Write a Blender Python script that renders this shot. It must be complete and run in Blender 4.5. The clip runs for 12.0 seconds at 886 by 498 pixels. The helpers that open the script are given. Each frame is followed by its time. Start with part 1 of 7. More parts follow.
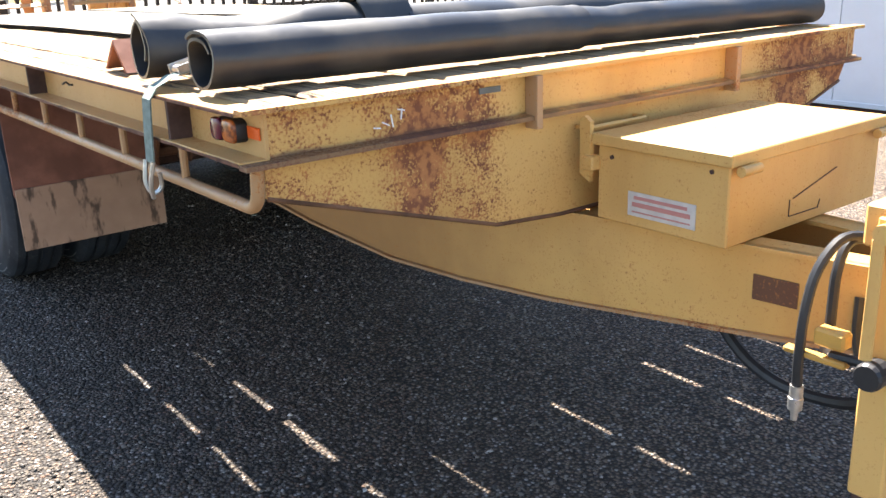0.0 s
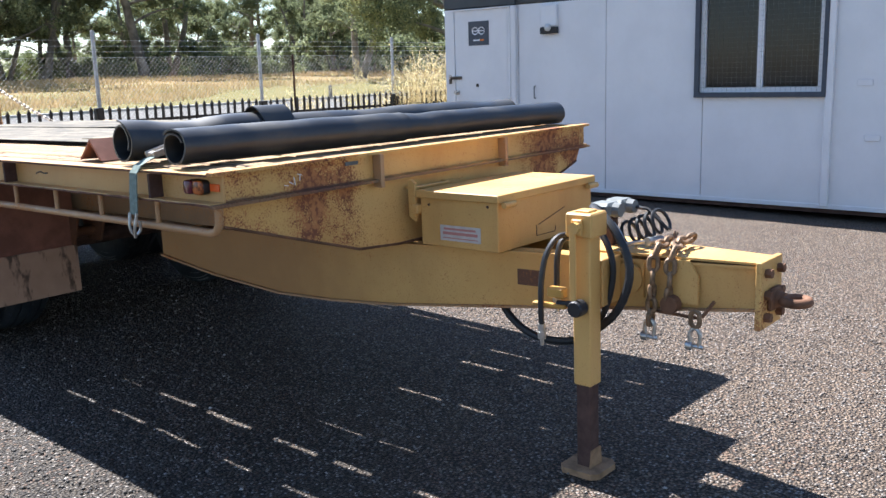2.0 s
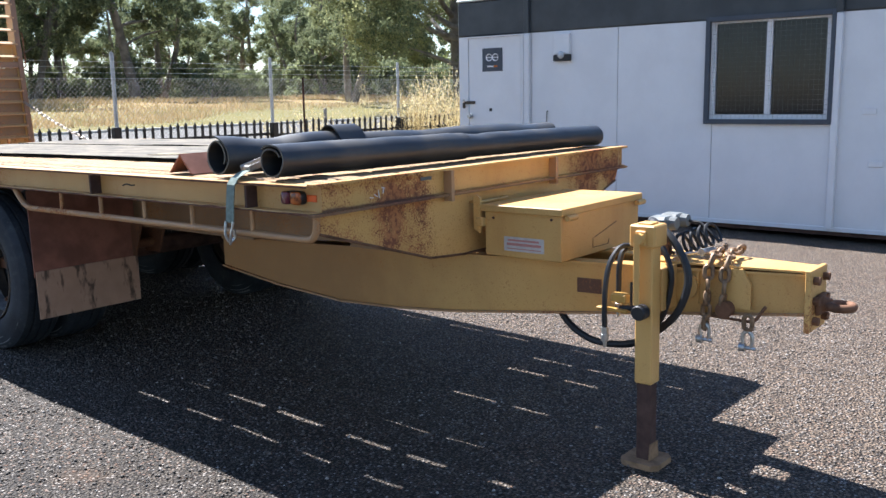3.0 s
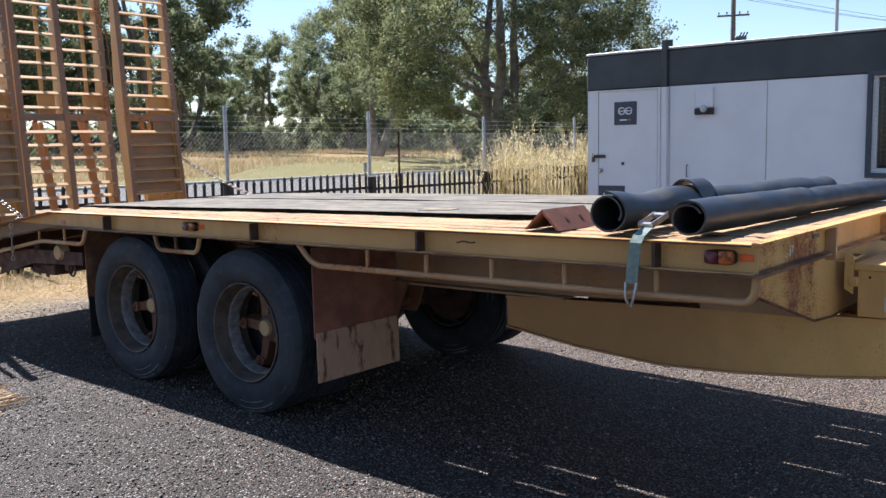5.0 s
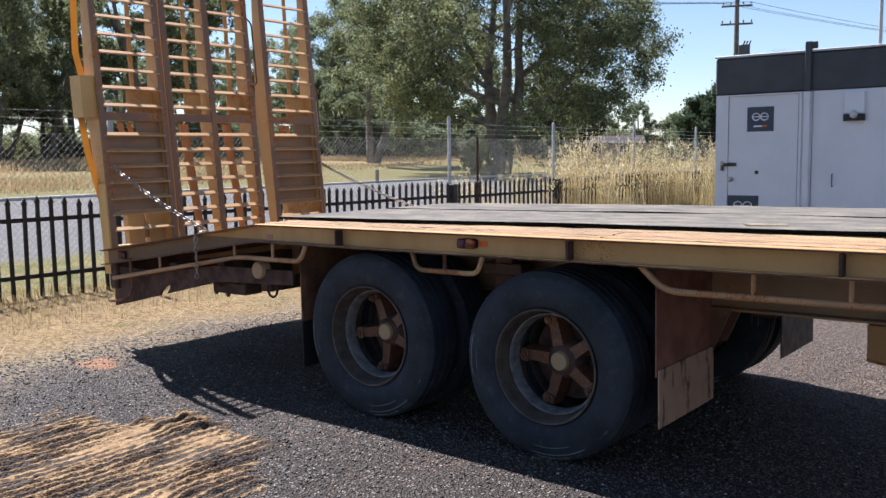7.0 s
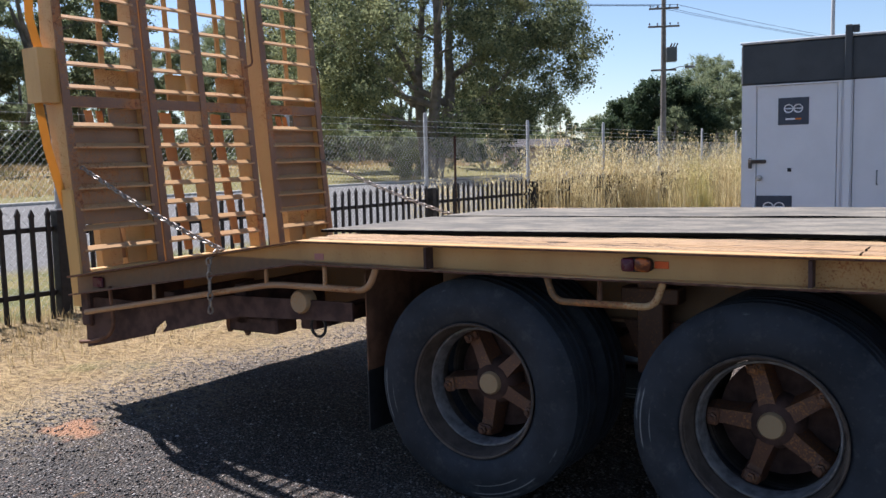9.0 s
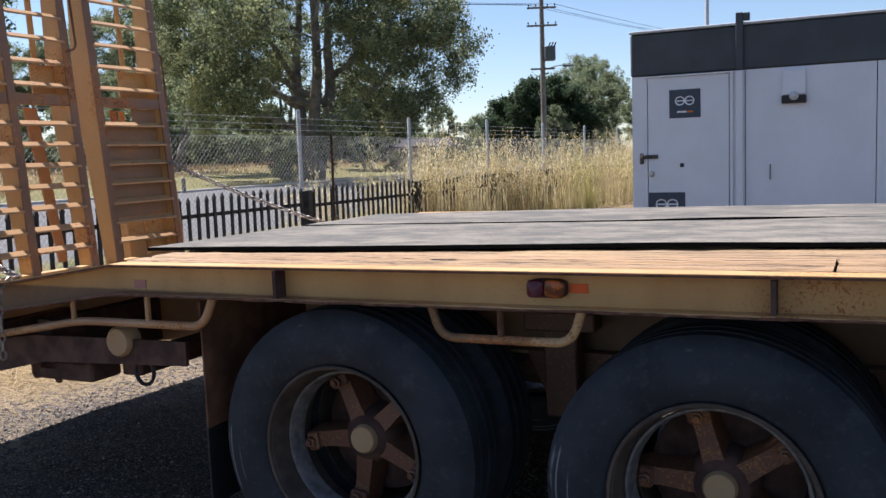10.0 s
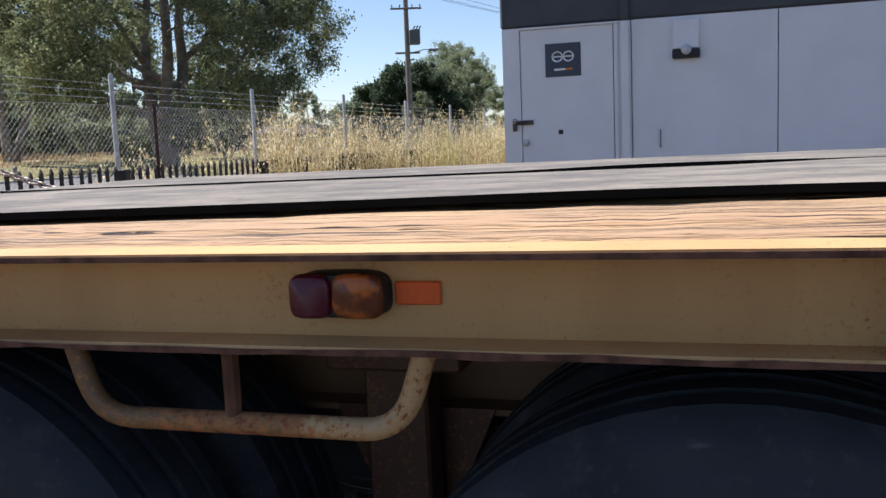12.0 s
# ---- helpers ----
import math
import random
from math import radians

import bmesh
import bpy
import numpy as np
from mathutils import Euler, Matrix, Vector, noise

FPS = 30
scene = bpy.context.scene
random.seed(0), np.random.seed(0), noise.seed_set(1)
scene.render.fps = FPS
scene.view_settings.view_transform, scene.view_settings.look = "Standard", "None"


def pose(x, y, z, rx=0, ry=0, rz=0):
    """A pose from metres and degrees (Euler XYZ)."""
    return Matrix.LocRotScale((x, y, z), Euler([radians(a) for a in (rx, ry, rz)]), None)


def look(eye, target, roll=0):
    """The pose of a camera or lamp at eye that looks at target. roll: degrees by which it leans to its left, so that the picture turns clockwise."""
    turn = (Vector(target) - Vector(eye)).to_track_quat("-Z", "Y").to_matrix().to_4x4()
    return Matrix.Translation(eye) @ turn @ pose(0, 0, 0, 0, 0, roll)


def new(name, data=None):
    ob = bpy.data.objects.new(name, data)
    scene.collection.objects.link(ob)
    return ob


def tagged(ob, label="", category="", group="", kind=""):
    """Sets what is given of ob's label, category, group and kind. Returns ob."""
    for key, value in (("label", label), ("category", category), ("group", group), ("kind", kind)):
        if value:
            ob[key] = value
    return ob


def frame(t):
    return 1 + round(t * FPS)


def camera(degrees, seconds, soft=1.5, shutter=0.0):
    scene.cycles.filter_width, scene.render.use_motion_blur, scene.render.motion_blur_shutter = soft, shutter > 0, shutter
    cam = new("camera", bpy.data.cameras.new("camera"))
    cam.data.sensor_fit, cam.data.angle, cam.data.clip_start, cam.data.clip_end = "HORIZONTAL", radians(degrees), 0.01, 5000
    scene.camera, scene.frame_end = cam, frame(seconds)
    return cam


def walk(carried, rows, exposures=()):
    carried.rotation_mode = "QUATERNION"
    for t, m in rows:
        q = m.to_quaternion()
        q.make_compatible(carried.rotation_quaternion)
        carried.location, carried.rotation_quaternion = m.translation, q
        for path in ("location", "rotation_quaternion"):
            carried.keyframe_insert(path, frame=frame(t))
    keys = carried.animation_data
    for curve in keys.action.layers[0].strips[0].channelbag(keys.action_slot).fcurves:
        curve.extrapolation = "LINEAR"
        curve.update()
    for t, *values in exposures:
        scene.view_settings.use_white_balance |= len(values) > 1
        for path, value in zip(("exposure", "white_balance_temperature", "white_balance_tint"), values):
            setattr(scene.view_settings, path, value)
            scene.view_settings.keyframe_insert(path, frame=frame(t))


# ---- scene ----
cam = camera(52.3, 12.0)
PATH = [
    (0, (0.025, 0.077, 1.468), (1.198, 1.574, 0.851), -1.5),
    (0.2, (-0.101, -0.021, 1.477), (1.112, 1.48, 0.953), -1.5),
    (0.5, (-0.283, -0.149, 1.456), (0.98, 1.343, 1.031), -1.5),
    (1, (-0.513, -0.438, 1.46), (0.83, 0.991, 1.066), -1.6),
    (1.5, (-0.732, -0.709, 1.478), (0.692, 0.64, 1.087), -1.7),
    (2, (-1.012, -0.861, 1.504), (0.478, 0.415, 1.116), -1.7),
    (2.5, (-1.222, -0.935, 1.518), (0.287, 0.322, 1.144), -1.5),
    (3, (-1.477, -0.784, 1.505), (0.043, 0.472, 1.169), -1.0),
    (3.2, (-1.566, -0.675, 1.505), (-0.041, 0.582, 1.197), -0.8),
    (4.8, (-2.229, 0.412, 1.537), (-0.704, 1.688, 1.316), -1.1),
    (5, (-2.29, 0.596, 1.526), (-0.765, 1.872, 1.307), -1.0),
    (5.5, (-2.461, 1.028, 1.576), (-0.936, 2.305, 1.368), -0.9),
    (6, (-2.681, 1.461, 1.569), (-1.155, 2.739, 1.366), -0.8),
    (6.5, (-2.775, 1.949, 1.536), (-1.24, 3.214, 1.331), -0.7),
    (7, (-2.857, 2.43, 1.544), (-1.296, 3.664, 1.34), -0.7),
    (7.2, (-2.894, 2.643, 1.547), (-1.322, 3.862, 1.343), -0.7),
    (8.8, (-2.427, 3.931, 1.52), (-0.779, 5.046, 1.325), -1.1),
    (9, (-2.3, 4.011, 1.494), (-0.632, 5.096, 1.298), -1.2),
    (9.5, (-1.922, 4.202, 1.488), (-0.189, 5.18, 1.29), -1.5),
    (10, (-1.549, 4.375, 1.476), (0.243, 5.241, 1.274), -2.0),
    (10.5, (-1.119, 4.469, 1.433), (0.724, 5.217, 1.226), -2.3),
    (11, (-0.736, 4.581, 1.399), (1.142, 5.236, 1.192), -2.5),
    (11.5, (-0.395, 4.699, 1.362), (1.5, 5.307, 1.158), -2.3),
    (12, (-0.06, 4.799, 1.262), (1.833, 5.398, 1.027), -2.3),
]
EXPOSURES = [(0.0, 2.85, 6900, 12), (0.35, 2.35, 6300, 12), (0.8, 1.92, 6000, 11), (2.5, 1.80, 6000, 11), (5.5, 1.32, 6000, 15), (8, 1.13, 5950, 16), (12.0, 1.06, 5950, 17)]
walk(cam, [(t, look(eye, target, roll)) for t, eye, target, roll in PATH], EXPOSURES)

# ---- world, sun ----
SUN = Vector((0.15, 0.755, 1.0))
world = bpy.data.worlds.new("sky")
scene.world = world
world.use_nodes = True
wn = world.node_tree
sky = wn.nodes.new("ShaderNodeTexSky")
sky.sky_type = "NISHITA"
sky.sun_disc = False
sky.sun_elevation = math.atan2(1.0, math.hypot(SUN.x, SUN.y))
sky.sun_rotation = math.atan2(SUN.x, SUN.y)
sky.altitude = 200
sky.air_density, sky.dust_density, sky.ozone_density = 1.0, 0.15, 1.5
wn.links.new(sky.outputs[0], wn.nodes["Background"].inputs[0])
wn.nodes["Background"].inputs[1].default_value = 0.062
sun = new("sun", bpy.data.lights.new("sun", "SUN"))
sun.data.energy, sun.data.angle, sun.data.color = 5.0, radians(0.53), (1.0, 0.965, 0.92)
sun.matrix_world = look(SUN * 40, (0, 0, 0))


# ---- materials ----
class Mat:
    """A small node-tree builder round one Principled shader."""

    def __init__(self, name, rough=0.7, metal=0.0, spec=0.4):
        self.m = bpy.data.materials.new(name)
        self.m.use_nodes = True
        self.t = self.m.node_tree
        self.b = self.t.nodes["Principled BSDF"]
        self.b.inputs["Roughness"].default_value = rough
        self.b.inputs["Metallic"].default_value = metal
        self.b.inputs["Specular IOR Level"].default_value = spec
        self.pos = self.t.nodes.new("ShaderNodeNewGeometry").outputs["Position"]

    def put(self, socket, value):
        if isinstance(value, bpy.types.NodeSocket):
            self.t.links.new(value, socket)
        elif isinstance(value, (tuple, list)) and len(value) == 3 and socket.type == "RGBA":
            socket.default_value = (*value, 1)
        else:
            socket.default_value = value

    def noise(self, scale, detail=3.0, rough=0.55, vec=None, distort=0.0):
        n = self.t.nodes.new("ShaderNodeTexNoise")
        self.put(n.inputs["Vector"], vec or self.pos)
        n.inputs["Scale"].default_value, n.inputs["Detail"].default_value = scale, detail
        n.inputs["Roughness"].default_value, n.inputs["Distortion"].default_value = rough, distort
        return n.outputs["Fac"]

    def stretch(self, sx, sy, sz):
        n = self.t.nodes.new("ShaderNodeMapping")
        self.put(n.inputs["Vector"], self.pos)
        n.inputs["Scale"].default_value = (sx, sy, sz)
        return n.outputs[0]

    def voronoi(self, scale, out="Distance", vec=None):
        n = self.t.nodes.new("ShaderNodeTexVoronoi")
        self.put(n.inputs["Vector"], vec or self.pos)
        n.inputs["Scale"].default_value = scale
        return n.outputs[out]

    def step(self, value, lo, hi, a=0.0, b=1.0):
        n = self.t.nodes.new("ShaderNodeMapRange")
        n.interpolation_type = "SMOOTHSTEP"
        self.put(n.inputs[0], value)
        for i, v in zip((1, 2, 3, 4), (lo, hi, a, b)):
            n.inputs[i].default_value = v
        return n.outputs[0]

    def math(self, op, a, b=0.0):
        n = self.t.nodes.new("ShaderNodeMath")
        n.operation = op
        self.put(n.inputs[0], a)
        self.put(n.inputs[1], b)
        return n.outputs[0]

    def mix(self, fac, a, b, blend="MIX"):
        n = self.t.nodes.new("ShaderNodeMix")
        n.data_type, n.blend_type = "RGBA", blend
        self.put(n.inputs[0], fac)
        self.put(n.inputs[6], a)
        self.put(n.inputs[7], b)
        return n.outputs[2]

    def axes(self):
        n = self.t.nodes.new("ShaderNodeSeparateXYZ")
        self.put(n.inputs[0], self.pos)
        return n.outputs

    def random(self):
        return self.t.nodes.new("ShaderNodeObjectInfo").outputs["Random"]

    def island(self):
        return self.t.nodes.new("ShaderNodeNewGeometry").outputs["Random Per Island"]

    def bump(self, height, strength, distance):
        n = self.t.nodes.new("ShaderNodeBump")
        n.inputs["Strength"].default_value, n.inputs["Distance"].default_value = strength, distance
        self.put(n.inputs["Height"], height)
        self.put(self.b.inputs["Normal"], n.outputs[0])

    def done(self, colour, rough=None):
        self.put(self.b.inputs["Base Color"], colour)
        if rough is not None:
            self.put(self.b.inputs["Roughness"], rough)
        return self.m


def plain(name, colour, rough=0.6, metal=0.0, vary=0.25, scale=14.0, spec=0.4, bump=0.15):
    k = Mat(name, rough, metal, spec)
    dark = tuple(c * (1 - vary) for c in colour)
    n1, n2 = k.noise(scale, 4), k.noise(scale * 9, 3)
    col = k.mix(k.step(n1, 0.35, 0.7), colour, dark)
    col = k.mix(k.step(n2, 0.5, 0.75, 0, 0.35), col, dark)
    k.bump(n2, bump, 0.002)
    return k.done(col, k.step(n1, 0.3, 0.7, rough - 0.08, rough + 0.08))


def paint(name, base, rust=0.5, patches=(), edge=None, browned=None):
    """Faded enamel on steel: rust specks, thicker in patches (axis, centre, half-width, power), a dirty lower edge (height, spread), chips and grime."""
    k = Mat(name, 0.5)
    axes = k.axes()
    fine, mid, big = k.noise(130, 3, 0.65), k.noise(30, 5, 0.62), k.noise(2.6, 4)
    amount = k.step(big, 0.45, 0.75, 0.0, 0.10 * rust)
    lumps = k.step(k.noise(4, 3), 0.25, 0.68)
    for axis, centre, half, power in patches:
        near = k.step(k.math("ABSOLUTE", k.math("SUBTRACT", axes[axis], centre)), half * 0.3, half, power, 0.0)
        amount = k.math("ADD", amount, k.math("MULTIPLY", near, lumps))
    value = k.math("ADD", k.math("ADD", k.math("MULTIPLY", fine, 0.75), k.math("MULTIPLY", mid, 0.25)), amount)
    value = k.math("SUBTRACT", value, max(0.0, 0.06 * (0.5 - rust)))
    spots = k.step(value, 0.655, 0.70)
    halo = k.step(value, 0.545, 0.69, 0.0, 0.72)
    grime = k.step(k.noise(4, 5, vec=k.stretch(1, 1, 0.3)), 0.40, 0.78, 0.0, 0.5)
    fade = k.mix(k.step(k.noise(1.3, 3), 0.35, 0.65), base, tuple(min(1, c * 1.12 + 0.02) for c in base))
    col = k.mix(grime, fade, (base[0] * 0.68, base[1] * 0.56, base[2] * 0.5))
    if browned:
        axis, lo, hi, tone = browned
        # Browner towards the high end of one axis, with an uneven start.
        browning = k.step(k.math("ADD", axes[axis], k.math("MULTIPLY", k.noise(2.2, 5, 0.65), 0.9)), lo, hi, 0.0, 0.8)
        col = k.mix(browning, col, k.mix(k.noise(7, 4), tuple(tone * c for c in (0.25, 0.115, 0.045)), tuple(tone * c for c in (0.34, 0.165, 0.06))))
    col = k.mix(halo, col, (0.45, 0.205, 0.062))
    col = k.mix(spots, col, k.mix(k.step(k.noise(38, 3), 0.4, 0.6), (0.20, 0.072, 0.034), (0.42, 0.17, 0.062)))
    if edge:
        rim = k.step(k.math("ADD", axes[2], k.math("MULTIPLY", k.noise(9, 5, 0.65), edge[1])), edge[0], edge[0] + 0.012, 0.85, 0.0)
        col = k.mix(rim, col, k.mix(k.noise(30, 3), (0.065, 0.04, 0.035), (0.19, 0.09, 0.05)))
    k.bump(k.math("SUBTRACT", k.noise(60, 2), spots), 0.25, 0.0015)
    return k.done(col, k.step(halo, 0, 0.7, 0.45, 0.85))


def lens_material():
    """Smoked amber plastic, clearer in one patch than in the rest."""
    k = Mat("smoked_amber_lens", 0.22)
    col = k.mix(k.step(k.noise(38, 3), 0.42, 0.62), (0.13, 0.035, 0.014), (0.46, 0.12, 0.022))
    return k.done(col)


YELLOW = (0.585, 0.338, 0.102)
m_paint = paint("yellow_paint", YELLOW, 0.12)
m_tank = paint("dull_tank_paint", (0.36, 0.25, 0.135), 0.6)
m_coupling = paint("coupling_paint", YELLOW, 2.2)
# The girder's colour turns browner towards its rear.
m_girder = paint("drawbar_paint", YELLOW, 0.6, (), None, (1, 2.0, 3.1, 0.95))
m_paint_rail = paint("yellow_rail_paint", (0.52, 0.30, 0.108), 0.2, ((1, 4.52, 0.32, 0.13), (1, 2.15, 0.25, 0.07), (1, 3.3, 0.2, 0.06), (1, 7.9, 0.6, 0.07)), (1.036, 0.012))
RUST_RUNS = ((0, 1.05, 0.50, 0.20), (0, 1.42, 0.24, 0.24), (0, 2.80, 0.16, 0.16), (0, 3.10, 0.34, 0.34))
m_paint_rusty = paint("yellow_paint_rusted", YELLOW, 0.5, RUST_RUNS)
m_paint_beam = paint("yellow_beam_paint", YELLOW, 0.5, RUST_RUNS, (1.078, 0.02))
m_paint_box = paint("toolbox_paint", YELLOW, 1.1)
m_paint_ramp = paint("ramp_paint", (0.55, 0.325, 0.115), 1.7)
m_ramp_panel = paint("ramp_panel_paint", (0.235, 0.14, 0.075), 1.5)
m_worn = paint("worn_rail_paint", (0.37, 0.21, 0.10), 2.0)
m_hoop = paint("rusted_hoop_paint", (0.46, 0.30, 0.145), 3.4, ((1, 5.24, 0.2, 0.13), (1, 5.50, 0.10, 0.06)), None, (1, 5.66, 5.76, 0.36))
m_hub = paint("hub_paint", (0.12, 0.053, 0.03), 1.3)
m_orange = paint("orange_primer", (0.42, 0.20, 0.075), 2.2)
m_rust = plain("rusty_steel", (0.20, 0.095, 0.05), 0.85, vary=0.55, scale=9, bump=0.5)
m_rust_dark = plain("dark_rusted_steel", (0.10, 0.054, 0.042), 0.85, vary=0.5, scale=10, bump=0.4)
m_ring = plain("scuffed_ring_steel", (0.22, 0.21, 0.205), 0.5, 0.2, 0.5, 25)
m_edge_rust = plain("rusted_flange_edge", (0.17, 0.075, 0.045), 0.9, vary=0.6, scale=30, bump=0.4)
m_redbrown = plain("red_oxide_steel", (0.25, 0.10, 0.064), 0.8, vary=0.35, scale=7, bump=0.3)
m_galv = plain("galvanised_steel", (0.55, 0.56, 0.56), 0.5, 0.15, 0.2, 20)
m_chain = plain("rusty_chain_steel", (0.30, 0.19, 0.11), 0.6, 0.35, 0.5, 40)
m_dull_chain = plain("dull_chain_steel", (0.34, 0.29, 0.24), 0.5, 0.5, 0.4, 40)
m_bright = plain("bright_steel", (0.55, 0.54, 0.52), 0.35, 0.8, 0.3, 40)
m_black = plain("black_rubber", (0.022, 0.023, 0.026), 0.5, vary=0.4, scale=12)
m_rim = plain("grey_rim_steel", (0.10, 0.076, 0.06), 0.6, 0.2, 0.45, 12)
m_grey = plain("grey_cast_housing", (0.17, 0.18, 0.175), 0.6, 0.1)
m_wire = plain("dull_fence_wire", (0.48, 0.485, 0.48), 0.7, 0.1, 0.2, 20)
m_post = plain("weathered_post_steel", (0.42, 0.42, 0.41), 0.6, 0.1, 0.25, 12)
m_strap = plain("grey_green_webbing", (0.20, 0.25, 0.22), 0.9, vary=0.3, scale=60)
m_fascia = plain("charcoal_fascia_paint", (0.056, 0.062, 0.066), 0.55, vary=0.2, scale=3)
m_white = plain("white_panel_paint", (0.72, 0.72, 0.735), 0.45, vary=0.06, scale=2.5, bump=0.05)
m_sign = plain("slate_sign_vinyl", (0.055, 0.065, 0.085), 0.5, vary=0.1)
m_signwhite = plain("white_vinyl", (0.75, 0.76, 0.78), 0.5, vary=0.05)
m_red = plain("red_lens", (0.10, 0.008, 0.022), 0.25, vary=0.2)
m_amber = plain("amber_lens", (0.62, 0.16, 0.015), 0.25, vary=0.2)
m_amber_dark = lens_material()
m_reflector = plain("orange_reflector", (0.80, 0.125, 0.018), 0.35, vary=0.1, scale=60)
m_lampcase = plain("black_lamp_case", (0.02, 0.02, 0.022), 0.5)
m_fence = plain("dark_fence_paint", (0.020, 0.016, 0.014), 0.65, vary=0.3, scale=20)
m_labelred = plain("red_label_print", (0.52, 0.22, 0.19), 0.6, vary=0.1)
m_labelwhite = plain("white_label", (0.60, 0.55, 0.50), 0.6, vary=0.15, scale=30)
m_wood_pole = plain("grey_pole_timber", (0.23, 0.20, 0.17), 0.9, vary=0.3, scale=4)
m_conc = plain("pale_concrete", (0.45, 0.42, 0.37), 0.9, vary=0.2, scale=2)


def wood_material():
    k = Mat("weathered_hardwood", 0.85)
    grain = k.noise(7, 6, 0.7, k.stretch(8, 0.38, 5))
    fine = k.noise(20, 3, 0.6, k.stretch(16, 0.5, 8))
    blot = k.noise(2.2, 3)
    col = k.mix(k.step(blot, 0.35, 0.7), (0.51, 0.33, 0.16), (0.40, 0.26, 0.14))
    col = k.mix(k.random(), col, (0.43, 0.265, 0.135))
    col = k.mix(k.step(grain, 0.62, 0.69, 0, 0.8), col, (0.04, 0.024, 0.016))
    col = k.mix(k.step(fine, 0.50, 0.74, 0, 0.36), col, (0.2, 0.11, 0.065))
    split = k.math("ABSOLUTE", k.math("SUBTRACT", k.noise(5, 4, 0.55, k.stretch(5, 0.06, 4)), 0.5))
    split = k.step(split, 0.011, 0.003)
    crack = k.math("ABSOLUTE", k.math("SUBTRACT", k.noise(9, 2, 0.4, k.stretch(4, 0.035, 3)), 0.52))
    split = k.math("MAXIMUM", split, k.math("MULTIPLY", k.step(crack, 0.018, 0.007), k.step(k.noise(1.7, 3), 0.42, 0.52)))
    gouge = k.math("MULTIPLY", k.step(k.noise(13, 4, 0.6, k.stretch(3.2, 0.5, 2)), 0.645, 0.67), k.step(k.noise(2.4, 2), 0.45, 0.55))
    split = k.math("MAXIMUM", split, gouge)
    col = k.mix(k.math("MULTIPLY", split, 0.94), col, (0.022, 0.014, 0.010))
    k.bump(k.math("SUBTRACT", fine, k.math("MAXIMUM", split, k.step(grain, 0.60, 0.69))), 0.8, 0.008)
    return k.done(col)


def tyre_material():
    """Black rubber with dust, kerb scuffs and a pale rubbed line round the shoulder."""
    k = Mat("tyre_rubber", 0.75, spec=0.35)
    wear, dust, fine = k.noise(6, 4), k.noise(11, 5, 0.7), k.noise(55, 3)
    col = k.mix(k.step(wear, 0.35, 0.7), (0.027, 0.032, 0.040), (0.014, 0.017, 0.022))
    col = k.mix(k.step(dust, 0.54, 0.74, 0, 0.35), col, (0.105, 0.10, 0.095))
    col = k.mix(k.step(fine, 0.60, 0.70, 0, 0.2), col, (0.10, 0.095, 0.09))
    own = k.t.nodes.new("ShaderNodeTexCoord").outputs["Object"]
    away = k.t.nodes.new("ShaderNodeVectorMath")
    away.operation = "LENGTH"
    flat = k.t.nodes.new("ShaderNodeMapping")
    k.put(flat.inputs["Vector"], own)
    flat.inputs["Scale"].default_value = (0, 1, 1)
    k.put(away.inputs[0], flat.outputs[0])
    for r, wide, lo in ((0.442, 0.004, 0.50), (0.405, 0.003, 0.56), (0.462, 0.008, 0.57)):
        band = k.step(k.math("ABSOLUTE", k.math("SUBTRACT", away.outputs["Value"], r)), wide * 0.3, wide, 1.0, 0.0)
        rub = k.math("MULTIPLY", band, k.step(k.noise(3.2, 4, vec=own), lo, lo + 0.08, 0.0, 0.75))
        col = k.mix(rub, col, (0.24, 0.24, 0.235))
    k.bump(fine, 0.3, 0.002)
    return k.done(col)


def mat_material():
    k = Mat("dusty_conveyor_rubber", 0.9, spec=0.12)
    dust = k.noise(4, 6, 0.7, k.stretch(1.5, 0.8, 1))
    col = k.mix(k.step(dust, 0.40, 0.66), (0.125, 0.115, 0.098), (0.235, 0.205, 0.16))
    col = k.mix(k.step(k.noise(6, 4, 0.6, k.stretch(1, 0.7, 1)), 0.55, 0.68, 0, 0.45), col, (0.285, 0.245, 0.18))
    col = k.mix(k.step(k.noise(60, 3), 0.5, 0.75, 0, 0.4), col, (0.05, 0.05, 0.05))
    k.bump(k.noise(50, 3), 0.2, 0.002)
    return k.done(col)


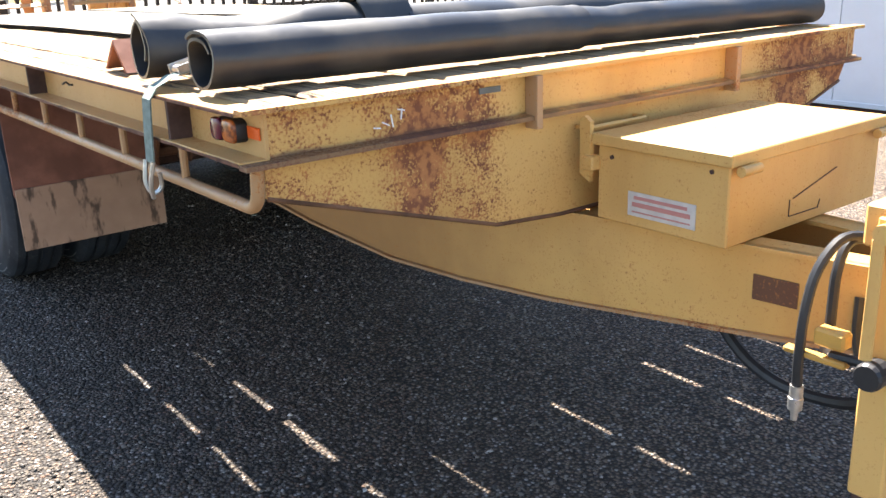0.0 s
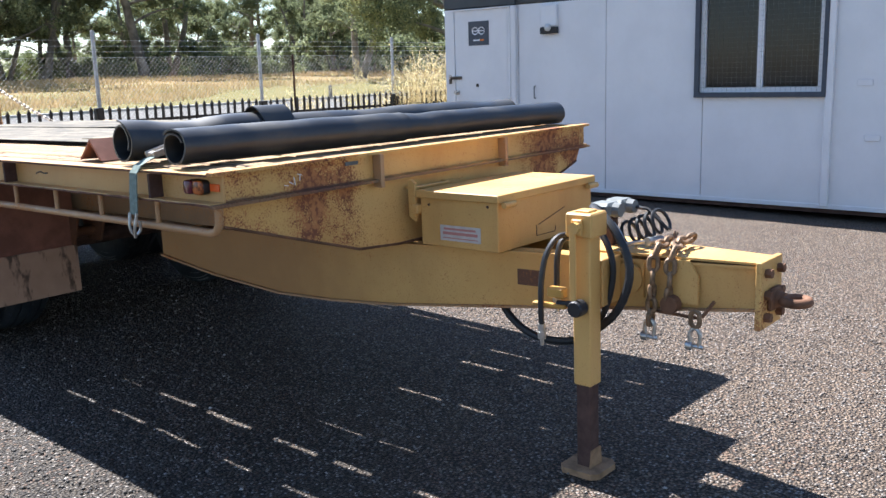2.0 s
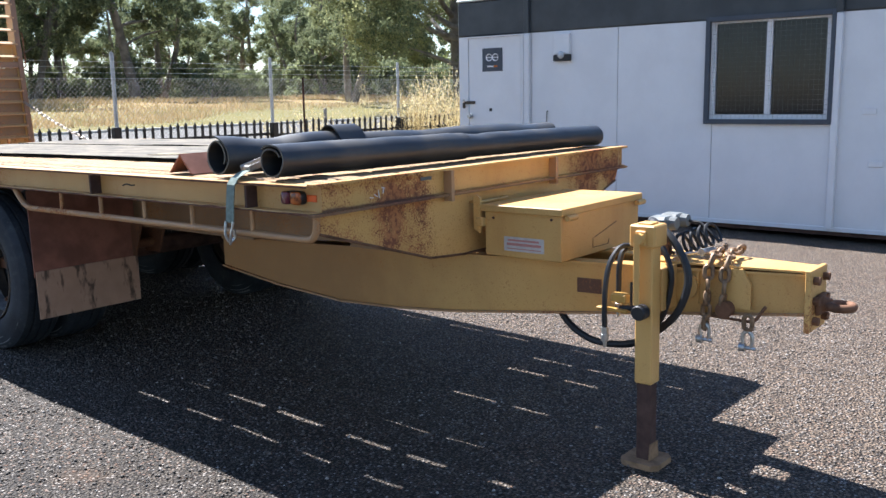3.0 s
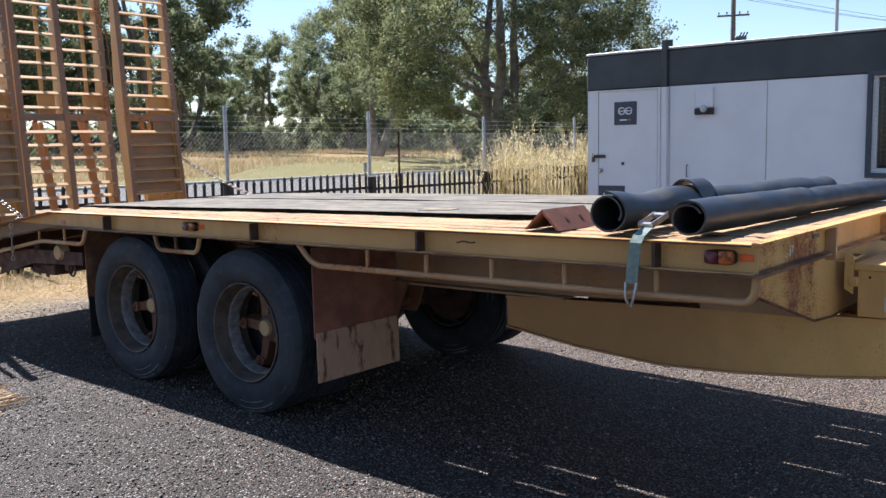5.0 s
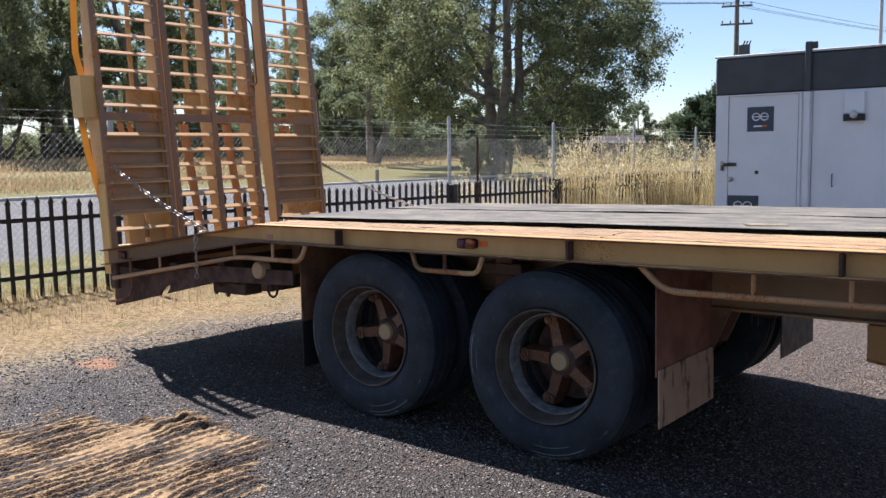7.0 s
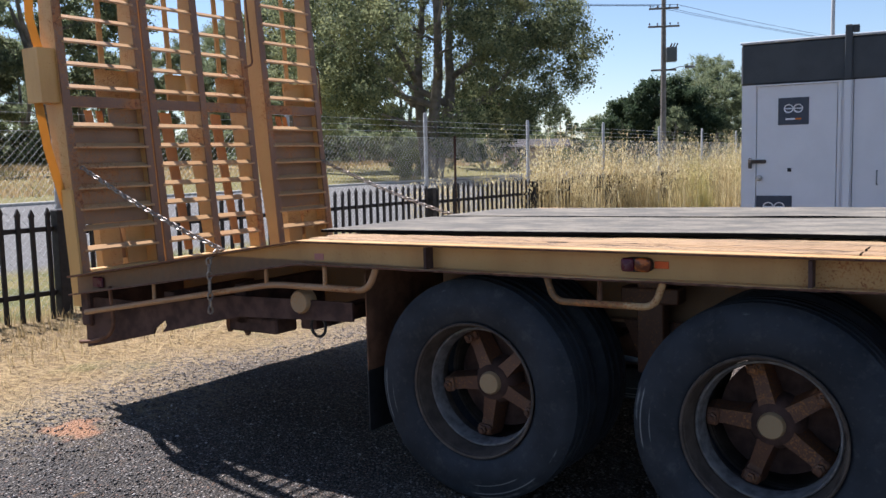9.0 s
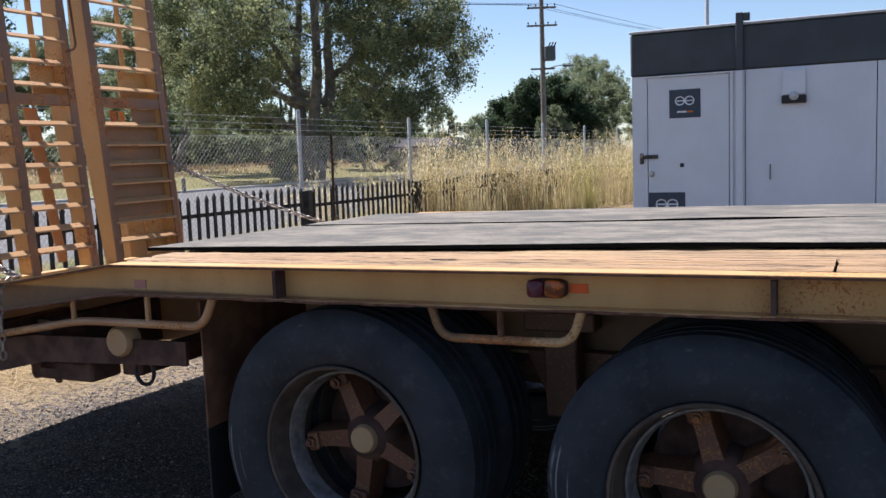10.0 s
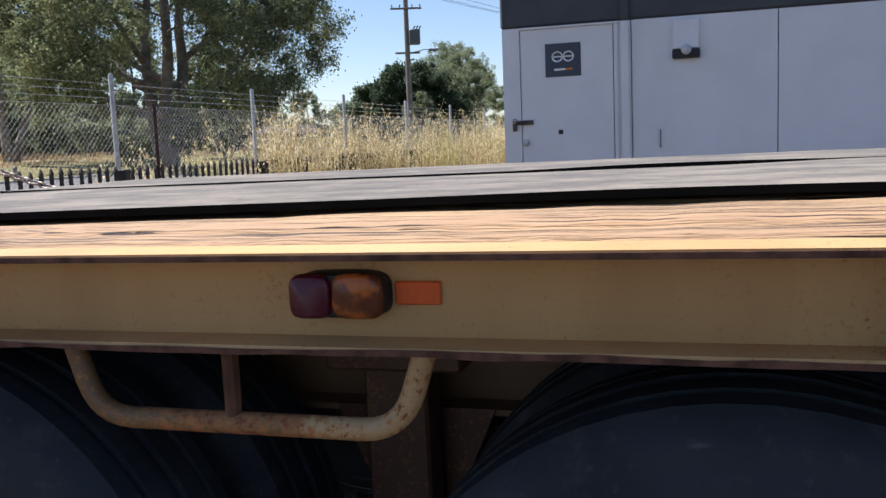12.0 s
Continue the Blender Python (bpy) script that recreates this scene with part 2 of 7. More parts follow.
def ground_material():
    k = Mat("yard_and_verge_ground", 0.8, spec=0.18)
    x, y, z = k.axes()
    wob = k.noise(0.9, 4)
    wob2 = k.noise(3.5, 4)
    cell = k.t.nodes.new("ShaderNodeTexVoronoi")
    k.put(cell.inputs["Vector"], k.pos)
    cell.inputs["Scale"].default_value = 78
    hue = k.t.nodes.new("ShaderNodeSeparateColor")
    k.put(hue.inputs[0], cell.outputs["Color"])
    # Gravel is darker on the left; this tone also deepens the trailer's shade.
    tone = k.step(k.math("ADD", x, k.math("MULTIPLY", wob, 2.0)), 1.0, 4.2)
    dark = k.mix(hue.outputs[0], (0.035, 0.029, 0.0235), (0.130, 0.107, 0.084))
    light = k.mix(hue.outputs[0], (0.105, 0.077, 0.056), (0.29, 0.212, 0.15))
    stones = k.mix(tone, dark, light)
    stones = k.mix(k.step(hue.outputs[1], 0.86, 0.90), stones, (0.34, 0.30, 0.265))
    stones = k.mix(k.step(hue.outputs[2], 0.88, 0.92, 0, 0.6), stones, (0.25, 0.15, 0.105))
    stones = k.mix(k.step(cell.outputs["Distance"], 0.28, 0.62, 0, 0.85), stones, (0.014, 0.012, 0.011))
    clayey = k.step(k.noise(0.55, 4), 0.58, 0.74, 0, 0.45)
    stones = k.mix(k.math("MULTIPLY", clayey, k.step(x, 1.2, -0.4)), stones, (0.36, 0.20, 0.10))
    # dry grass along the fence
    straw = k.mix(k.step(k.noise(26, 4, 0.7, k.stretch(1, 0.4, 1)), 0.35, 0.65), (0.17, 0.115, 0.058), (0.37, 0.265, 0.125))
    straw = k.mix(k.step(k.noise(1.6, 4), 0.55, 0.72, 0, 0.6), straw, (0.12, 0.14, 0.045))
    edge = k.math("ADD", y, k.math("ADD", k.math("MULTIPLY", wob, 1.6), k.math("MULTIPLY", wob2, 0.9)))
    litter = k.math("MULTIPLY", k.step(edge, 8.9, 10.0), k.step(k.noise(34, 4, 0.7, k.stretch(1, 0.5, 1)), 0.44, 0.54, 0, 0.85))
    col = k.mix(litter, stones, (0.33, 0.24, 0.125))
    col = k.mix(k.step(edge, 9.75, 10.7), col, straw)
    smear = k.t.nodes.new("ShaderNodeVectorMath")
    smear.operation = "DISTANCE"
    k.put(smear.inputs[0], k.stretch(1, 1, 0))
    smear.inputs[1].default_value = (0.49, 8.15, 0)
    near = k.math("ADD", smear.outputs["Value"], k.math("MULTIPLY", k.noise(7, 4), 0.35))
    col = k.mix(k.step(near, 0.26, 0.36, 0.7, 0.0), col, (0.40, 0.185, 0.085))
    # road beyond the fence, its kerb, the mown verge and the paddock
    d = k.math("SUBTRACT", y, k.math("MULTIPLY", x, 0.06))
    dn = k.math("ADD", d, k.math("MULTIPLY", wob2, 0.5))
    road = k.mix(k.noise(8, 4), (0.125, 0.12, 0.112), (0.185, 0.176, 0.163))
    verge = k.mix(k.step(k.noise(2.5, 4), 0.4, 0.65), (0.205, 0.165, 0.058), (0.125, 0.125, 0.038))
    field = k.mix(k.step(k.noise(0.35, 5), 0.4, 0.65), (0.31, 0.21, 0.092), (0.24, 0.18, 0.072))
    field = k.mix(k.step(k.noise(0.12, 3, vec=k.stretch(1, 1.6, 1)), 0.5, 0.65, 0, 0.7), field, (0.17, 0.17, 0.06))
    col = k.mix(k.step(y, 11.35, 11.8), col, verge)
    col = k.mix(k.math("MULTIPLY", k.step(dn, 14.4, 15.4), k.step(y, 11.5, 12)), col, road)
    col = k.mix(k.step(d, 29.6, 29.7), col, k.mix(k.noise(3, 4), (0.48, 0.40, 0.29), (0.36, 0.29, 0.20)))
    col = k.mix(k.step(dn, 31.2, 32.2), col, verge)
    col = k.mix(k.step(k.math("ADD", d, k.math("MULTIPLY", wob, 8)), 47, 56), col, field)
    gravel = k.math("SUBTRACT", 1.0, cell.outputs["Distance"])
    k.bump(k.math("ADD", k.math("MULTIPLY", gravel, 0.7), k.math("MULTIPLY", k.noise(20, 3), 0.6)), 1.0, 0.02)
    return k.done(col, k.step(edge, 9.6, 10.6, 0.62, 0.9))


def leaf_material(name, a, b, c, trans=0.35):
    k = Mat(name, 0.7, spec=0.18)
    col = k.mix(k.island(), a, b)
    col = k.mix(k.step(k.noise(0.5, 3), 0.5, 0.7), col, c)
    k.done(col)
    tr = k.t.nodes.new("ShaderNodeBsdfTranslucent")
    mx = k.t.nodes.new("ShaderNodeMixShader")
    k.put(tr.inputs[0], col)
    mx.inputs[0].default_value = trans
    out = k.t.nodes["Material Output"]
    k.t.links.new(k.b.outputs[0], mx.inputs[1])
    k.t.links.new(tr.outputs[0], mx.inputs[2])
    k.t.links.new(mx.outputs[0], out.inputs[0])
    return k.m


m_wood = wood_material()
# Near-black brown that paints the shade of the deck gaps into the colour.
m_gap_shade = plain("plank_gap_shade", (0.05, 0.036, 0.027), 0.95, vary=0.4, scale=20, spec=0.1)
m_mat = mat_material()
m_tyre = tyre_material()
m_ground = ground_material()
# Far foliage, its colour lifted to carry the glare and haze over it.
m_gum_far = leaf_material("hazed_gum_leaves", (0.10, 0.13, 0.075), (0.30, 0.325, 0.175), (0.22, 0.245, 0.125), 0.52)
m_bush = leaf_material("olive_bush_leaves", (0.09, 0.115, 0.05), (0.21, 0.23, 0.09), (0.15, 0.17, 0.06), 0.5)
m_gum = leaf_material("gum_leaves", (0.066, 0.092, 0.055), (0.29, 0.31, 0.155), (0.31, 0.31, 0.14), 0.52)
m_dark_leaf = leaf_material("dark_dense_leaves", (0.033, 0.056, 0.03), (0.095, 0.125, 0.062), (0.055, 0.082, 0.04), 0.4)
m_straw = leaf_material("dry_oat_grass", (0.33, 0.24, 0.10), (0.86, 0.74, 0.44), (0.46, 0.40, 0.155), 0.52)
m_strap_orange = leaf_material("orange_webbing", (0.68, 0.39, 0.09), (0.72, 0.43, 0.11), (0.64, 0.36, 0.08), 0.5)
m_litter = leaf_material("dry_straw", (0.32, 0.235, 0.115), (0.52, 0.40, 0.21), (0.29, 0.22, 0.10), 0.45)
m_paddock = leaf_material("paddock_grass", (0.36, 0.255, 0.125), (0.52, 0.39, 0.22), (0.29, 0.26, 0.11), 0.4)
m_bark = plain("grey_gum_bark", (0.25, 0.22, 0.19), 0.9, vary=0.5, scale=1.5, bump=0.4)


def glass_material():
    k = Mat("dark_window_glass", 0.08, spec=0.3)
    return k.done(k.mix(k.noise(3, 2), (0.012, 0.013, 0.015), (0.022, 0.024, 0.027)))


m_glass = glass_material()


# ---- mesh helpers ----
ORG = {}


def thing(name, at, label, category, group="", kind=""):
    ob = new(name)
    ob.location = at
    ob.empty_display_size = 0.2
    ORG[ob] = Vector(at)
    return tagged(ob, label, category, group, kind)


def mesh_of(name, bm, material, origin=(0, 0, 0), smooth=False):
    bmesh.ops.translate(bm, verts=bm.verts, vec=-Vector(origin))
    bmesh.ops.recalc_face_normals(bm, faces=bm.faces)
    me = bpy.data.meshes.new(name)
    bm.to_mesh(me)
    bm.free()
    me.materials.append(material)
    if smooth:
        me.polygons.foreach_set("use_smooth", [True] * len(me.polygons))
        me.set_sharp_from_angle(angle=radians(40))
    return me


def part(name, bm, material, parent, label="", smooth=False):
    """Links a bmesh, written in place, as one mesh object under a thing or a part."""
    ob = new(name, mesh_of(name, bm, material, ORG[parent], smooth))
    ob.parent = parent
    ORG[ob] = ORG[parent]
    return tagged(ob, label)


def piece(name, me, parent, at, turn=None):
    """One more object on shared mesh data, at a place given as the mesh was drawn: round its own zero."""
    ob = new(name, me)
    ob.parent = parent
    ob.matrix_basis = Matrix.Translation(Vector(at) - ORG[parent]) @ (turn or Matrix())
    ORG[ob] = Vector(at)
    return ob


def solo(name, bm, material, label, category, group="", kind="", smooth=False, at=(0, 0, 0)):
    """A thing that is one mesh."""
    ob = new(name, mesh_of(name, bm, material, at, smooth))
    ob.location = at
    ORG[ob] = Vector(at)
    return tagged(ob, label, category, group, kind)


def box(bm, x0, x1, y0, y1, z0, z1, bev=0.0, m=None):
    vs = [bm.verts.new((x, y, z)) for x in (x0, x1) for y in (y0, y1) for z in (z0, z1)]
    fs = [bm.faces.new([vs[i] for i in q]) for q in ((0, 1, 3, 2), (4, 6, 7, 5), (0, 4, 5, 1), (2, 3, 7, 6), (0, 2, 6, 4), (1, 5, 7, 3))]
    if m is not None:
        bmesh.ops.transform(bm, matrix=m, verts=vs)
    if bev:
        es = list({e for f in fs for e in f.edges})
        bmesh.ops.bevel(bm, geom=es, offset=bev, segments=1, affect="EDGES")
    return vs


def prism(bm, pts, a, b, axis):
    """A polygon in the plane across an axis, drawn out along it from a to b. Its points are the other two coordinates in order."""
    def at(p, d):
        return {"x": (d, *p), "y": (p[0], d, p[1]), "z": (*p, d)}[axis]
    lo, hi = [bm.verts.new(at(p, a)) for p in pts], [bm.verts.new(at(p, b)) for p in pts]
    bm.faces.new(lo)
    bm.faces.new(hi[::-1])
    for i in range(len(pts)):
        j = (i + 1) % len(pts)
        bm.faces.new((lo[i], lo[j], hi[j], hi[i]))
    return lo + hi


def sweep(bm, pts, r, seg=8, closed=False, flat=1.0):
    """A tube along points; r is one radius or one for each point."""
    pts = [Vector(p) for p in pts]
    n = len(pts)
    rs = r if isinstance(r, (list, tuple)) else [r] * n
    rings, up = [], None
    for i, p in enumerate(pts):
        a = pts[(i - 1) % n] if closed or i else p
        b = pts[(i + 1) % n] if closed or i < n - 1 else p
        d = (b - a).normalized()
        if up is None:
            up = d.orthogonal().normalized()
        up = (up - d * up.dot(d)).normalized()
        side = d.cross(up)
        rings.append([bm.verts.new(p + (up * math.cos(t) * flat + side * math.sin(t)) * rs[i]) for t in (2 * math.pi * k / seg for k in range(seg))])
    for i in range(n if closed else n - 1):
        a, b = rings[i], rings[(i + 1) % n]
        for k in range(seg):
            bm.faces.new((a[k], a[(k + 1) % seg], b[(k + 1) % seg], b[k]))
    if not closed:
        bm.faces.new(rings[0][::-1])
        bm.faces.new(rings[-1])


def bend(corners, r, steps=5):
    """Points along a broken line whose inner corners are rounded to radius r."""
    out = [Vector(corners[0])]
    for a, b, c in zip(corners, corners[1:], corners[2:]):
        a, b, c = Vector(a), Vector(b), Vector(c)
        k = min(r, (a - b).length * 0.49, (c - b).length * 0.49)
        p, q = b + (a - b).normalized() * k, b + (c - b).normalized() * k
        out += [p.lerp(b, t).lerp(b.lerp(q, t), t) for t in (i / steps for i in range(steps + 1))]
    return out + [Vector(corners[-1])]


def lathe(bm, prof, seg, centre, axis="x", caps=True):
    """Turns (along, radius) points round an axis through centre."""
    rings = []
    for d, r in prof:
        ring = []
        for k in range(seg):
            t = 2 * math.pi * k / seg
            u, v = r * math.cos(t), r * math.sin(t)
            ring.append(bm.verts.new(Vector(centre) + Vector({"x": (d, u, v), "y": (u, d, v), "z": (u, v, d)}[axis])))
        rings.append(ring)
    for a, b in zip(rings, rings[1:]):
        for k in range(seg):
            bm.faces.new((a[k], a[(k + 1) % seg], b[(k + 1) % seg], b[k]))
    for ring in (rings[0], rings[-1]):
        if caps and prof[rings.index(ring)][1] > 1e-4:
            bm.faces.new(ring)


def pydata(name, verts, faces, material):
    me = bpy.data.meshes.new(name)
    me.from_pydata(verts, [], faces)
    me.materials.append(material)
    return me


def quads(name, v, material):
    """A mesh of loose quads from an array (n, 4, 3)."""
    n = len(v)
    me = bpy.data.meshes.new(name)
    me.vertices.add(4 * n)
    me.vertices.foreach_set("co", np.asarray(v, np.float32).ravel())
    me.loops.add(4 * n)
    me.loops.foreach_set("vertex_index", np.arange(4 * n))
    me.polygons.add(n)
    me.polygons.foreach_set("loop_start", np.arange(0, 4 * n, 4))
    me.update(calc_edges=True)
    me.materials.append(material)
    return me


def smooth01(a, b, v):
    t = min(1, max(0, (v - a) / (b - a)))
    return t * t * (3 - 2 * t)


def ground_z(x, y):
    """The yard is flat under the trailer and rises a little to the grass by the fence, then gently to the paddock."""
    z = 0.15 * smooth01(6.9, 8.6, y) + 0.16 * smooth01(12, 30, y) + 0.35 * smooth01(24, 60, y) + 0.75 * smooth01(42, 60, y)
    z += (0.02 * smooth01(3.6, 4.4, y) + 0.02 * smooth01(5.0, 5.9, y)) * (1 - smooth01(6.9, 8.6, y))
    z -= 0.03 * (1 - smooth01(1.5, 4.2, y)) * smooth01(-3, 0, x)
    near = 1 - smooth01(16, 24, math.hypot(x, y))
    z += near * (noise.noise((x * 0.9, y * 0.9, 3.1)) * 0.012 + noise.noise((x * 3.1, y * 3.1, 7.7)) * 0.006)
    if y > 9.5 and near:
        z += near * 0.04 * noise.noise((x * 2.1, y * 2.1, 1.3)) * smooth01(9.5, 10.5, y)
    return z


# ---- ground ----
def graded(lo, hi, step, far):
    inner = list(np.arange(lo, hi + 1e-6, step))
    out, d, p = [], step, hi
    while p < far:
        d *= 1.35
        p += d
        out.append(p)
    left, d, p = [], step, lo
    while p > -far:
        d *= 1.35
        p -= d
        left.append(p)
    return left[::-1] + inner + out


gx, gy = graded(-6, 20, 0.2, 2500), graded(-5, 14, 0.2, 2500)
gv = [(x, y, ground_z(x, y)) for y in gy for x in gx]
nx = len(gx)
gf = [(j * nx + i, j * nx + i + 1, (j + 1) * nx + i + 1, (j + 1) * nx + i) for j in range(len(gy) - 1) for i in range(nx - 1)]
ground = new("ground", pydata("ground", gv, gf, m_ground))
tagged(ground, "grey gravel yard with straw-coloured grass and a road beyond", "ground", kind="structure")


def kerb():
    bm = bmesh.new()
    for i in range(40):
        x = -20 + i * 2.5
        c = Vector((x, 29.6 + 0.06 * x, ground_z(x, 29.6 + 0.06 * x)))
        box(bm, -1.245, 1.245, -0.15, 0.15, -0.1, 0.10, 0.02, Matrix.Translation(c) @ Matrix.Rotation(math.atan(0.06), 4, "Z"))
    return solo("kerb", bm, m_conc, "pale concrete kerb along the far side of the road", "kerb", kind="structure")


kerb()

# ---- portable building ----
WX, WY1, WY0 = 8.0, 6.69, -5.6
office = thing("portable_office", (WX + 1.5, 0.5, 0), "white panelled portable office with a charcoal fascia band", "building")
SILL, WTOP, RTOP = 0.12, 2.24, 2.68
WIN = (1.98, 3.26, 1.18, 2.27)
DOOR = (5.70, 6.53, 0.16, 2.225)


def build_office():
    joints = [WY0, -3.6, -2.45, -1.25, -0.1, 1.06, 1.975, 3.21, 4.36, 5.55, WY1]
    for a, b in zip(joints, joints[1:]):
        bm = bmesh.new()
        if abs(a - 1.975) < 0.01:
            box(bm, WX, WX + 0.06, a + 0.004, b - 0.004, SILL, WIN[2])
        elif a > 5.5:
            box(bm, WX, WX + 0.06, a + 0.004, DOOR[0], SILL, WTOP)
            box(bm, WX, WX + 0.06, DOOR[1], b, SILL, WTOP)
            box(bm, WX, WX + 0.06, DOOR[0], DOOR[1], SILL, DOOR[2])
        else:
            box(bm, WX, WX + 0.06, a + 0.004, b - 0.004, SILL, WTOP)
        part("wall_panel", bm, m_white, office)
    bm = bmesh.new()
    box(bm, WX + 0.03, WX + 3.0, WY1 - 0.06, WY1, SILL, WTOP)
    box(bm, WX + 0.03, WX + 3.0, WY0, WY0 + 0.06, SILL, WTOP)
    box(bm, WX + 2.94, WX + 3.0, WY0 + 0.06, WY1 - 0.06, SILL, WTOP)
    box(bm, WX + 0.07, WX + 0.11, WY0 + 0.06, WY1 - 0.06, SILL, WIN[2])
    part("rear_wall", bm, m_white, office)
    bm = bmesh.new()
    box(bm, WX - 0.012, WX + 3.02, WY0 - 0.012, WY1 + 0.012, WTOP, RTOP, 0.02)
    part("fascia", bm, m_fascia, office)
    bm = bmesh.new()
    box(bm, WX - 0.02, WX + 3.03, WY0 - 0.02, WY1 + 0.02, RTOP + 0.002, RTOP + 0.03, 0.006)
    box(bm, WX + 1.0, WX + 1.7, 3.2, 4.1, RTOP + 0.03, RTOP + 0.12, 0.01)
    part("roof", bm, m_galv, office)
    bm = bmesh.new()
    box(bm, WX + 0.03, WX + 0.13, WY0 + 0.02, WY1 - 0.02, 0.03, SILL - 0.001)
    box(bm, WX + 2.8, WX + 2.9, WY0 + 0.02, WY1 - 0.02, 0.0, SILL - 0.001)
    for y in (-5, -3, -1, 1, 3, 5, 6.4):
        box(bm, WX + 0.14, WX + 2.79, y - 0.05, y + 0.05, 0.0, SILL - 0.001)
    part("skid", bm, m_rust_dark, office, "dark steel skid beams")
    bm = bmesh.new()
    box(bm, WX - 0.01, WX + 0.025, WY0, WY1, SILL - 0.045, SILL, 0.004)
    part("bottom_rail", bm, m_white, office)
    # door
    bm = bmesh.new()
    box(bm, WX - 0.008, WX + 0.035, DOOR[0] + 0.006, DOOR[1] - 0.006, DOOR[2] + 0.006, DOOR[3] - 0.006, 0.004)
    door = part("door", bm, m_white, office, "white flush door with two slate signs")
    bm = bmesh.new()
    box(bm, WX - 0.03, WX - 0.001, DOOR[0] - 0.04, DOOR[1] + 0.03, DOOR[3] - 0.004, DOOR[3] + 0.012, 0.002)
    box(bm, WX - 0.014, WX - 0.001, DOOR[1] + 0.002, DOOR[1] + 0.035, DOOR[2], DOOR[3] - 0.006)
    box(bm, WX - 0.014, WX - 0.001, DOOR[0] - 0.035, DOOR[0] - 0.002, DOOR[2], DOOR[3] - 0.006)
    part("door_frame", bm, m_white, door)
    bm = bmesh.new()
    lathe(bm, [(-0.075, 0.0), (-0.072, 0.024), (-0.05, 0.03), (-0.03, 0.012), (-0.016, 0.012), (-0.014, 0.034), (-0.009, 0.034)], 14, (WX, 6.49, 1.225))
    part("door_knob", bm, m_bright, door, smooth=True)
    bm = bmesh.new()
    box(bm, WX - 0.03, WX - 0.009, 6.42, 6.60, 1.385, 1.425, 0.004)
    box(bm, WX - 0.055, WX - 0.03, 6.565, 6.605, 1.33, 1.41, 0.006)
    sweep(bm, bend([(WX - 0.04, 6.57, 1.40), (WX - 0.045, 6.57, 1.44), (WX - 0.045, 6.60, 1.44), (WX - 0.04, 6.60, 1.40)], 0.012), 0.005, 6)
    part("hasp_and_padlock", bm, m_rim, door)
    bm = bmesh.new()
    box(bm, WX - 0.014, WX - 0.009, 6.155, 6.195, 1.29, 1.33)
    part("lock_plate", bm, m_lampcase, door)
    for y0, y1, z0, z1 in ((5.985, 6.30, 1.795, 2.085), (6.145, 6.52, 0.72, 1.03)):
        bm = bmesh.new()
        box(bm, WX - 0.013, WX - 0.0085, y0, y1, z0, z1)
        sign = part("sign", bm, m_sign, door, "square slate sign with two pale rings")
        w, yc, zc = y1 - y0, (y0 + y1) / 2, z0 + (z1 - z0) * 0.60
        for dy in (0.155, -0.155):
            bm = bmesh.new()
            pts = [(WX - 0.0145, yc + dy * w + 0.135 * w * math.cos(t), zc + 0.125 * w * math.sin(t)) for t in (2 * math.pi * k / 20 for k in range(20))]
            sweep(bm, pts, 0.034 * w, 6, True, 0.12)
            box(bm, WX - 0.016, WX - 0.0135, yc + dy * w - 0.12 * w, yc + dy * w + 0.12 * w, zc - 0.018 * w, zc + 0.018 * w)
            part("ring_mark", bm, m_signwhite, sign)
        bm = bmesh.new()
        box(bm, WX - 0.015, WX - 0.0135, yc - 0.06 * w, yc + 0.25 * w, z0 + 0.17 * w, z0 + 0.225 * w)
        part("print_bar", bm, m_signwhite, sign)
        bm = bmesh.new()
        box(bm, WX - 0.015, WX - 0.0135, yc - 0.26 * w, yc - 0.07 * w, z0 + 0.17 * w, z0 + 0.225 * w)
        part("print_bar", bm, m_amber, sign)
    # downpipe by the door, corner posts
    for y in (5.60, 1.93, -2.5):
        bm = bmesh.new()
        box(bm, WX - 0.05, WX - 0.001, y - 0.035, y + 0.035, 0.10, WTOP - 0.004, 0.008)
        part("wall_post", bm, m_white, office)
        bm = bmesh.new()
        box(bm, WX - 0.055, WX - 0.013, y - 0.035, y + 0.035, WTOP, RTOP + 0.12 if y > 5 else RTOP + 0.02, 0.006)
        if y > 5:
            box(bm, WX - 0.05, WX - 0.02, y - 0.10, y - 0.036, RTOP + 0.035, RTOP + 0.115, 0.006)
        part("fascia_post", bm, m_fascia, office)
    # window with a security mesh
    y0, y1, z0, z1 = WIN
    bm = bmesh.new()
    for a, b, c, d in ((y0, y0 + 0.07, z0, z1), (y1 - 0.07, y1, z0, z1), (y0 + 0.07, y1 - 0.07, z0, z0 + 0.07), (y0 + 0.07, y1 - 0.07, z1 - 0.07, z1)):
        box(bm, WX + 0.005, WX + 0.05, a, b, c, d)
    mid = (y0 + y1) / 2
    box(bm, WX + 0.005, WX + 0.05, mid - 0.03, mid + 0.03, z0 + 0.07, z1 - 0.07)
    window = part("window", bm, m_white, office, "sliding window behind a dark-framed security screen")
    for a, b in ((y0 + 0.075, mid - 0.035), (mid + 0.035, y1 - 0.075)):
        bm = bmesh.new()
        box(bm, WX + 0.03, WX + 0.036, a, b, z0 + 0.075, z1 - 0.075)
        part("pane", bm, m_glass, window)
    bm = bmesh.new()
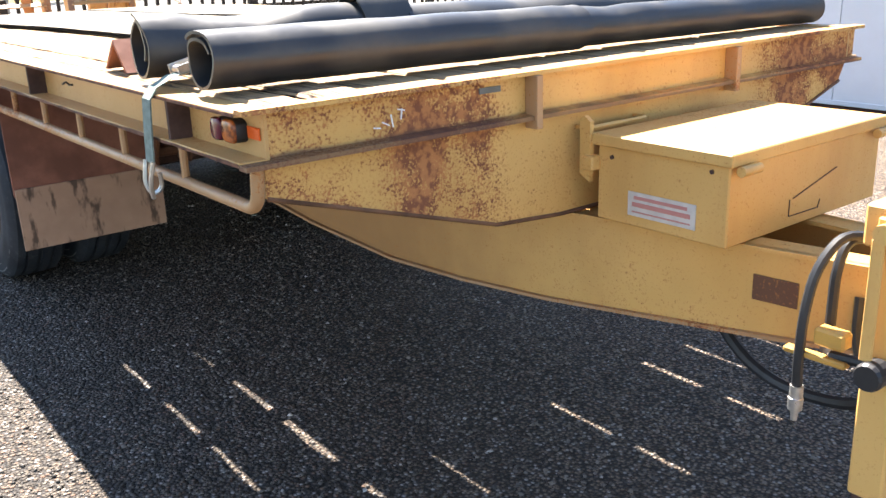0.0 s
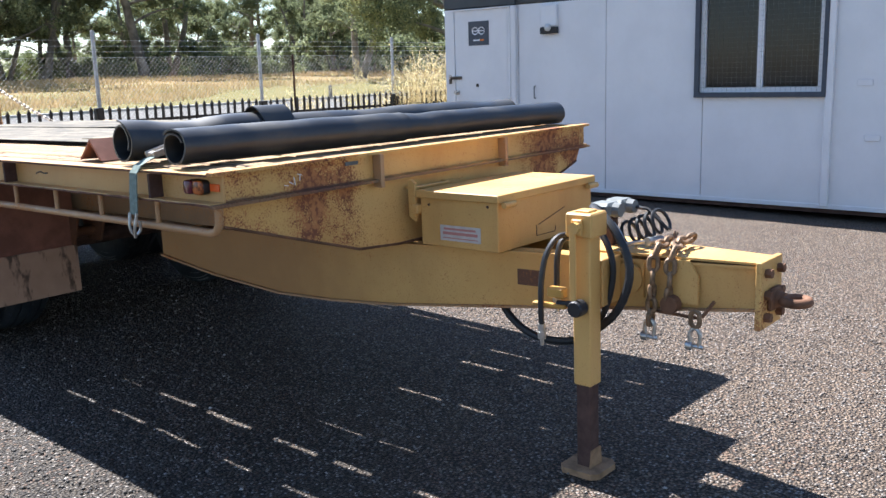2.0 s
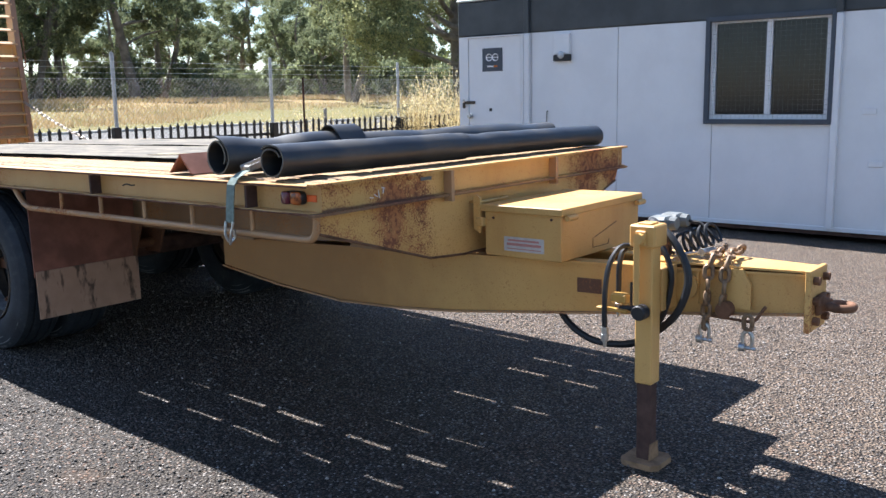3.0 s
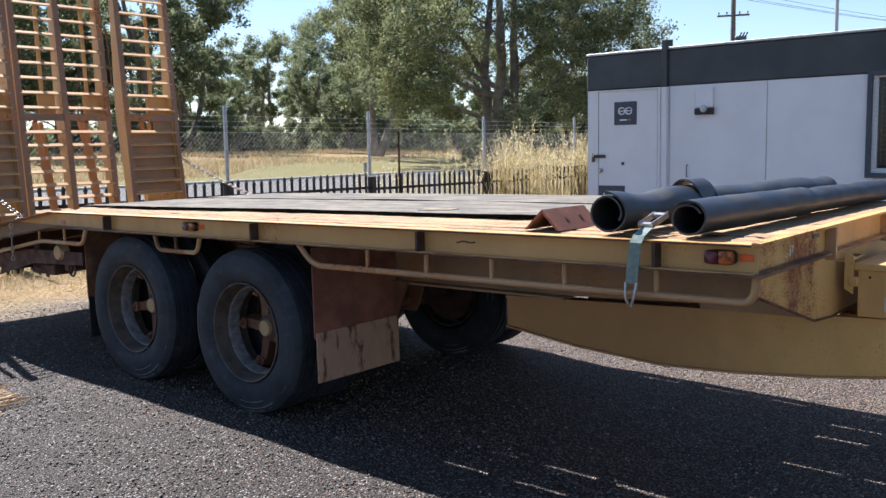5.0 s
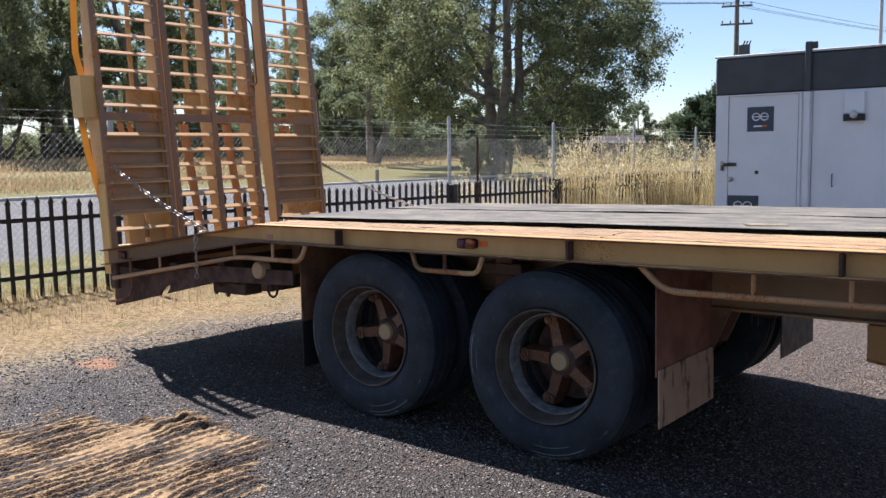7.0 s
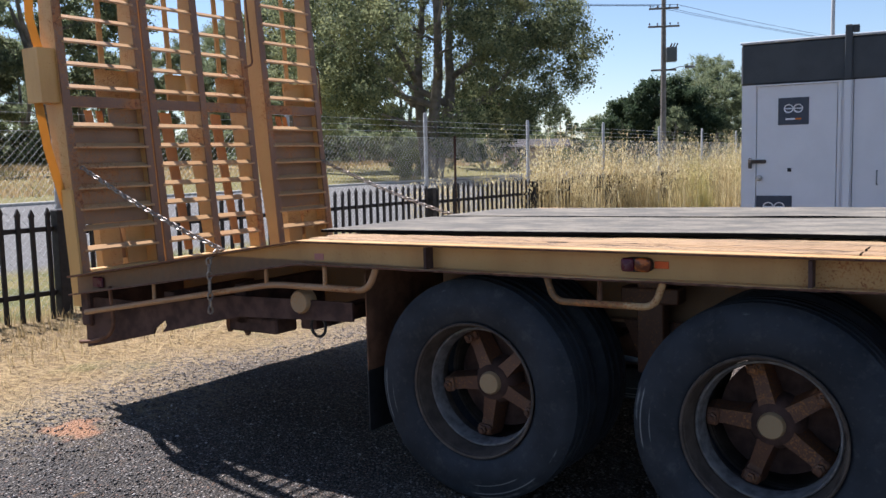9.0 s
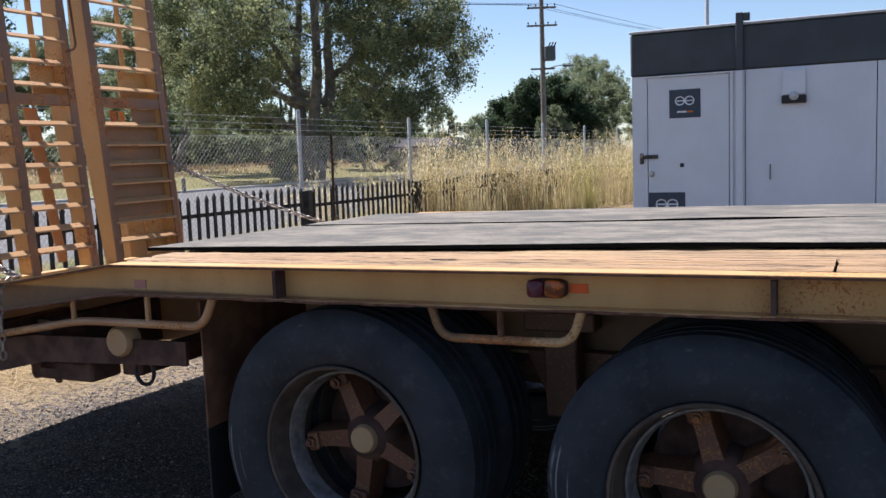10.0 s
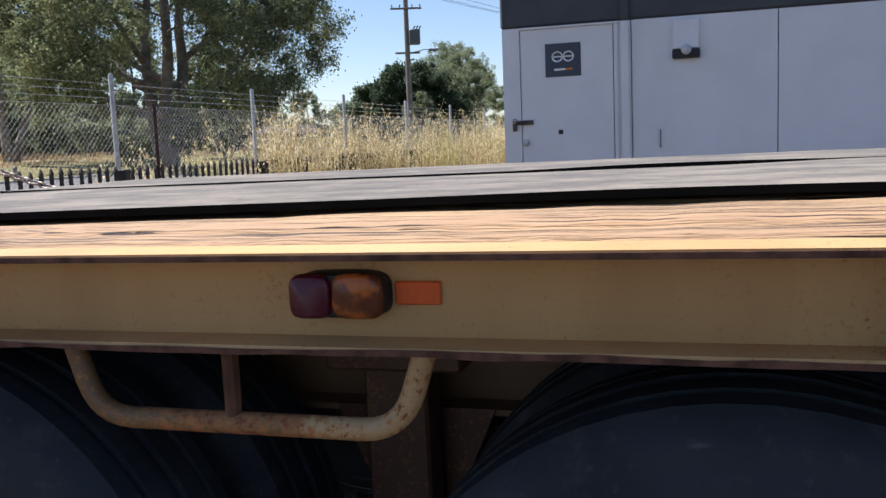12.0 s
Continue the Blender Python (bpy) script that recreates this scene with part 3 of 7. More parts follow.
    for a, b, c, d in ((y0 - 0.03, y0 + 0.02, z0 - 0.03, z1 + 0.0), (y1 - 0.02, y1 + 0.03, z0 - 0.03, z1 + 0.0), (y0 + 0.02, y1 - 0.02, z0 - 0.03, z0 + 0.02), (y0 + 0.02, y1 - 0.02, z1 - 0.05, z1)):
        box(bm, WX - 0.05, WX - 0.004, a, b, c, d, 0.003)
    part("screen_frame", bm, m_sign, window, "slate-grey steel screen frame")
    bm = bmesh.new()
    for i in range(26):
        y = y0 + 0.02 + (y1 - y0 - 0.04) * i / 25
        sweep(bm, [(WX - 0.028, y, z0), (WX - 0.028, y, z1 - 0.03)], 0.0011, 4)
    for i in range(22):
        z = z0 + 0.02 + (z1 - z0 - 0.05) * i / 21
        sweep(bm, [(WX - 0.030, y0, z), (WX - 0.030, y1, z)], 0.0011, 4)
    part("screen_mesh", bm, m_grey, window)
    # alarm box, handle, small plates
    bm = bmesh.new()
    box(bm, WX - 0.05, WX - 0.001, 4.985, 5.20, 1.965, 2.21, 0.008)
    alarm = part("alarm_box", bm, m_white, office, "white wall alarm box with a dark strobe base")
    bm = bmesh.new()
    box(bm, WX - 0.06, WX - 0.001, 4.98, 5.205, 1.885, 1.96, 0.006)
    part("strobe_base", bm, m_lampcase, alarm)
    bm = bmesh.new()
    lathe(bm, [(-0.09, 0.0), (-0.085, 0.03), (-0.075, 0.042), (-0.062, 0.044), (-0.055, 0.044)], 16, (WX, 5.09, 1.955))
    part("strobe", bm, m_galv, alarm, smooth=True)
    bm = bmesh.new()
    sweep(bm, bend([(WX, 5.31, 1.29), (WX - 0.03, 5.31, 1.29), (WX - 0.03, 5.31, 1.15), (WX, 5.31, 1.15)], 0.015), 0.007, 6)
    part("wall_handle", bm, m_grey, office)
    for y, z in ((1.62, 1.28), (1.40, 1.30), (1.53, 0.77)):
        bm = bmesh.new()
        box(bm, WX - 0.012, WX - 0.001, y - 0.07, y + 0.07, z - 0.03, z + 0.03, 0.004)
        part("cover_plate", bm, m_white, office)


build_office()
office.location.y += 0.026


# ---- fences ----
FY = 11.38


POSTS = (-0.5, 2.66, 5.78, 8.75, 12.0, 15.4, 18.8, 22.2, 25.6, 29.0)


def picket_fence():
    fence = thing("picket_fence", (14, FY, ground_z(14, FY)), "low dark picket fence with pointed tops", "fence")
    bm = bmesh.new()
    prism(bm, [(-0.019, -0.02), (0.019, -0.02), (0.019, 0.97), (0.028, 0.985), (0.0, 1.045), (-0.028, 0.985), (-0.019, 0.97)], -0.012, 0.012, "y")
    me = mesh_of("picket", bm, m_fence)
    x = -1.6
    while x < 29:
        lean = random.uniform(-0.012, 0.012)
        if min(abs(x - p) for p in POSTS) > 0.09:
            piece("picket", me, fence, (x, FY, ground_z(x, FY) - 0.06 * smooth01(0, 4, x) + random.uniform(-0.008, 0.008)), Matrix.Rotation(lean, 4, "Y"))
        x += 0.148
    for px, nxt in zip(POSTS, POSTS[1:]):
        z = ground_z(px, FY) - 0.06 * smooth01(0, 4, px)
        bm = bmesh.new()
        box(bm, px - 0.055, px + 0.055, FY - 0.055, FY + 0.055, z - 0.1, z + 1.02, 0.008)
        part("fence_post", bm, m_fence, fence)
        for h in (0.22, 0.80):
            bm = bmesh.new()
            box(bm, px + 0.056, nxt - 0.056, FY + 0.014, FY + 0.044, z + h - 0.02, z + h + 0.025, 0.004)
            part("fence_rail", bm, m_fence, fence)


def chain_link_fence():
    y = FY + 0.15
    fence = thing("chain_link_fence", (14, y, ground_z(14, y)), "galvanised chain-link fence with barbed wires along its top", "fence")
    for px in POSTS:
        px = px + 0.10
        bm = bmesh.new()
        lathe(bm, [(0.0, 0.029), (2.05, 0.029), (2.07, 0.02), (2.075, 0.0)], 12, (px, y, ground_z(px, y) - 0.02), "z")
        part("fence_post", bm, m_post, fence, smooth=True)
    lo, hi, xa, xb = 0.2, 1.83, -3.6, 29.5
    v, f = [], []
    r = 0.0013
    for sgn in (1, -1):
        x = xa - (hi - lo)
        while x < xb + (hi - lo):
            a, b = (x, lo), (x + sgn * (hi - lo), hi)
            i = len(v)
            for p in (a, b):
                v += [(p[0] - r, y - 0.04 + sgn * 0.003, p[1]), (p[0] + r, y - 0.04 + sgn * 0.003, p[1]), (p[0], y - 0.04 + sgn * 0.003 - 2 * r, p[1])]
            f += [(i, i + 1, i + 4, i + 3), (i + 1, i + 2, i + 5, i + 4), (i + 2, i, i + 3, i + 5)]
            x += 0.072
    ob = new("wire_mesh", pydata("wire_mesh", [(p[0] - 14, p[1] - y, p[2] - ORG[fence].z) for p in v], f, m_wire))
    ob.parent = fence
    tagged(ob, "fine diamond wire mesh", kind="stuff")
    for z in (1.83, 1.91, 1.99, 2.07):
        bm = bmesh.new()
        sweep(bm, [(xa, y - 0.04, z), (xb, y - 0.04, z)], 0.0025, 4)
        n = random.Random(int(z * 100))
        xx = xa
        while xx < 20 and z > 1.85:
            t = n.uniform(0, 3)
            for s in (t, t + 1.6):
                sweep(bm, [(xx, y - 0.04 - 0.012 * math.cos(s), z - 0.012 * math.sin(s)), (xx + 0.006, y - 0.04 + 0.012 * math.cos(s), z + 0.012 * math.sin(s))], 0.0015, 3)
            xx += 0.12
        part("barbed_wire" if z > 1.85 else "top_wire", bm, m_galv, fence)


picket_fence()
chain_link_fence()


def steel_picket():
    bm = bmesh.new()
    x, y = 9.5, FY + 0.06
    z = ground_z(x, y)
    prism(bm, [(x - 0.022, y), (x - 0.003, y - 0.004), (x, y - 0.03), (x + 0.003, y - 0.004), (x + 0.022, y), (x, y + 0.006)], z - 0.2, 1.86, "z")
    solo("steel_picket", bm, m_rust_dark, "thin dark steel post standing by the fence", "post")


steel_picket()


# ---- tall dry grass ----
def oat_grass(name, n, region, tall, label, seed, heads=True, width=0.004, mat=None):
    rng = np.random.default_rng(seed)
    out = []
    for _ in range(n):
        x, y, dense = region(rng)
        h = tall * rng.uniform(0.45, 1.0) * dense
        z = ground_z(x, y)
        lean, az = rng.uniform(0.05, 0.38) * h, rng.uniform(0, 2 * np.pi)
        dx, dy = lean * np.cos(az), lean * np.sin(az)
        w = width * rng.uniform(0.7, 1.4)
        face = rng.uniform(0, np.pi)
        ux, uy = w * np.cos(face), w * np.sin(face)
        pts = [(x + dx * t * t, y + dy * t * t, z + h * t) for t in (0, 0.4, 0.75, 1.0)]
        for (a, b), (ka, kb) in zip(zip(pts, pts[1:]), ((1.3, 1), (1, 0.8), (0.8, 0.3))):
            out.append([(a[0] - ux * ka, a[1] - uy * ka, a[2]), (a[0] + ux * ka, a[1] + uy * ka, a[2]), (b[0] + ux * kb, b[1] + uy * kb, b[2]), (b[0] - ux * kb, b[1] - uy * kb, b[2])])
        for _ in range(2):
            t = rng.uniform(0.1, 0.6)
            a = np.array([x + dx * t * t, y + dy * t * t, z + h * t])
            b = a + np.array([rng.uniform(-0.14, 0.14), rng.uniform(-0.14, 0.14), rng.uniform(0.02, 0.2)]) * tall
            out.append([a, a + (ux, uy, 0), b + (ux * 0.3, uy * 0.3, 0), b])
        if heads and h > 0.55 * tall:
            for _ in range(int(rng.integers(8, 17))):
                t = rng.uniform(0.72, 1.0)
                a = np.array([x + dx * t * t, y + dy * t * t, z + h * t]) + np.r_[rng.normal(0, 0.042, 2), rng.normal(0, 0.02)]
                s, g = rng.uniform(0.018, 0.034), rng.uniform(0, np.pi)
                u = np.array([np.cos(g), np.sin(g), 0]) * s * 0.42
                d = np.array([rng.normal(0, 0.3), rng.normal(0, 0.3), -1]) * s * 1.5
                out.append([a, a + u + d * 0.5, a + d, a - u + d * 0.5])
    ob = new(name, quads(name, out, mat or (m_straw if heads else m_litter)))
    return tagged(ob, label, "grass", kind="stuff")


def tufts():
    """Where the tall grass grows, in clumps that thicken and rise towards the office: foot, spread, height, weight."""
    rng = np.random.default_rng(12)
    out = []
    while len(out) < 230:
        x = rng.uniform(8.2, 27)
        grow = smooth01(8.4, 13.5, x)
        y = rng.uniform(11.5 - 0.45 * smooth01(11.6, 13, x) - 0.9 * smooth01(15.5, 20, x), 12.3)
        if rng.uniform() < 0.10 + 0.9 * grow:
            tall = (0.5 + 0.42 * grow) * rng.uniform(0.45, 1.5)
            out.append((x, y, rng.uniform(0.06, 0.24), min(1.3, tall), rng.uniform(0.3, 1.0) * (0.35 + 0.65 * grow)))
    return out


TUFTS = tufts()
TUFT_SHARE = np.array([t[4] for t in TUFTS]) / sum(t[4] for t in TUFTS)


def by_fence(rng):
    x, y, spread, tall, weight = TUFTS[rng.choice(len(TUFTS), p=TUFT_SHARE)]
    return x + rng.normal(0, spread), y + rng.normal(0, spread), tall * rng.uniform(0.55, 1.08)


def low_straw(rng):
    x = rng.uniform(-3, 16)
    y = 9.5 + 2.4 * rng.uniform() ** 0.7
    return x, y, rng.uniform(0.5, 1.0)


oat_grass("tall_grass", 8200, by_fence, 1.55, "tall golden dry oat grass growing along the fence", 5)
oat_grass("short_grass", 8000, low_straw, 0.17, "short dry straw-coloured grass tufts by the fence", 6, False, 0.003)


def paddock(rng):
    while True:
        a, d = math.radians(rng.uniform(22, 82)), rng.uniform(33, 110)
        x, y = d * math.cos(a) - 2, d * math.sin(a)
        thick = noise.noise((x * 0.09, y * 0.16, 4))
        if y > 34 + 9 * smooth01(22, 36, x) + 0.06 * x + 3 * thick and thick > rng.uniform(-0.6, 0.3):
            return x, y, 0.6 + 0.5 * max(-0.5, thick)


oat_grass("paddock_grass", 30000, paddock, 0.62, "rough golden and green paddock grass beyond the road", 8, False, 0.02, m_paddock)


def straw_litter():
    """Loose dry stalks lying flat where the gravel meets the grass."""
    rng = np.random.default_rng(21)
    out = []
    for _ in range(6500):
        x, y = rng.uniform(-2.5, 9), 8.6 + 2.4 * rng.uniform() ** 0.85 + 0.35 * noise.noise((rng.uniform(0, 1), 3, 1))
        az, ln, w = rng.uniform(0, 2 * np.pi), rng.uniform(0.05, 0.32), rng.uniform(0.0012, 0.003)
        d, s = np.array([np.cos(az), np.sin(az)]), np.array([-np.sin(az), np.cos(az)])
        z = ground_z(x, y) + rng.uniform(0.006, 0.03)
        tilt, bow = rng.uniform(-0.02, 0.05), s * rng.normal(0, 0.08) * ln
        p = [np.array([x, y]) + d * ln * t + bow * t * (1 - t) * 4 for t in (-0.5, 0, 0.5)]
        for (a, b), (za, zb) in zip(zip(p, p[1:]), ((z, z + 0.012), (z + 0.012, z + tilt))):
            out.append([(*(a - s * w), za), (*(a + s * w), za), (*(b + s * w), zb), (*(b - s * w), zb)])
    tagged(new("straw_litter", quads("straw_litter", out, m_litter)), "loose dry straw scattered over the gravel edge", "grass", kind="stuff")


straw_litter()


# ---- trees ----
def tree_meshes(seed, height, radius, base, stems, lobes, leaves, leaf, leaf_mat, wide=0.2, opening=3.3, girth=0.024, lean=0.28, core=0.42, slot=0.2, limbs=0):
    """Stems that fork from one foot, boughs out to uneven lobes of the crown, and drooping leaf clumps round each lobe."""
    rng = random.Random(seed)
    nrg = np.random.default_rng(seed)
    bm = bmesh.new()
    mid, tall = (height + base) / 2, (height - base) / 2
    tops = []
    for k in range(stems):
        az = 2 * math.pi * (k + rng.uniform(0, 0.5)) / stems
        p, d, r = Vector((0.15 * math.cos(az), 0.15 * math.sin(az), -0.3)), Vector((lean * math.cos(az), lean * math.sin(az), 1)).normalized(), height * girth
        pts, rs = [p], [r * 1.25]
        for i in range(9):
            d = (d + Vector((rng.uniform(-1, 1), rng.uniform(-1, 1), 0.5)) * 0.13).normalized()
            p = p + d * height * 0.09
            pts.append(p)
            rs.append(r * (1 - 0.085 * (i + 1)))
        sweep(bm, pts, rs, 9)
        tops.append((pts, rs))
    for k in range(limbs):
        # heavy limbs that arch out of the stems
        pts, rs = tops[k % stems]
        j = 2 + (k // stems) % 3
        az = opening + math.pi * 0.5 + 2 * math.pi * (k + rng.uniform(-0.2, 0.2)) / limbs
        p, r = pts[j], rs[j] * 0.66
        line, radii = [p], [r]
        for i in range(7):
            d = Vector((math.cos(az), math.sin(az), 0.35 + 0.16 * i + rng.uniform(-0.25, 0.25))).normalized()
            az += rng.uniform(-0.3, 0.3)
            p = p + d * radius * 0.125
            line.append(p)
            radii.append(r * (1 - 0.115 * (i + 1)))
        sweep(bm, line, radii, 7)
        tops.append((line, radii))
    cs, spread = [], []
    while len(cs) < lobes:
        u = Vector((rng.uniform(-1, 1), rng.uniform(-1, 1), rng.uniform(-1, 1)))
        toward = u.x * math.cos(opening) + u.y * math.sin(opening)
        aside = abs(u.y * math.cos(opening) - u.x * math.sin(opening))
        if not 0.3 < u.length < 1 or (u.z < 0.0 and math.hypot(u.x, u.y) < core) or (toward > 0 and aside < slot and u.z < slot):
            continue
        flat = 1.0 if u.z < 0.2 else 1 - 0.35 * (u.z - 0.2)
        c = Vector((u.x * radius * flat, u.y * radius * flat, mid + u.z * tall))
        rl = radius * rng.uniform(0.12, 0.24)
        if all((c - o).length > 0.55 * (rl + q) for o, q in zip(cs, spread)):
            cs.append(c)
            spread.append(rl)
    order = sorted(range(len(cs)), key=lambda i: math.hypot(cs[i].x, cs[i].y) + 0.3 * abs(cs[i].z - mid))
    nodes = [(p, r) for pts, rs in tops for p, r in zip(pts[2:], rs[2:])]
    for k in order:
        c, rl = cs[k], spread[k]
        a, r = min(nodes, key=lambda n: (n[0] - c).length + 1.6 * max(0.0, n[0].z - c.z + 0.25 * math.hypot(n[0].x - c.x, n[0].y - c.y)))
        span = (c - a).length
        bow = a.lerp(c, 0.5) + Vector((rng.uniform(-1, 1), rng.uniform(-1, 1), rng.uniform(-0.4, 1.1))) * span * 0.22
        line = [a.lerp(bow, t).lerp(bow.lerp(c, t), t) for t in (0, 0.2, 0.4, 0.6, 0.8, 1)]
        r0 = min(r * 0.62, 0.016 * span + 0.035)
        rs = [r0 * (1 - 0.12 * j) for j in range(6)]
        sweep(bm, line, rs, 6)
        nodes += list(zip(line[2:], rs[2:]))
        for _ in range(3):
            tip = c + Vector((rng.uniform(-1, 1), rng.uniform(-1, 1), rng.uniform(-0.6, 1))) * rl * 0.9
            sweep(bm, [line[4], line[4].lerp(tip, 0.5) + Vector((0, 0, 0.1 * rl)), tip], [r0 * 0.4, r0 * 0.25, r0 * 0.08], 4)
    wood = bpy.data.meshes.new("trunk")
    bm.to_mesh(wood)
    bm.free()
    wood.materials.append(m_bark)
    wood.polygons.foreach_set("use_smooth", [True] * len(wood.polygons))
    cs, spread = np.array([list(c) for c in cs]), np.array(spread)
    clumps = max(1, leaves // 110)
    share = spread ** 2 / (spread ** 2).sum()
    lobe = nrg.choice(len(cs), clumps, p=share)
    u = nrg.normal(0, 1, (clumps, 3))
    u /= np.linalg.norm(u, axis=1)[:, None]
    centre = cs[lobe] + u * (spread[lobe] * nrg.uniform(0.3, 1.1, clumps))[:, None] * (1.1, 1.1, 0.75)
    size = (0.19 + radius * 0.017) * nrg.uniform(0.6, 1.4, clumps)
    pick = nrg.integers(0, clumps, leaves)
    c = centre[pick] + nrg.normal(0, 1, (leaves, 3)) * size[pick][:, None] * np.array((0.85, 0.85, 0.75))
    az, droop = nrg.uniform(0, 2 * np.pi, leaves), nrg.uniform(-1.4, 0.4, leaves)
    d = np.stack([np.cos(az) * np.cos(droop), np.sin(az) * np.cos(droop), np.sin(droop)], -1)
    s = np.cross(d, nrg.normal(0, 1, (leaves, 3)))
    s /= np.linalg.norm(s, axis=1)[:, None]
    ln = (leaf * nrg.uniform(0.6, 1.4, leaves))[:, None]
    wd = ln * wide
    v = np.stack([c - d * ln * 0.5, c + s * wd, c + d * ln * 0.5, c - s * wd], 1)
    return wood, quads("crown", v, leaf_mat)


def tree(name, meshes, x, y, turn, scale, label):
    root = thing(name, (x, y, ground_z(x, y)), label, "tree", "trees beyond the road")
    root.rotation_euler.z, root.scale = turn, (scale,) * 3
    for nm, me in zip(("trunk", "crown"), meshes):
        ob = new(nm, me)
        ob.parent = root
    return root


gum_a = tree_meshes(11, 19, 10.0, 0.8, 3, 125, 225000, 0.165, m_gum, 0.29, girth=0.025, lean=0.2, core=0.34, slot=0.1, limbs=9)
gum_far = tree_meshes(12, 19, 8.6, 2.4, 3, 76, 90000, 0.21, m_gum_far, 0.26)
gum_b = tree_meshes(23, 16, 5.2, 3.6, 2, 40, 34000, 0.21, m_gum_far, 0.26)
gum_c = tree_meshes(37, 13, 5.0, 2.6, 2, 40, 32000, 0.21, m_gum_far, 0.26)
fig = tree_meshes(51, 9.5, 5.2, 0.8, 2, 50, 50000, 0.24, m_dark_leaf, 0.34)

GUM = "large eucalyptus with grey trunks and drooping olive foliage"
tree("gum_tree", gum_a, 44.2, 35.0, 0.4, 0.94, GUM)
for meshes, x, y, turn, s in (
    (gum_b, 52.0, 53.0, 4.4, 0.9), 
    (gum_b, 27.0, 68.4, 2.0, 1.35), (gum_far, 33.0, 79.0, 3.0, 1.05), (gum_c, 46.0, 74.4, 0.3, 1.6), (gum_b, 52.0, 80.3, 4.0, 1.0),
    (gum_c, 62.0, 84.0, 1.7, 0.62), (gum_b, 70.0, 82.0, 5.2, 0.6), (gum_far, 78.0, 84.0, 0.9, 0.95), (gum_c, 66.0, 70.0, 2.9, 0.7), (gum_c, 58.0, 62.0, 0.4, 0.55),
    (gum_b, 46.0, 88.0, 0.6, 1.1), (gum_c, 41.0, 84.0, 3.6, 1.2), (gum_far, 33.0, 95.0, 5.0, 1.0), (gum_b, 22.0, 90.0, 2.6, 1.2), (gum_c, 16.5, 73.0, 4.2, 1.4), (gum_b, 7.0, 70.0, 0.1, 1.4),
    (gum_c, 90.0, 56.0, 1.2, 0.6), (gum_b, 98.0, 52.0, 2.8, 0.45), (gum_c, 108.0, 50.0, 3.3, 0.55), (gum_c, 92.0, 31.0, 5.5, 0.75), (gum_b, 100.0, 33.0, 0.8, 0.65), (gum_far, 110.0, 38.0, 2.0, 0.7), (gum_c, 85.0, 24.5, 2.4, 0.55),
    (gum_c, 82.0, 32.6, 2.2, 0.42), (gum_c, 105.0, 24.0, 1.1, 0.8), (gum_b, 100.0, 12.0, 1.9, 0.8),
):
    tree("gum_tree", meshes, x, y, turn, s, "eucalyptus tree with thin olive-green foliage")
for i in range(22):
    ang, d = radians(38 + 40 * i / 21 + random.uniform(-1, 1)), random.uniform(98, 140)
    tree("gum_tree", random.choice((gum_b, gum_c, gum_c)), d * math.cos(ang), d * math.sin(ang), random.uniform(0, 6), random.uniform(0.75, 1.15), "distant eucalyptus tree with thin pale-green foliage")
for x, y, turn, s in ((67.0, 44.5, 2.1, 0.8), (87.0, 35.5, 0.0, 0.95), (86.0, 37.6, 1.4, 0.76), (88.0, 34.0, 3.0, 0.8)):
    tree("fig_tree", fig, x, y, turn, s, "dense dark-green round-headed tree")


def shrub(x, y, s, turn):
    tree("shrub", fig_small, x, y, turn, s, "low dark bush at the far edge of the paddock")


fig_small = tree_meshes(77, 3.0, 2.0, -1.2, 2, 20, 14000, 0.14, m_bush, 0.3)
for i in range(45):
    d = random.uniform(135, 200)
    ang = radians(16 + 68 * random.uniform(0, 1))
    shrub(d * math.cos(ang) - 3, d * math.sin(ang), random.uniform(0.7, 1.4), random.uniform(0, 6))
bush_far = tree_meshes(78, 3.0, 2.2, -1.2, 2, 22, 12000, 0.17, m_gum_far, 0.3)
for i in range(30):
    d = random.uniform(170, 230)
    ang = radians(28 + 46 * i / 29 + random.uniform(-0.6, 0.6))
    tree("shrub", bush_far, d * math.cos(ang), d * math.sin(ang), random.uniform(0, 6), random.uniform(1.6, 2.8), "pale olive bush along the far side of the paddock")
for x, y, s in ((45.5, 37.5, 0.5), (50.5, 41.5, 0.5), (47.5, 38.5, 0.55), (67.0, 37.0, 0.55), (69.0, 38.5, 0.5), (71.0, 36.5, 0.6), (66.0, 34.5, 0.5), (73.0, 39.5, 0.6), (64.0, 40.0, 0.5)):
    shrub(x, y, s, x * 1.7)


for i in range(16):
    ang, d = radians(39 + 24 * i / 15 + random.uniform(-0.7, 0.7)), random.uniform(84, 104)
    tree("shrub", bush_far, d * math.cos(ang), d * math.sin(ang), random.uniform(0, 6), random.uniform(0.9, 1.7), "grey-green bush under the trees beyond the paddock")
for x, y, s in ((84.0, 77.0, 2.4), (94.0, 74.0, 2.3), (86.0, 82.0, 2.6), (78.0, 80.0, 2.2)):
    tree("shrub", fig_small, x, y, x * 2.3, s, "dense dark bush under the tall eucalyptus")
for i in range(22):
    ang, d = radians(17 + 27 * i / 21 + random.uniform(-0.5, 0.5)), random.uniform(100, 128)
    tree("shrub", bush_far, d * math.cos(ang) - 2, d * math.sin(ang) + 2, random.uniform(0, 6), random.uniform(1.1, 1.9), "olive bush in the hedge behind the far houses")


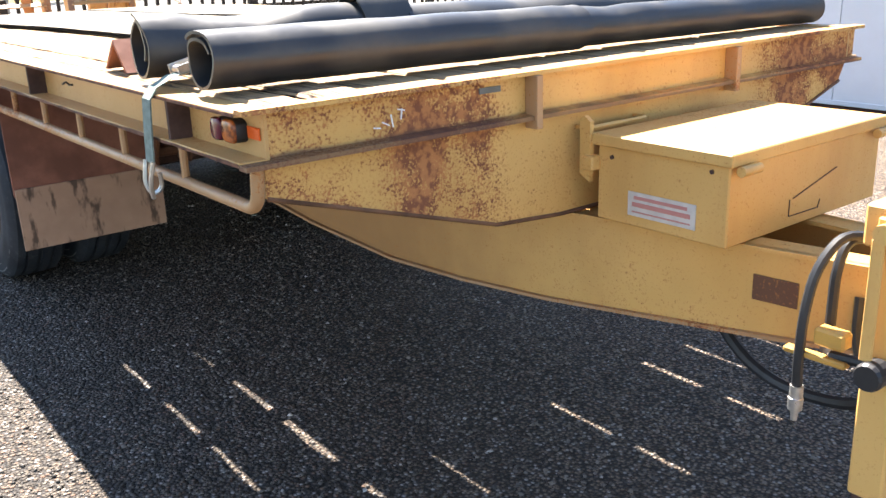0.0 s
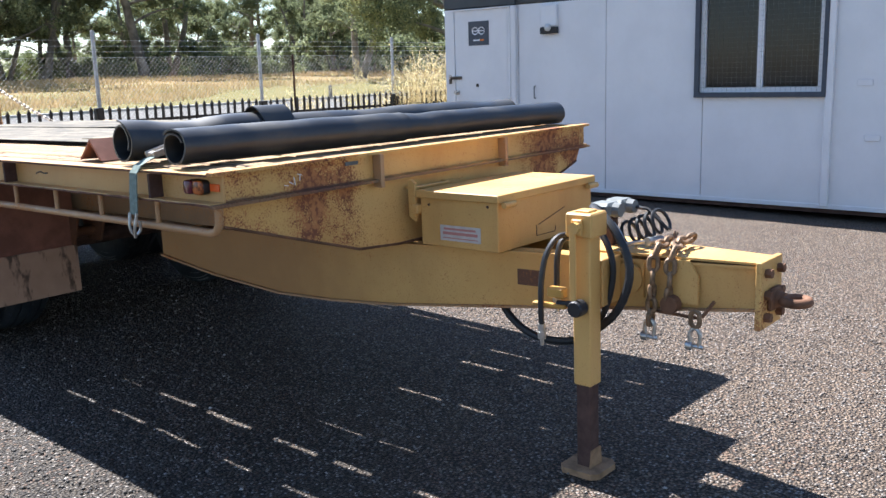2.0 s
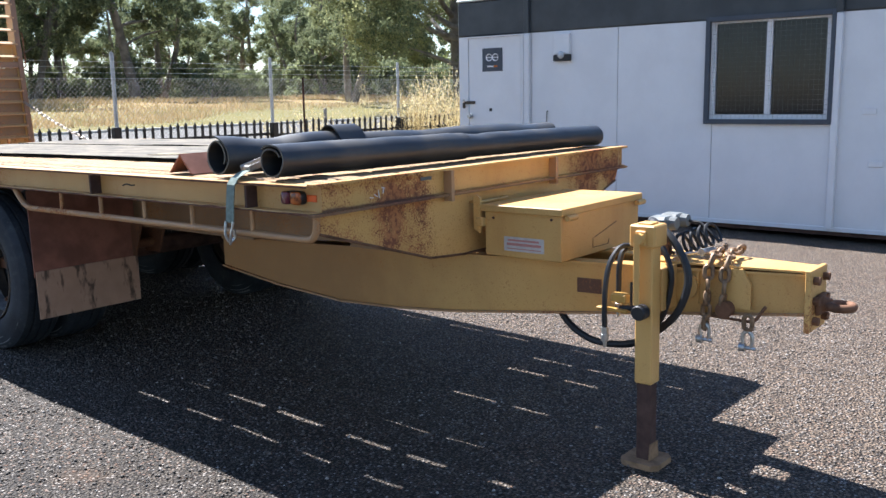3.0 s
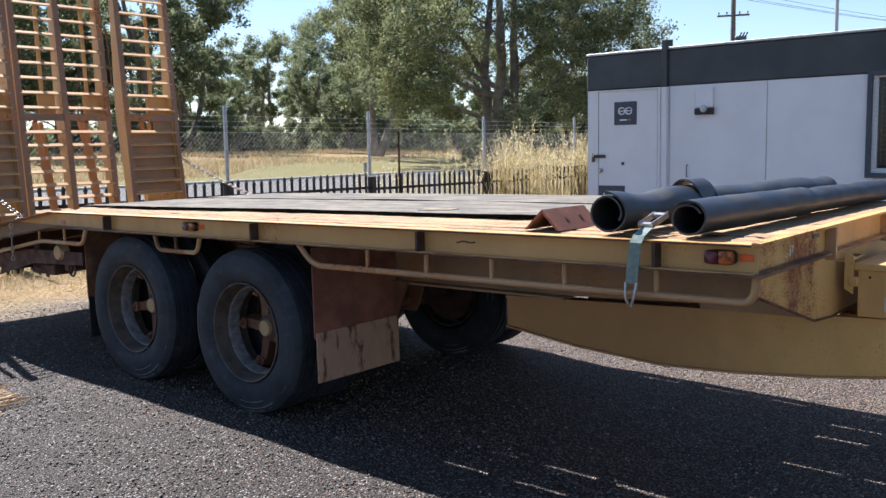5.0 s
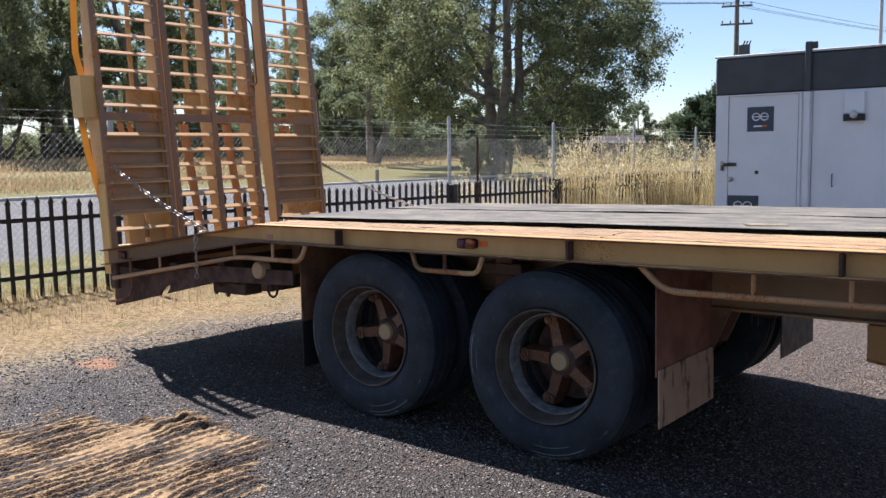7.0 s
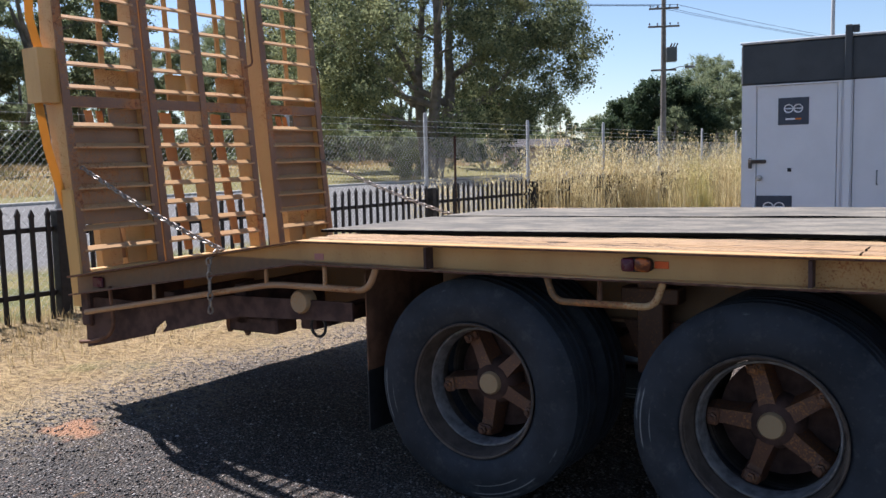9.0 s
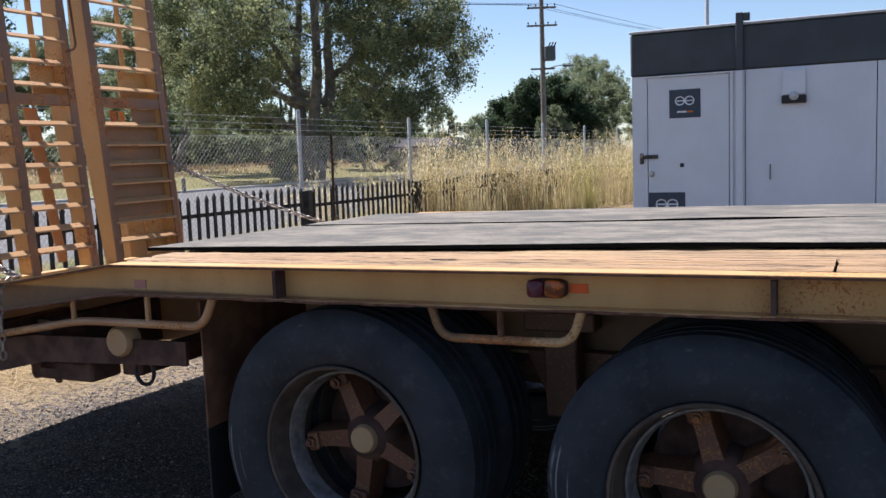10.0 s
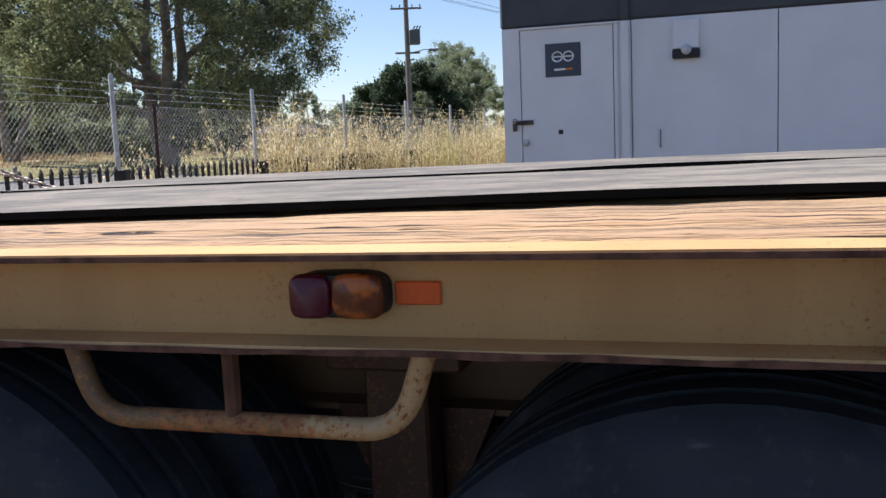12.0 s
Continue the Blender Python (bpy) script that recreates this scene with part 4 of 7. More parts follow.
# ---- power pole, light pole ----
def power_pole():
    x, y = 56.0, 24.4
    pole = thing("power_pole", (x, y, 0), "grey timber power pole with crossarms and a transformer", "pole")
    turn = Matrix.Translation((x, y, 0)) @ Matrix.Rotation(radians(-68), 4, "Z")

    def put(name, bm, mat):
        bmesh.ops.transform(bm, matrix=turn, verts=bm.verts)
        part(name, bm, mat, pole)
    bm = bmesh.new()
    lathe(bm, [(-0.3, 0.20), (5, 0.18), (11.9, 0.14), (11.92, 0.0)], 12, (0, 0, 0), "z")
    put("shaft", bm, m_wood_pole)
    for z, w in ((11.0, 0.95), (9.85, 1.0), (7.05, 0.8)):
        bm = bmesh.new()
        box(bm, -w, w, -0.22, -0.12, z - 0.06, z + 0.06, 0.01)
        put("crossarm", bm, m_wood_pole)
        for u in (-w + 0.1, -w * 0.4, w * 0.4, w - 0.1) if z > 8 else ():
            bm = bmesh.new()
            lathe(bm, [(0.0, 0.02), (0.05, 0.02), (0.06, 0.05), (0.1, 0.03), (0.12, 0.055), (0.18, 0.03), (0.19, 0.0)], 8, (u, -0.17, z + 0.06), "z")
            put("insulator", bm, m_rust_dark)
    bm = bmesh.new()
    box(bm, 0.12, 0.84, -0.4, 0.3, 7.58, 8.5, 0.05)
    for i in range(5):
        box(bm, 0.17 + i * 0.14, 0.21 + i * 0.14, -0.45, -0.401, 7.68, 8.4)
    put("transformer", bm, m_grey)
    for u in (0.42, 0.6, 0.78):
        bm = bmesh.new()
        lathe(bm, [(0.0, 0.05), (0.08, 0.06), (0.1, 0.03), (0.2, 0.05), (0.3, 0.045), (0.32, 0.0)], 8, (0, 0, 0), "z")
        bmesh.ops.transform(bm, matrix=Matrix.Translation((u, 0, 8.49)) @ Matrix.Rotation(0.4, 4, "Y"), verts=bm.verts)
        put("bushing", bm, m_rust_dark)
    bm = bmesh.new()
    sweep(bm, bend([(0.05, -0.1, 7.0), (1.1, -0.1, 7.25), (1.4, -0.1, 7.22)], 0.2), 0.03, 6)
    put("street_light_arm", bm, m_galv)
    bm = bmesh.new()
    box(bm, 1.35, 2.0, -0.25, 0.05, 7.13, 7.29, 0.05)
    put("street_light_head", bm, m_grey)
    for u, z in ((-0.85, 11.2), (0.85, 11.2), (-0.38, 11.2)):
        for far in ((-60, 40), (70, -22)):
            bm = bmesh.new()
            a = turn @ Vector((u, -0.17, z))
            b = Vector((x + far[0], y + far[1], 12.0 if far[0] < 0 else 12.4))
            sweep(bm, [a.lerp(b, t) - Vector((0, 0, 4.5 * t * (1 - t))) for t in (i / 14 for i in range(15))], 0.014, 4)
            part("cable", bm, m_black, pole)


power_pole()


def light_pole():
    bm = bmesh.new()
    lathe(bm, [(-0.2, 0.07), (7.5, 0.045), (7.52, 0.0)], 10, (0, 0, 0), "z")
    ob = solo("metal_pole", bm, m_galv, "thin grey metal pole behind the office", "pole", smooth=True)
    ob.location = (25.1, 8.75, 0)


light_pole()


# ---- far houses ----
def house(x, y, turn, w, d, h, wall, label, roof=None):
    root = thing("house", (x, y, ground_z(x, y)), label, "house", "houses beyond the paddock")
    m = Matrix.Translation((x, y, ground_z(x, y))) @ Matrix.Rotation(turn, 4, "Z")

    def put(name, bm, mat, up=None, lab=""):
        bmesh.ops.transform(bm, matrix=m, verts=bm.verts)
        return part(name, bm, mat, up or root, lab)
    bm = bmesh.new()
    box(bm, -w / 2, w / 2, -d / 2, d / 2, -0.2, h, 0.02)
    body = put("wall", bm, wall)
    bm = bmesh.new()
    prism(bm, [(-d / 2 - 0.5, h), (d / 2 + 0.5, h), (d / 2 + 0.5, h + 0.12), (0, h + 0.18 * d), (-d / 2 - 0.5, h + 0.12)], -w / 2 - 0.5, w / 2 + 0.5, "x")
    put("roof", bm, roof or m_galv, None, "low-pitched gable roof")
    for u in np.arange(-w / 2 + 1.5, w / 2 - 1, 2.8):
        bm = bmesh.new()
        box(bm, u - 0.6, u + 0.6, -d / 2 - 0.05, -d / 2 - 0.002, 0.9, 2.0, 0.02)
        win = put("window", bm, m_white)
        bm = bmesh.new()
        box(bm, u - 0.5, u + 0.5, -d / 2 - 0.06, -d / 2 - 0.052, 1.0, 1.9)
        put("pane", bm, m_glass, win)


m_sheet_roof = plain("grey_sheet_roof", (0.22, 0.23, 0.22), 0.7, vary=0.2, scale=2)
m_brick = plain("pinkish_brick_wall", (0.36, 0.26, 0.21), 0.9, vary=0.2, scale=3)
m_tiles = plain("weathered_roof_tiles", (0.09, 0.08, 0.075), 0.9, vary=0.25, scale=4, spec=0.1)
house(78.6, 45.6, radians(-58), 5.8, 5.0, 1.9, m_brick, "low brick house with a grey tiled roof", m_tiles)
house(95.0, 142.0, radians(-34), 10, 8, 2.2, m_conc, "low pale rendered house with a grey metal roof", m_sheet_roof)
house(101.0, 124.0, radians(-39), 9, 8, 2.1, m_conc, "low pale rendered house with a grey metal roof", m_sheet_roof)
house(117.0, 82.0, radians(-55), 8, 7, 2.1, m_conc, "low pale rendered house with a grey metal roof", m_sheet_roof)


def boundary_fence():
    """Sheet-metal panels between posts along the far side of the paddock."""
    fence = thing("boundary_fence", (90, 128, ground_z(90, 128)), "long grey-green sheet-metal fence across the far paddock", "fence")
    bm = bmesh.new()
    front = [(-1.5 + 0.125 * k, -0.03 if k % 4 < 2 else 0.0) for k in range(25)]
    prism(bm, front + [(u, v + 0.012) for u, v in front[::-1]], -0.1, 1.75, "z")
    me = mesh_of("panel", bm, m_sheet)
    for a, b in (((30, 152), (90, 128)), ((90, 128), (114, 66))):
        a, b = Vector((*a, 0)), Vector((*b, 0))
        n = int((b - a).length / 3.02)
        turn = Matrix.Rotation(math.atan2(b.y - a.y, b.x - a.x), 4, "Z")
        for i in range(n):
            p = a.lerp(b, (i + 0.5) / n)
            piece("panel", me, fence, (p.x, p.y, ground_z(p.x, p.y)), turn)


m_sheet = plain("grey_green_sheet_metal", (0.12, 0.15, 0.12), 0.9, vary=0.15, scale=1, spec=0.1)
boundary_fence()


def bollard():
    bm = bmesh.new()
    x, y = 28.4, 31.0
    z = ground_z(x, y)
    box(bm, x - 0.07, x + 0.07, y - 0.07, y + 0.07, z - 0.1, z + 0.62, 0.02)
    prism(bm, [(x - 0.05, z + 0.62), (x + 0.05, z + 0.62), (x, z + 0.66)], y - 0.05, y + 0.05, "y")
    solo("bollard", bm, m_wood_pole, "short grey timber bollard on the road verge", "bollard")


bollard()


# ---- trailer ----
TX0, TX1, TF = 0.912, 3.268, 1.79
TC = (TX0 + TX1) / 2
DECK = 1.154
AXLES = (4.77, 5.96)
AXLE_Z = {4.77: 0.503, 5.96: 0.523}
trailer = thing("plant_trailer", (TC, 5.35, 0), "faded yellow tandem-axle plant trailer with timber deck and raised ramps", "trailer")
trailer.rotation_euler = (-0.0075, -0.006, 0)


def low(y, z):
    """A height in the trailer's own frame, which tips up a little towards its drawbar."""
    return z - 0.0075 * (5.35 - y)


DC = 2.12


def mirrored(bm, axis=None):
    """Flips a drawing to the trailer's other side."""
    for v in bm.verts:
        v.co.x = 2 * (axis or TC) - v.co.x
    bmesh.ops.reverse_faces(bm, faces=bm.faces)


KNEE, TAIL, DROP = 6.86, 8.62, 0.245


def side_rails():
    for far in (False, True):
        bm = bmesh.new()
        # channel with its toes outwards, level and then down the tail
        sec = [(0.0, 0.0), (-0.074, 0.0), (-0.074, -0.010), (-0.008, -0.014), (-0.008, -0.107), (-0.072, -0.1055), (-0.074, -0.1135), (0.0, -0.117)]
        stations = [(TF - 0.009, 0.0), (KNEE, 0.0), (TAIL, -DROP)]
        rings = [[bm.verts.new((TX0 + u, y, DECK + w + dz)) for u, w in sec] for y, dz in stations]
        for a, b in zip(rings, rings[1:]):
            for i in range(len(sec)):
                j = (i + 1) % len(sec)
                bm.faces.new((a[i], a[j], b[j], b[i]))
        bm.faces.new(rings[0])
        bm.faces.new(rings[-1][::-1])
        if far:
            mirrored(bm)
        rail = part("side_rail", bm, m_paint_rail, trailer, "faded yellow channel with rust along its lower edge")
        for w0, w1, rough in ((-0.0095, -0.0025, 0.0), (-0.1145, -0.1075, 0.0018)):
            bm = bmesh.new()
            rng = random.Random(7)
            rings = []
            for (ya, da), (yb, db) in zip(stations, stations[1:]):
                for i in range(90):
                    t = i / 89
                    y, dz = ya + (yb - ya) * t, da + (db - da) * t
                    up, down = rng.uniform(-rough, rough), rng.uniform(-rough, rough)
                    rings.append([bm.verts.new((TX0 - 0.0738 + u, y, DECK + w + dz)) for u, w in ((0.0, w0 + down), (-0.0018, w0 + down), (-0.0018, w1 + up), (0.0, w1 + up))])
            for a, b in zip(rings, rings[1:]):
                for i in range(4):
                    bm.faces.new((a[i], a[(i + 1) % 4], b[(i + 1) % 4], b[i]))
            if far:
                mirrored(bm)
            part("rail_edge", bm, m_edge_rust, rail, "rusted flange edge")
        for y in (2.165, 3.372, 4.60, 6.14):
            bm = bmesh.new()
            box(bm, TX0 - 0.064, TX0 - 0.0085, y - 0.0065, y + 0.0065, DECK - 0.1065, DECK - 0.0145)
            if far:
                mirrored(bm)
            part("stiffener", bm, m_rust_dark, rail)


side_rails()


def front_beam():
    bm = bmesh.new()
    z = low(TF, 1.187)
    prism(bm, [(TF, z), (TF - 0.045, z), (TF - 0.045, z - 0.011), (TF - 0.008, z - 0.014), (TF - 0.008, z - 0.112), (TF - 0.045, z - 0.116), (TF - 0.045, z - 0.127), (TF, z - 0.127)], TX0 - 0.001, TX1 + 0.045, "x")
    for h in (0.0, 0.116):
        box(bm, TX0 - 0.074, TX0 - 0.0012, TF - 0.045, TF - 0.0092, z - h - 0.011, z - h)
    beam = part("front_beam", bm, m_paint_beam, trailer, "yellow front channel heavily speckled with rust")
    for x in (1.668, 2.535):
        bm = bmesh.new()
        box(bm, x - 0.011, x + 0.011, TF - 0.055, TF - 0.0085, z - 0.150, z - 0.012, 0.002)
        part("stiffener", bm, m_worn, beam)
    bm = bmesh.new()
    box(bm, 1.50, 1.57, TF - 0.0125, TF - 0.0085, z - 0.045, z - 0.03)
    part("name_plate", bm, m_grey, beam)
    bm = bmesh.new()
    for a, b in (((1.205, 0.075), (1.225, 0.085)), ((1.23, 0.06), (1.235, 0.09)), ((1.25, 0.05), (1.27, 0.055)), ((1.262, 0.05), (1.258, 0.075)), ((1.18, 0.085), (1.20, 0.088))):
        sweep(bm, [(a[0], TF - 0.0095, z - a[1]), (b[0], TF - 0.0095, z - b[1])], 0.002, 4)
    part("chalk_mark", bm, m_signwhite, beam)
    # folded apron plate under the beam
    bm = bmesh.new()
    t = z - 0.128
    half = [(TX0 - 0.01, t), (TX0 - 0.01, low(TF, 0.985)), (1.545, low(TF, 0.795)), (1.56, low(TF, 0.790))]
    other = [(2 * TC - x, h) for x, h in half[::-1]]
    other[-1] = (TX1 + 0.02, t)
    other[-2] = (TX1 - 0.02, low(TF, 0.99))
    prism(bm, half + [(1.80, low(TF, 0.772)), (2 * TC - 1.80, low(TF, 0.772))] + other, TF + 0.002, TF + 0.012, "y")
    part("front_apron", bm, m_paint_rusty, trailer, "folded yellow apron plate peppered with rust")
    lip = half[1:] + [(1.80, low(TF, 0.772)), (2 * TC - 1.80, low(TF, 0.772))] + other[:-1]
    bm = bmesh.new()
    sweep(bm, [(x, TF + 0.0, h) for x, h in lip], 0.006, 5)
    part("apron_lip", bm, m_rust, trailer, "rusted lower edge of the apron")
    bm = bmesh.new()
    box(bm, 1.555, 1.57, TF + 0.013, TF + 0.5, low(TF, 0.80), low(TF, 1.0))
    part("apron_gusset", bm, m_ramp_panel, trailer)
    bm = bmesh.new()
    sweep(bm, bend([(1.86, TF - 0.002, 0.985), (1.86, TF - 0.05, 0.985), (2.10, TF - 0.05, 0.985), (2.10, TF - 0.002, 0.985)], 0.02), 0.007, 6)
    part("grab_handle", bm, m_paint, trailer)


front_beam()


def tie_rails():
    x, r = TX0 - 0.036, 0.0155
    bottom = DECK - 0.113
    for far in (False, True):
        runs = [
            ([(x, 1.775 + 0.4 * far, bottom), (x, 1.785 + 0.4 * far, 0.938), (x, 4.12, 0.934), (x, 4.23, bottom)], [2.165 + 0.2 * far, 2.58, 2.955, 3.335, 3.72], 0.08),
            ([(x, 5.582, bottom), (x, 5.552, 0.944), (x, 5.142, 0.944), (x, 5.110, bottom)], [5.358], 0.09),
            ([(x, 6.42, bottom), (x, 6.47, 0.935), (x, 7.05, 0.935), (x, 8.52, 0.70)], [6.72, 7.09, 7.92], 0.08),
        ]
        for pts, posts, rad in runs:
            bm = bmesh.new()
            sweep(bm, bend(pts, rad, 6), 0.0138 if 5.358 in posts else r, 10)
            if far:
                mirrored(bm)
            rail = part("tie_rail", bm, m_hoop if 5.358 in posts else m_worn, trailer, "worn yellow round-bar tie rail", True)
            for y in posts:
                zt = bottom - (0 if y < KNEE else (y - KNEE) / (TAIL - KNEE) * DROP)
                zb = 0.936 if y < 7.05 else 0.935 - (y - 7.05) * 0.16
                bm = bmesh.new()
                sweep(bm, [(x, y, zb), (x, y, zt + 0.004)], 0.0105, 8)
                if far:
                    mirrored(bm)
                part("rail_post", bm, m_rust if y == 5.358 else m_worn, rail, smooth=True)


tie_rails()


def side_lamp(x, y, z, flip):
    """A rounded two-colour marker lamp with a reflector beside it, on the rail's web."""
    s = 1 if flip else -1

    def dome(cy, hy, hz, rings):
        bm = bmesh.new()
        loops = []
        for out, k in rings:
            loop = []
            for i in range(28):
                t = 2 * math.pi * i / 28
                c, n = math.cos(t), math.sin(t)
                u = math.copysign(abs(c) ** 0.5, c) * hy * k
                v = math.copysign(abs(n) ** 0.5, n) * (hz - hy * (1 - k))
                loop.append(bm.verts.new((x + s * out, y + cy + u, z + v)))
            loops.append(loop)
        for a, b in zip(loops, loops[1:]):
            for i in range(28):
                bm.faces.new((a[i], a[(i + 1) % 28], b[(i + 1) % 28], b[i]))
        bm.faces.new(loops[0][::-1])
        bm.faces.new(loops[-1])
        return bm
    lamp = part("marker_lamp", dome(-0.0165, 0.0575, 0.0275, ((0.0, 1.0), (0.014, 1.0), (0.024, 0.97), (0.028, 0.93))), m_lampcase, trailer, "red and amber marker lamp in a dark case", True)
    part("lens", dome(0.0160, 0.0260, 0.0262, ((0.0270, 1.0), (0.034, 0.95), (0.0365, 0.84))), m_red, lamp, "dark red lens", True)
    part("lens", dome(-0.0410, 0.0312, 0.0262, ((0.0270, 1.0), (0.032, 0.95), (0.0345, 0.84))), m_amber_dark, lamp, "smoked amber lens", True)
    bm = bmesh.new()
    box(bm, min(x, x + s * 0.005), max(x, x + s * 0.005), y - 0.1325, y - 0.0785, z - 0.0135, z + 0.0135, 0.0015)
    part("reflector", bm, m_reflector, trailer, "bright orange reflector")


for yy, zz in ((1.930, 1.098), (5.230, 1.099)):
    side_lamp(TX0 - 0.0085, yy, zz, False)
    side_lamp(TX1 + 0.0085, yy, zz, True)


def chassis():
    for x in (1.62, 2 * TC - 1.62):
        bm = bmesh.new()
        y0, y1, zb, zt = TF + 0.02, TAIL - 0.05, 0.76, 1.03
        for poly in ([(y0, zt), (KNEE, zt), (y1, zt - DROP), (y1, 0.63), (KNEE, 0.72), (KNEE - 0.3, zb), (y0 + 1.2, zb), (y0, 0.80)],):
            prism(bm, poly, x - 0.007, x + 0.007, "x")
        for a, b, u, v in ((y0 + 1.2, KNEE - 0.3, zb - 0.012, zb), (y0, KNEE, zt, zt + 0.012)):
            box(bm, x - 0.075, x + 0.075, a, b, u, v)
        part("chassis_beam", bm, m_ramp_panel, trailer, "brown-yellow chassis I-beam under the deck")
    for y, w in [(2.27, 0.05), (2.60, 0.03), (3.00, 0.06), (3.44, 0.03), (3.84, 0.06)] + [(4.25 + 0.41 * k, 0.045) for k in range(7)]:
        bm = bmesh.new()
        prism(bm, [(y - w, 1.103), (y + w, 1.103), (y + w, 1.095), (y - w + 0.008, 1.095), (y - w + 0.008, 1.05), (y + w, 1.05), (y + w, 1.043), (y - w, 1.043)], TX0 + 0.004, TX1 - 0.004, "x")
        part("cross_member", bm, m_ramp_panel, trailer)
    # tail cross-beams, side skirts and rear light bar
    for y, z0, z1 in ((7.4, 0.60, 0.90), (7.95, 0.55, 0.83)):
        bm = bmesh.new()
        box(bm, 1.0, 2 * TC - 1.0, y - 0.04, y + 0.04, z0 + 0.1, z1)
        part("cross_member", bm, m_rust_dark, trailer)
    for far in (False, True):
        bm = bmesh.new()
        prism(bm, [(TAIL, DECK - DROP - 0.13), (TAIL, 0.475), (8.35, 0.53), (8.035, 0.598), (8.01, 0.635), (7.95, 0.675), (7.905, 0.685), (7.915, 0.655), (7.95, 0.617), (7.75, 0.66), (7.35, 0.745), (6.62, 0.77), (6.62, 0.86), (7.4, 0.85), (8.0, 0.77)], TX0 + 0.03, TX0 + 0.045, "x")
        if far:
            mirrored(bm)
        part("tail_skirt", bm, m_rust_dark, trailer, "dark rusty tail skirt plate")
        bm = bmesh.new()
        sweep(bm, bend([(TX0 - 0.03, 8.30, 0.86), (TX0 - 0.03, 8.28, 0.60), (TX0 - 0.03, 8.45, 0.535), (TX0 - 0.03, 8.6, 0.52)], 0.12), 0.012, 6)
        if far:
            mirrored(bm)
        part("skirt_bar", bm, m_rust, trailer)
    bm = bmesh.new()
    box(bm, TX0, TX1, TAIL - 0.08, TAIL, 0.61, 0.90, 0.01)
    rear = part("rear_beam", bm, m_rust_dark, trailer, "dark rear cross-beam with ramp hinges")
    bm = bmesh.new()
    box(bm, TX0 - 0.028, TX0 - 0.0085, 8.37, 8.46, 0.845, 0.905, 0.006)
    part("tail_lamp", bm, m_red, rear)
    bm = bmesh.new()
    lathe(bm, [(0.0, 0.0), (0.0, 0.05), (0.010, 0.058), (0.07, 0.058), (0.08, 0.0)], 18, (0.918, 6.93, 0.848))
    part("air_tank", bm, m_tank, trailer, "yellow-ended round air tank", True)
    bm = bmesh.new()
    box(bm, 1.0, 1.5, 6.9, 7.0, 0.70, 0.78, 0.008)
    box(bm, 1.0, 1.16, 7.16, 7.50, 0.655, 0.735, 0.01)
    part("rear_bracket", bm, m_rust_dark, trailer)
    for y, z in ((7.60, 0.62), (7.47, 0.61)):
        bm = bmesh.new()
        prism(bm, [(y - 0.025, z + 0.14), (y + 0.025, z + 0.14), (y + 0.022, z + 0.02), (y + 0.01, z), (y - 0.01, z), (y - 0.022, z + 0.02)], 1.10, 1.112, "x")
        part("lug", bm, m_rust, trailer)
    bm = bmesh.new()
    sweep(bm, [(1.0, 6.88 + 0.045 * math.cos(t), 0.72 + 0.05 * math.sin(t)) for t in (2 * math.pi * k / 16 for k in range(16))], 0.008, 6, True)
    part("hanging_ring", bm, m_black, trailer)
    bm = bmesh.new()
    box(bm, TX0 - 0.0115, TX0 - 0.0085, 6.745, 6.80, 1.06, 1.09)
    part("warning_sticker", bm, m_labelred, trailer)
    bm = bmesh.new()
    x = TX0 - 0.0095
    sweep(bm, bend([(x, 3.17, 1.093), (x, 3.13, 1.103), (x, 3.095, 1.095), (x, 3.065, 1.099)], 0.012), 0.0035, 5)
    part("pen_mark", bm, m_black, trailer)


chassis()


